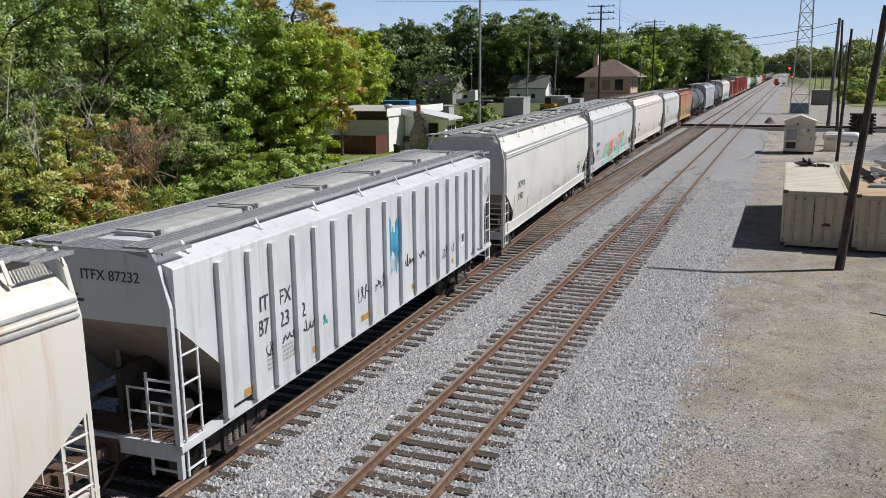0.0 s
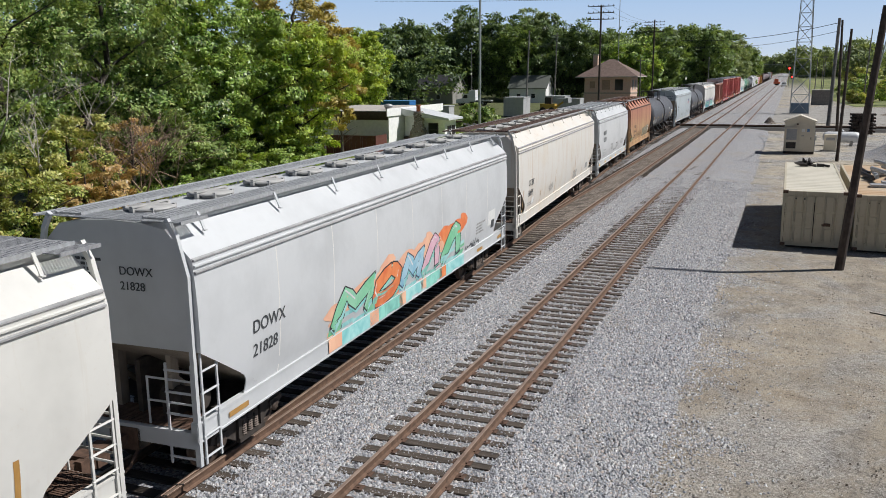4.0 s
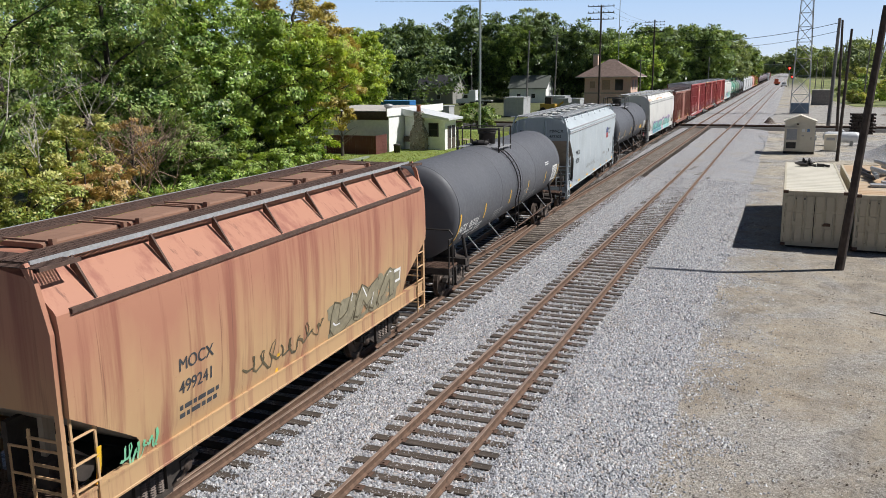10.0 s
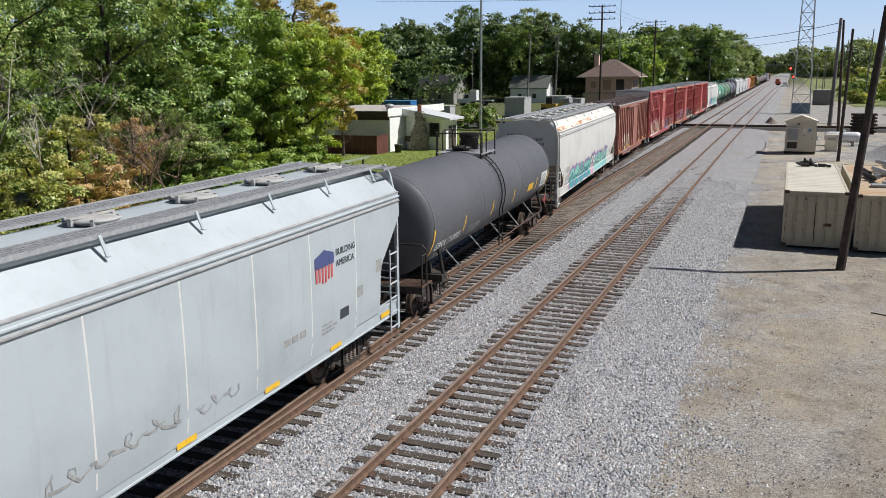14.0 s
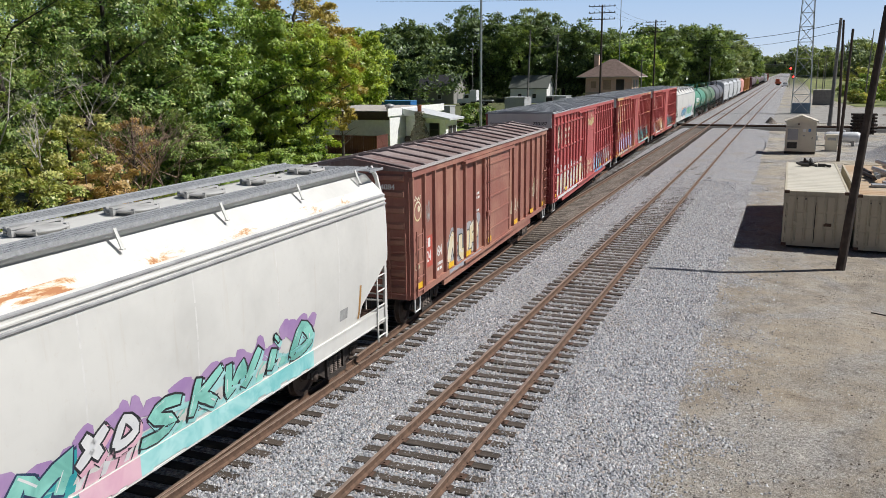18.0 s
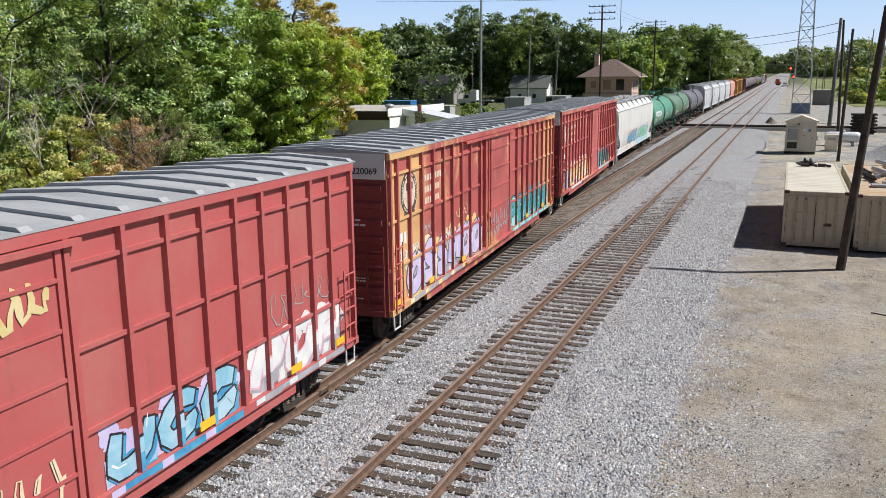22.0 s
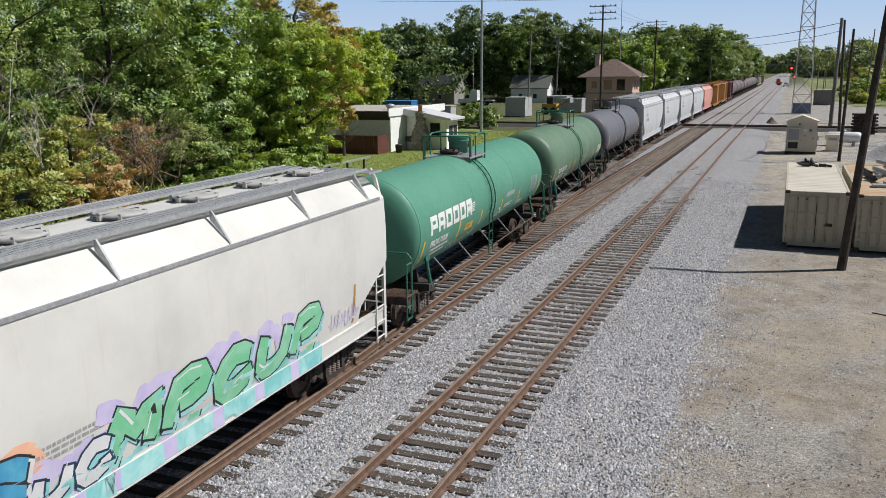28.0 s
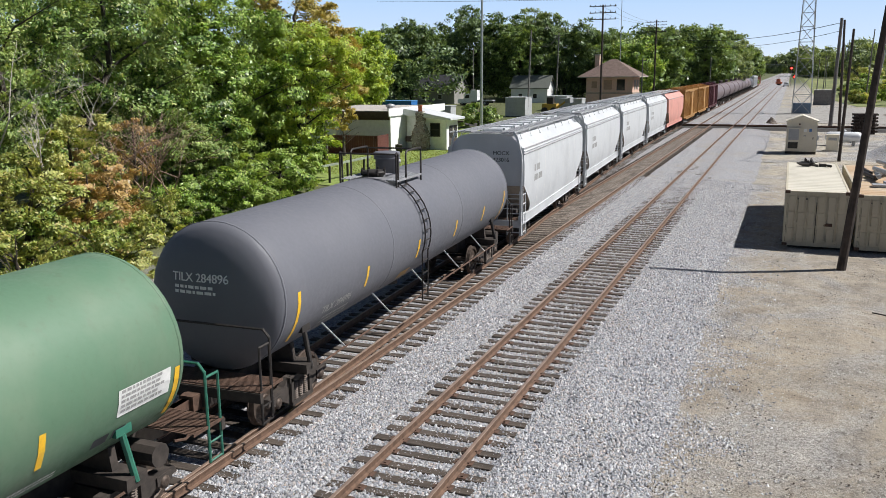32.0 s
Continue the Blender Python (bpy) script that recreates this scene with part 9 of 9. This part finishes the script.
box_part(st, "eave", plain("pale_eave", (0.42, 0.38, 0.33), 0.8), -1.15, 7.95, -1.15, 7.15, 6.36, 6.5)
box_part(st, "belt_course", plain("stone_belt", (0.42, 0.34, 0.27), 0.9), -0.06, 6.86, -0.06, 6.06, 4.0, 4.2)
cst = box_part(st, "chimney", M_TOWERBRICK, 0.5, 1.2, 3.2, 3.9, 6.6, 9.6)
box_part(cst, "cap", M_CONCRETE, 0.44, 1.26, 3.14, 3.96, 9.6, 9.75)
for x0, x1, z0, z1 in ((2.6, 3.8, 4.6, 6.0), (4.5, 5.7, 4.5, 6.1), (0.8, 1.6, 4.8, 5.8), (1.2, 2.2, 1.2, 2.6), (4.4, 5.4, 1.2, 2.6)):
    boarded = x0 < 4
    wdw = box_part(st, "window", plain("boarded_window", (0.40, 0.27, 0.19), 0.8) if boarded else M_FASCIA, x0, x1, -0.05, 0.02, z0, z1)
    if not boarded:
        box_part(wdw, "pane", M_GLASS, x0 + 0.1, x1 - 0.1, -0.07, -0.05, z0 + 0.1, z1 - 0.1)
for y0 in (1.2, 3.4):
    wdw = box_part(st, "window", plain("pale_frame", (0.5, 0.45, 0.4), 0.7), 6.78, 6.86, y0, y0 + 1.2, 4.6, 6.0)
    box_part(wdw, "pane", plain("hazy_pane", (0.30, 0.27, 0.24), 0.4), 6.86, 6.88, y0 + 0.1, y0 + 1.1, 4.7, 5.9)


def truck_van(label, x, y, yaw, length=8.0):
    t = thing("tractor_truck", label, "truck", pose(x, y, GROUND_Z, 0, 0, yaw))
    white = plain("truck_white", (0.74, 0.75, 0.76), 0.4, 0, 0.08, 3)
    bm = bmesh.new()
    slab(bm, [(0.0, 0.6), (0.0, 1.35), (1.3, 1.55), (1.75, 2.55), (3.0, 2.65), (3.0, 0.6)], 1, -1.15, 1.15)
    cab = part("cab", bm, white, t)
    bm = bmesh.new()
    slab(bm, [(1.38, 1.62), (1.74, 2.42), (1.70, 2.46), (1.30, 1.64)], 1, -1.0, 1.0)
    part("windscreen", bm, M_GLASS, cab)
    for s in (-1, 1):
        bm = bmesh.new()
        slab(bm, [(1.6, 1.65), (1.95, 2.4), (2.7, 2.4), (2.7, 1.65)], 1, *sorted((s * 1.15, s * 1.165)))
        part("side_window", bm, M_GLASS, cab)
    box_part(t, "sleeper", white, 3.0, 4.5, -1.18, 1.18, 0.9, 3.4)
    box_part(t, "deck", M_GALVLIGHT, 4.6, length, -1.1, 1.1, 0.96, 1.2)
    box_part(t, "chassis", M_BLACKIRON, 0.2, length, -0.45, 0.45, 0.55, 0.95)
    for xx in (1.0, length - 1.8):
        for s in (-1, 1):
            bm = bmesh.new()
            lathe(bm, [(0.2, -0.14), (0.48, -0.14), (0.5, 0.0), (0.48, 0.14), (0.2, 0.14)], (xx, s * 1.0, 0.5), "Y", 14)
            wh = part("wheel", bm, M_BLACKIRON, t)
            bm = bmesh.new()
            lathe(bm, [(0.05, -0.16), (0.26, -0.16), (0.26, 0.16), (0.05, 0.16)], (xx, s * 1.0, 0.5), "Y", 12)
            part("rim", bm, M_GALVLIGHT, wh)
    return t


truck_van("white road tractor parked behind a light pole", -69.0, 178.0, 5)
for lab, x, y, w, d, h in (("grey metal storage box beside parked trucks", -43.4, 133.0, 3.4, 4.0, 3.1), ("grey metal storage box with a flat lid", -42.9, 157.0, 3.8, 4.0, 2.6), ("low grey metal box behind the train", -38.8, 150.0, 4.2, 3.0, 2.4), ("white storage box beside a bush", -50.5, 120.0, 2.6, 2.2, 2.2)):
    bx = thing("storage_box", lab, "storage box", pose(x, y, GROUND_Z))
    mt = plain("pale_grey_sheet", (0.48, 0.49, 0.50), 0.6, 0.1, 0.12, 2)
    box_part(bx, "body", mt, 0, w, 0, d, 0.12, h)
    box_part(bx, "lid", mt, -0.08, w + 0.08, -0.08, d + 0.08, h, h + 0.12)
    box_part(bx, "door", mt, w * 0.3, w * 0.7, -0.03, 0.0, 0.2, h - 0.2)
    box_part(bx, "skid", M_DARK, 0.1, w - 0.1, 0.1, d - 0.1, 0.0, 0.12)
bl = thing("blue_dumpster", "bright blue open steel dumpster behind the house", "dumpster", pose(-60.6, 122.0, GROUND_Z))
box_part(bl, "body", plain("blue_paint", (0.03, 0.17, 0.45), 0.5, 0, 0.15), 0, 5.2, 0, 2.4, 0.2, 2.9)
for k in range(6):
    box_part(bl, "rib", plain("blue_rib", (0.03, 0.15, 0.40), 0.5), 0.2 + k * 0.93, 0.3 + k * 0.93, -0.06, 0.0, 0.3, 2.7)
box_part(bl, "lid", plain("blue_lid", (0.10, 0.30, 0.55), 0.5), -0.05, 5.25, -0.05, 2.45, 2.9, 3.0)


def gable_house(label, x, y, w, d, h, ridge, wall, roofm, along="x"):
    hs = thing("house", label, "house", pose(x, y, GROUND_Z))
    box_part(hs, "wall", wall, 0, w, 0, d, 0, h)
    bm = bmesh.new()
    if along == "x":
        slab(bm, [(-0.4, h - 0.1), (d / 2, ridge), (d + 0.4, h - 0.1), (d + 0.4, h + 0.08), (d / 2, ridge + 0.2), (-0.4, h + 0.08)], 0, -0.4, w + 0.4)
        part("roof", bm, roofm, hs)
        bm = bmesh.new()
        slab(bm, [(0, h), (d, h), (d / 2, ridge)], 0, 0.02, w - 0.02)
    else:
        slab(bm, [(-0.4, h - 0.1), (w / 2, ridge), (w + 0.4, h - 0.1), (w + 0.4, h + 0.08), (w / 2, ridge + 0.2), (-0.4, h + 0.08)], 1, -0.4, d + 0.4)
        part("roof", bm, roofm, hs)
        bm = bmesh.new()
        slab(bm, [(0, h), (w, h), (w / 2, ridge)], 1, 0.02, d - 0.02)
    part("gable", bm, wall, hs)
    for k in range(2):
        wd = box_part(hs, "window", M_STUCCO, w * (0.2 + 0.4 * k), w * (0.2 + 0.4 * k) + 1.1, -0.06, 0.0, 1.0, 2.2)
        box_part(wd, "pane", M_GLASS, w * (0.2 + 0.4 * k) + 0.1, w * (0.2 + 0.4 * k) + 1.0, -0.08, -0.06, 1.1, 2.1)
    return hs


gable_house("small white gabled house behind trees", -62.5, 196.0, 9.0, 6.5, 3.4, 6.2, M_STUCCO, plain("green_grey_shingles", (0.14, 0.15, 0.13), 0.9), "x")
gable_house("grey house with a dark gabled roof", -83.8, 186.0, 10.5, 9.0, 3.2, 6.6, plain("grey_siding", (0.30, 0.29, 0.27), 0.8), plain("dark_shingles", (0.035, 0.035, 0.04), 0.9), "x")
gable_house("low pale house behind the trees", -116.0, 205.0, 14.0, 9.0, 2.8, 5.0, plain("pale_siding", (0.5, 0.5, 0.48), 0.8), plain("grey_shingles", (0.16, 0.15, 0.15), 0.9), "x")
# loader with yellow arm among the boxes
ld = thing("loader", "yellow loader with a grey bucket among storage boxes", "loader", pose(-40.0, 143.0, GROUND_Z))
yl = plain("loader_yellow", (0.50, 0.33, 0.06), 0.6)
box_part(ld, "body", yl, 0, 2.6, 0, 1.8, 0.7, 1.8)
box_part(ld, "cab", M_BLACKIRON, 0.8, 1.9, 0.2, 1.6, 1.8, 2.9)
bm = bmesh.new()
slab(bm, [(2.4, 1.2), (4.2, 2.4), (4.4, 2.2), (2.6, 0.9)], 1, 0.2, 0.4)
part("arm", bm, yl, ld)
bm = bmesh.new()
slab(bm, [(4.1, 2.5), (5.0, 2.9), (5.1, 2.0), (4.3, 1.9)], 1, -0.3, 2.1)
part("bucket", bm, M_GALV, ld)
for x in (0.5, 2.1):
    for y in (0.1, 1.7):
        bm = bmesh.new()
        lathe(bm, [(0.2, -0.2), (0.6, -0.18), (0.62, 0.0), (0.6, 0.18), (0.2, 0.2)], (x, y, 0.62), "Y", 14)
        part("wheel", bm, M_BLACKIRON, ld)

# ---- far down the line ----
M_HIVIS = plain("orange_plant_paint", (0.62, 0.16, 0.08), 0.7)
mach = thing("track_machine", "orange track maintenance machine far down the line", "machine", pose(-5.2, 395.0, 0))
box_part(mach, "body", M_HIVIS, -1.3, 1.3, 0, 5, 0.7, 1.5)
box_part(mach, "cab", M_HIVIS, -1.0, 0.6, 0.5, 2.5, 1.5, 2.7)
for y in (0.9, 4.1):
    box_part(mach, "wheel", M_BLACKIRON, -0.8, 0.8, y - 0.4, y + 0.4, 0.0, 0.8)
pick = thing("pickup_truck", "white pickup truck parked beside the tracks", "truck", pose(-3.2, 380.0, GROUND_Z))
wt = plain("pickup_white", (0.7, 0.71, 0.72), 0.4)
bm = bmesh.new()
slab(bm, [(0.0, 0.5), (0.0, 1.1), (1.4, 1.2), (2.1, 1.9), (3.6, 1.9), (3.8, 1.2), (5.6, 1.2), (5.6, 0.5)], 0, 0, 2.0)
body = part("body", bm, wt, pick)
box_part(body, "windscreen", M_GLASS, 0.2, 1.8, 1.62, 1.7, 1.3, 1.8)
for x in (0.1, 1.9):
    for y in (1.0, 4.5):
        bm = bmesh.new()
        lathe(bm, [(0.1, -0.12), (0.36, -0.12), (0.38, 0.0), (0.36, 0.12), (0.1, 0.12)], (x, y, 0.38), "X", 12)
        part("wheel", bm, M_BLACKIRON, pick)


def lit(name, c, strength):
    m, n, l, b = material(name, 0.4)
    b.inputs["Base Color"].default_value = (*c, 1)
    b.inputs["Emission Color"].default_value = (*c, 1)
    b.inputs["Emission Strength"].default_value = strength
    return m


M_REDLAMP = lit("red_signal_lamp", (1.0, 0.04, 0.03), 6.0)
for x, y, z in ((-0.5, 400.0, 7.6), (0.9, 400.0, 4.0)):
    sg = thing("signal_mast", "railway signal mast showing a red light", "signal", pose(x, y, GROUND_Z))
    bm = bmesh.new()
    rod(bm, (0, 0, 0), (0, 0, z + 0.6), 0.12, 8)
    part("mast", bm, M_STEEL, sg)
    bm = bmesh.new()
    slab(bm, [(-0.6, z - 0.8), (0.6, z - 0.8), (0.6, z + 0.9), (-0.6, z + 0.9)], 1, -0.2, -0.12)
    part("target", bm, M_BLACKIRON, sg)
    bm = bmesh.new()
    lathe(bm, [(0.42, -0.3), (0.42, -0.24), (0.05, -0.22)], (0, 0, z), "Y", 12)
    part("lens", bm, M_REDLAMP, sg, "glowing red lens")
gan = thing("signal_gantry", "far steel signal gantry over the tracks", "gantry", pose(0, 520.0, 0))
for x in (-20.0, 2.0):
    bm = bmesh.new()
    rod(bm, (x, 0, GROUND_Z), (x, 0, 9.5), 0.15, 6)
    part("post", bm, M_STEEL, gan)
for z in (8.6, 9.5):
    bm = bmesh.new()
    rod(bm, (-20, 0, z), (2, 0, z), 0.06, 5)
    part("beam", bm, M_STEEL, gan)
for x in (-9.0, -4.0):
    box_part(gan, "signal_head", M_BLACKIRON, x - 0.4, x + 0.4, -0.3, 0.0, 9.6, 11.2)
for k, y in enumerate((238.0, 270.0, 330.0)):
    pole("far wooden pole beside a field", 6.0 + 2.5 * k, y, 9.5 + k, (0.2, 0), 0.14, M_POLEGREY, (9.0 + k,), 2.0, caps=False)
box = thing("signal_box", "small white equipment box beside the line", "cabinet", pose(-17.2, 196.0, GROUND_Z))
box_part(box, "body", M_STUCCO, 0, 3.2, 0, 2.4, 0, 3.4)
box_part(box, "roof", M_CONCRETE, -0.15, 3.35, -0.15, 2.55, 3.4, 3.55)


def cable(label, a, b, sag, r=0.02):
    bm = bmesh.new()
    pts = [Vector(a).lerp(Vector(b), k / 14) - Vector((0, 0, sag * 4 * (k / 14) * (1 - k / 14))) for k in range(15)]
    pipe(bm, pts, r, 4)
    solo("overhead_cable", bm, M_CABLE, label, "cable")


cable("thin black overhead cable between poles", (-52.4, 200, 15.2), (-40.0, 135, 12.6), 2.2, 0.03)
cable("thin black overhead cable between poles", (-52.4, 200, 14.4), (-22.9, 110, 12.0), 2.5, 0.03)
cable("thin black overhead cable crossing the tracks", (-22.3, 152, 12.4), (5.0, 118, 12.4), 1.2, 0.04)
cable("thin black overhead cable crossing the tracks", (-22.3, 152, 11.6), (5.0, 118, 11.4), 1.4, 0.03)
cable("thin black overhead cable across the sky", (-60.0, 120, 17.6), (30.0, 100, 15.0), 0.6, 0.025)
cable("thin black overhead cable across the sky", (-80.0, 150, 23.5), (-34.0, 100, 17.5), 0.8, 0.025)
cable("black cable hanging between yard poles", (5.0, 102.5, 9.6), (3.95, 74.5, 9.0), 1.6, 0.03)
for k in range(3):
    cable("telegraph wire along the line", (-24.3 + 1.4 * k, 110, 14.9), (-23.6 + 1.4 * k, 152, 15.0), 0.7, 0.012)

# ---- loose stones, debris, ties ----
rnd = np.random.default_rng(2)
N = 230000
cv = np.array([(-0.5, -0.5, -0.3), (0.5, -0.45, -0.3), (0.45, 0.5, -0.3), (-0.5, 0.45, -0.3), (-0.15, -0.2, 0.5), (0.25, 0.15, 0.45)])
cf = np.array([(0, 1, 5, 4), (2, 3, 4, 5)], dtype=np.int32)
ct = np.array([(1, 2, 5), (3, 0, 4)], dtype=np.int32)
sy = 5.5 + 52.0 * rnd.random(N) ** 1.9
sx = rnd.uniform(-9.3, 0.3, N)
keep = ~((np.abs(sx - X_RIGHT) < 1.25) & (rnd.random(N) < 0.45))
ragged = 0.55 * np.sin(0.9 * sy + 1.3 * np.sin(0.37 * sy)) + 0.3 * np.sin(2.3 * sy + 1.0) + 0.2 * np.sin(5.1 * sy)
keep &= rnd.random(N) < np.clip((-0.9 + ragged - sx) / 1.1, 0.04, 1)
sx, sy = sx[keep], sy[keep]
N = len(sx)
size = rnd.uniform(0.026, 0.058, (N, 1, 1)) * rnd.uniform(0.65, 1.3, (N, 1, 3))
an, tl = rnd.uniform(0, 6.283, N), rnd.normal(size=(N, 2)) * 0.35
ca, sa, one = np.cos(an), np.sin(an), np.ones(N)
R = np.stack([ca, -sa, tl[:, 0], sa, ca, tl[:, 1], -tl[:, 0], -tl[:, 1], one], 1).reshape(N, 3, 3)
jit = cv[None] + rnd.normal(size=(N, 6, 3)) * 0.12
pts = np.einsum("nij,nkj->nki", R, jit * size)
base = np.interp(sx, (-19.0, -16.5, -4.2, -1.6), (-0.48, -0.22, -0.21, -0.47)) + 0.012
base = np.maximum(base, GROUND_Z + 0.008)
pts += np.stack([sx, sy, base], 1)[:, None, :]
me = bpy.data.meshes.new("ballast_stones")
me.vertices.add(N * 6)
me.vertices.foreach_set("co", pts.astype(np.float32).ravel())
me.loops.add(N * 14)
off = 6 * np.arange(N, dtype=np.int32)[:, None, None]
me.loops.foreach_set("vertex_index", np.concatenate([(cf[None] + off).ravel(), (ct[None] + off).ravel()]).astype(np.int32))
me.polygons.add(N * 4)
me.polygons.foreach_set("loop_start", np.concatenate([np.arange(0, N * 8, 4), np.arange(N * 8, N * 14, 3)]).astype(np.int32))
me.update(calc_edges=True)
me.materials.append(M_STONE)
solo("ballast_stones", me, None, "loose crushed grey stones on the ballast", "stones", kind="stuff")
rnd = random.Random(12)
bm = bmesh.new()
pipe(bm, [(-1.95, 12.35, -0.40), (-1.75, 12.2, -0.38), (-1.55, 11.8, -0.41), (-1.35, 11.5, -0.42)], 0.02, 5)
solo("stick", bm, M_BARK, "dark stick lying on the dirt", "stick")
bm = bmesh.new()
pipe(bm, [(2.75, 27.6, -0.41), (3.1, 27.4, -0.40), (3.5, 27.1, -0.42), (4.2, 27.0, -0.4)], 0.02, 5)
solo("stick", bm, M_BARK, "dark branch lying on the gravel", "stick")


def chips(label, mat, n, x0, x1, y0, y1, lo, hi, seed, patch, height=GROUND_Z + 0.02, lean=0.35):
    """Small broken pieces strewn over the ground, thicker in some patches than in others."""
    r = np.random.default_rng(seed)
    px, py = r.uniform(x0, x1, n), y0 + (y1 - y0) * r.random(n) ** 1.6
    thick = np.array([noise.noise((a * patch, b * patch, seed)) for a, b in zip(px, py)])
    ok = r.random(n) < np.clip(lean + thick * 1.5, 0.03, 1)
    px, py = px[ok], py[ok]
    m = len(px)
    big = r.uniform(lo, hi, (m, 1, 1)) * r.uniform(0.6, 1.4, (m, 1, 3)) * np.array((1, 1, 0.7))
    a = r.uniform(0, 6.283, m)
    c, d, o, q = np.cos(a), np.sin(a), np.zeros(m), np.ones(m)
    rot = np.stack([c, -d, o, d, c, o, o, o, q], 1).reshape(m, 3, 3)
    p = np.einsum("nij,nkj->nki", rot, (cv[None] + r.normal(size=(m, 6, 3)) * 0.12) * big) + np.stack([px, py, np.full(m, height)], 1)[:, None, :]
    w = bpy.data.meshes.new("chips")
    w.vertices.add(m * 6)
    w.vertices.foreach_set("co", p.astype(np.float32).ravel())
    w.loops.add(m * 14)
    at = 6 * np.arange(m, dtype=np.int32)[:, None, None]
    w.loops.foreach_set("vertex_index", np.concatenate([(cf[None] + at).ravel(), (ct[None] + at).ravel()]).astype(np.int32))
    w.polygons.add(m * 4)
    w.polygons.foreach_set("loop_start", np.concatenate([np.arange(0, m * 8, 4), np.arange(m * 8, m * 14, 3)]).astype(np.int32))
    w.update(calc_edges=True)
    w.materials.append(mat)
    solo("stones", w, None, label, "stones", kind="stuff")


chips("grey stones rolled into packed dirt", M_GRIT, 130000, -2.2, 12.0, 8.0, 70.0, 0.010, 0.030, 31, 0.35)
chips("dark scraps of bark and clinker on the dirt", plain("dark_scraps", (0.09, 0.07, 0.055), 0.95), 26000, -2.0, 10.0, 8.0, 50.0, 0.012, 0.04, 37, 0.9, lean=-0.12)
chips("pale crumbs of stone on the dirt", plain("pale_crumbs", (0.48, 0.45, 0.40), 0.95), 7000, -2.5, 10.0, 8.0, 50.0, 0.012, 0.03, 41, 0.7)
bm = bmesh.new()
bmesh.ops.create_cube(bm, size=1.0, matrix=Matrix.Diagonal((2.59, 0.225, 0.17, 1)))
bmesh.ops.bevel(bm, geom=bm.edges[:], offset=0.012, segments=1, affect="EDGES")
ME_TIE = finish("tie", bm, M_TIE)
bm = bmesh.new()
for s in (-G, G):
    quad_box(bm, s - 0.18, s + 0.18, -0.095, 0.095, 0.075, 0.10)
    for dx in (-0.1, 0.1):
        quad_box(bm, s + dx - 0.018, s + dx + 0.018, -0.05, -0.015, 0.10, 0.125)
ME_PLATES = finish("tie_plates", bm, M_RUSTIRON)
rnd = random.Random(1)
for k in range(300):
    y = -14.0 + 0.497 * k + rnd.uniform(-0.02, 0.02)
    ob = share("tie", ME_TIE, track_right, pose(X_RIGHT + rnd.uniform(-0.05, 0.05), y, -0.262 - 0.05 * min(1.0, max(0.0, (y - 34) / 30)) + rnd.uniform(-0.008, 0.008), 0, rnd.uniform(-0.4, 0.4), rnd.uniform(-1.2, 1.2)))
    if 38 < k < 128:
        share("tie_plates", ME_PLATES, ob, pose(0, 0, 0))
for k in range(245):
    y = -12.0 + 0.497 * k + rnd.uniform(-0.02, 0.02)
    a, b = line_x(y) - 1.3, X_MID + 1.3
    if b - a < 4.05:
        ob = share("tie", ME_TIE, track_mid, pose((a + b) / 2 + rnd.uniform(-0.06, 0.06), y, -0.262 - 0.04 * min(1.0, max(0.0, (y - 45) / 40)) + rnd.uniform(-0.008, 0.008), 0, 0, rnd.uniform(-1.0, 1.0)))
        ob.scale = ((b - a) / 2.59, 1, 1)
    else:
        for c in (line_x(y), X_MID):
            share("tie", ME_TIE, track_mid, pose(c + rnd.uniform(-0.06, 0.06), y, -0.276 if c == X_MID else -0.288, 0, 0, rnd.uniform(-1.0, 1.0)))


def motions():
    for car, mid, piv in TRAIN:
        rows = []
        for k in range(65):
            t = k * 0.5
            y = mid - rolled(t)
            a, b = Vector((line_x(y - piv), y - piv, 0)), Vector((line_x(y + piv), y + piv, 0))
            m = (a + b) / 2
            rows.append((t, pose(m.x, m.y, 0, 0, 0, math.degrees(math.atan2(a.x - b.x, b.y - a.y)))))
        walk(car, rows)
    for ob, place, mid in WHEELS:
        rows, turned = [(0.0, pose(0, place, WHEEL_R))], 0.0
        begin = None
        for k in range(481):
            t = k / 15.0
            y = mid + place - rolled(t)
            if y > 48 or y < 2:
                continue
            if begin is None:
                begin = rolled(t)
            rows.append((t, pose(0, place, WHEEL_R, math.degrees((rolled(t) - begin) / WHEEL_R))))
        if rows[1:] and rows[1][0] == 0.0:
            rows = rows[1:]
        rows = [r for r in rows if r[0] <= 32.0]
        if rows[-1][0] < 32.0:
            rows.append((32.0, rows[-1][1]))
        walk(ob, rows)


motions()
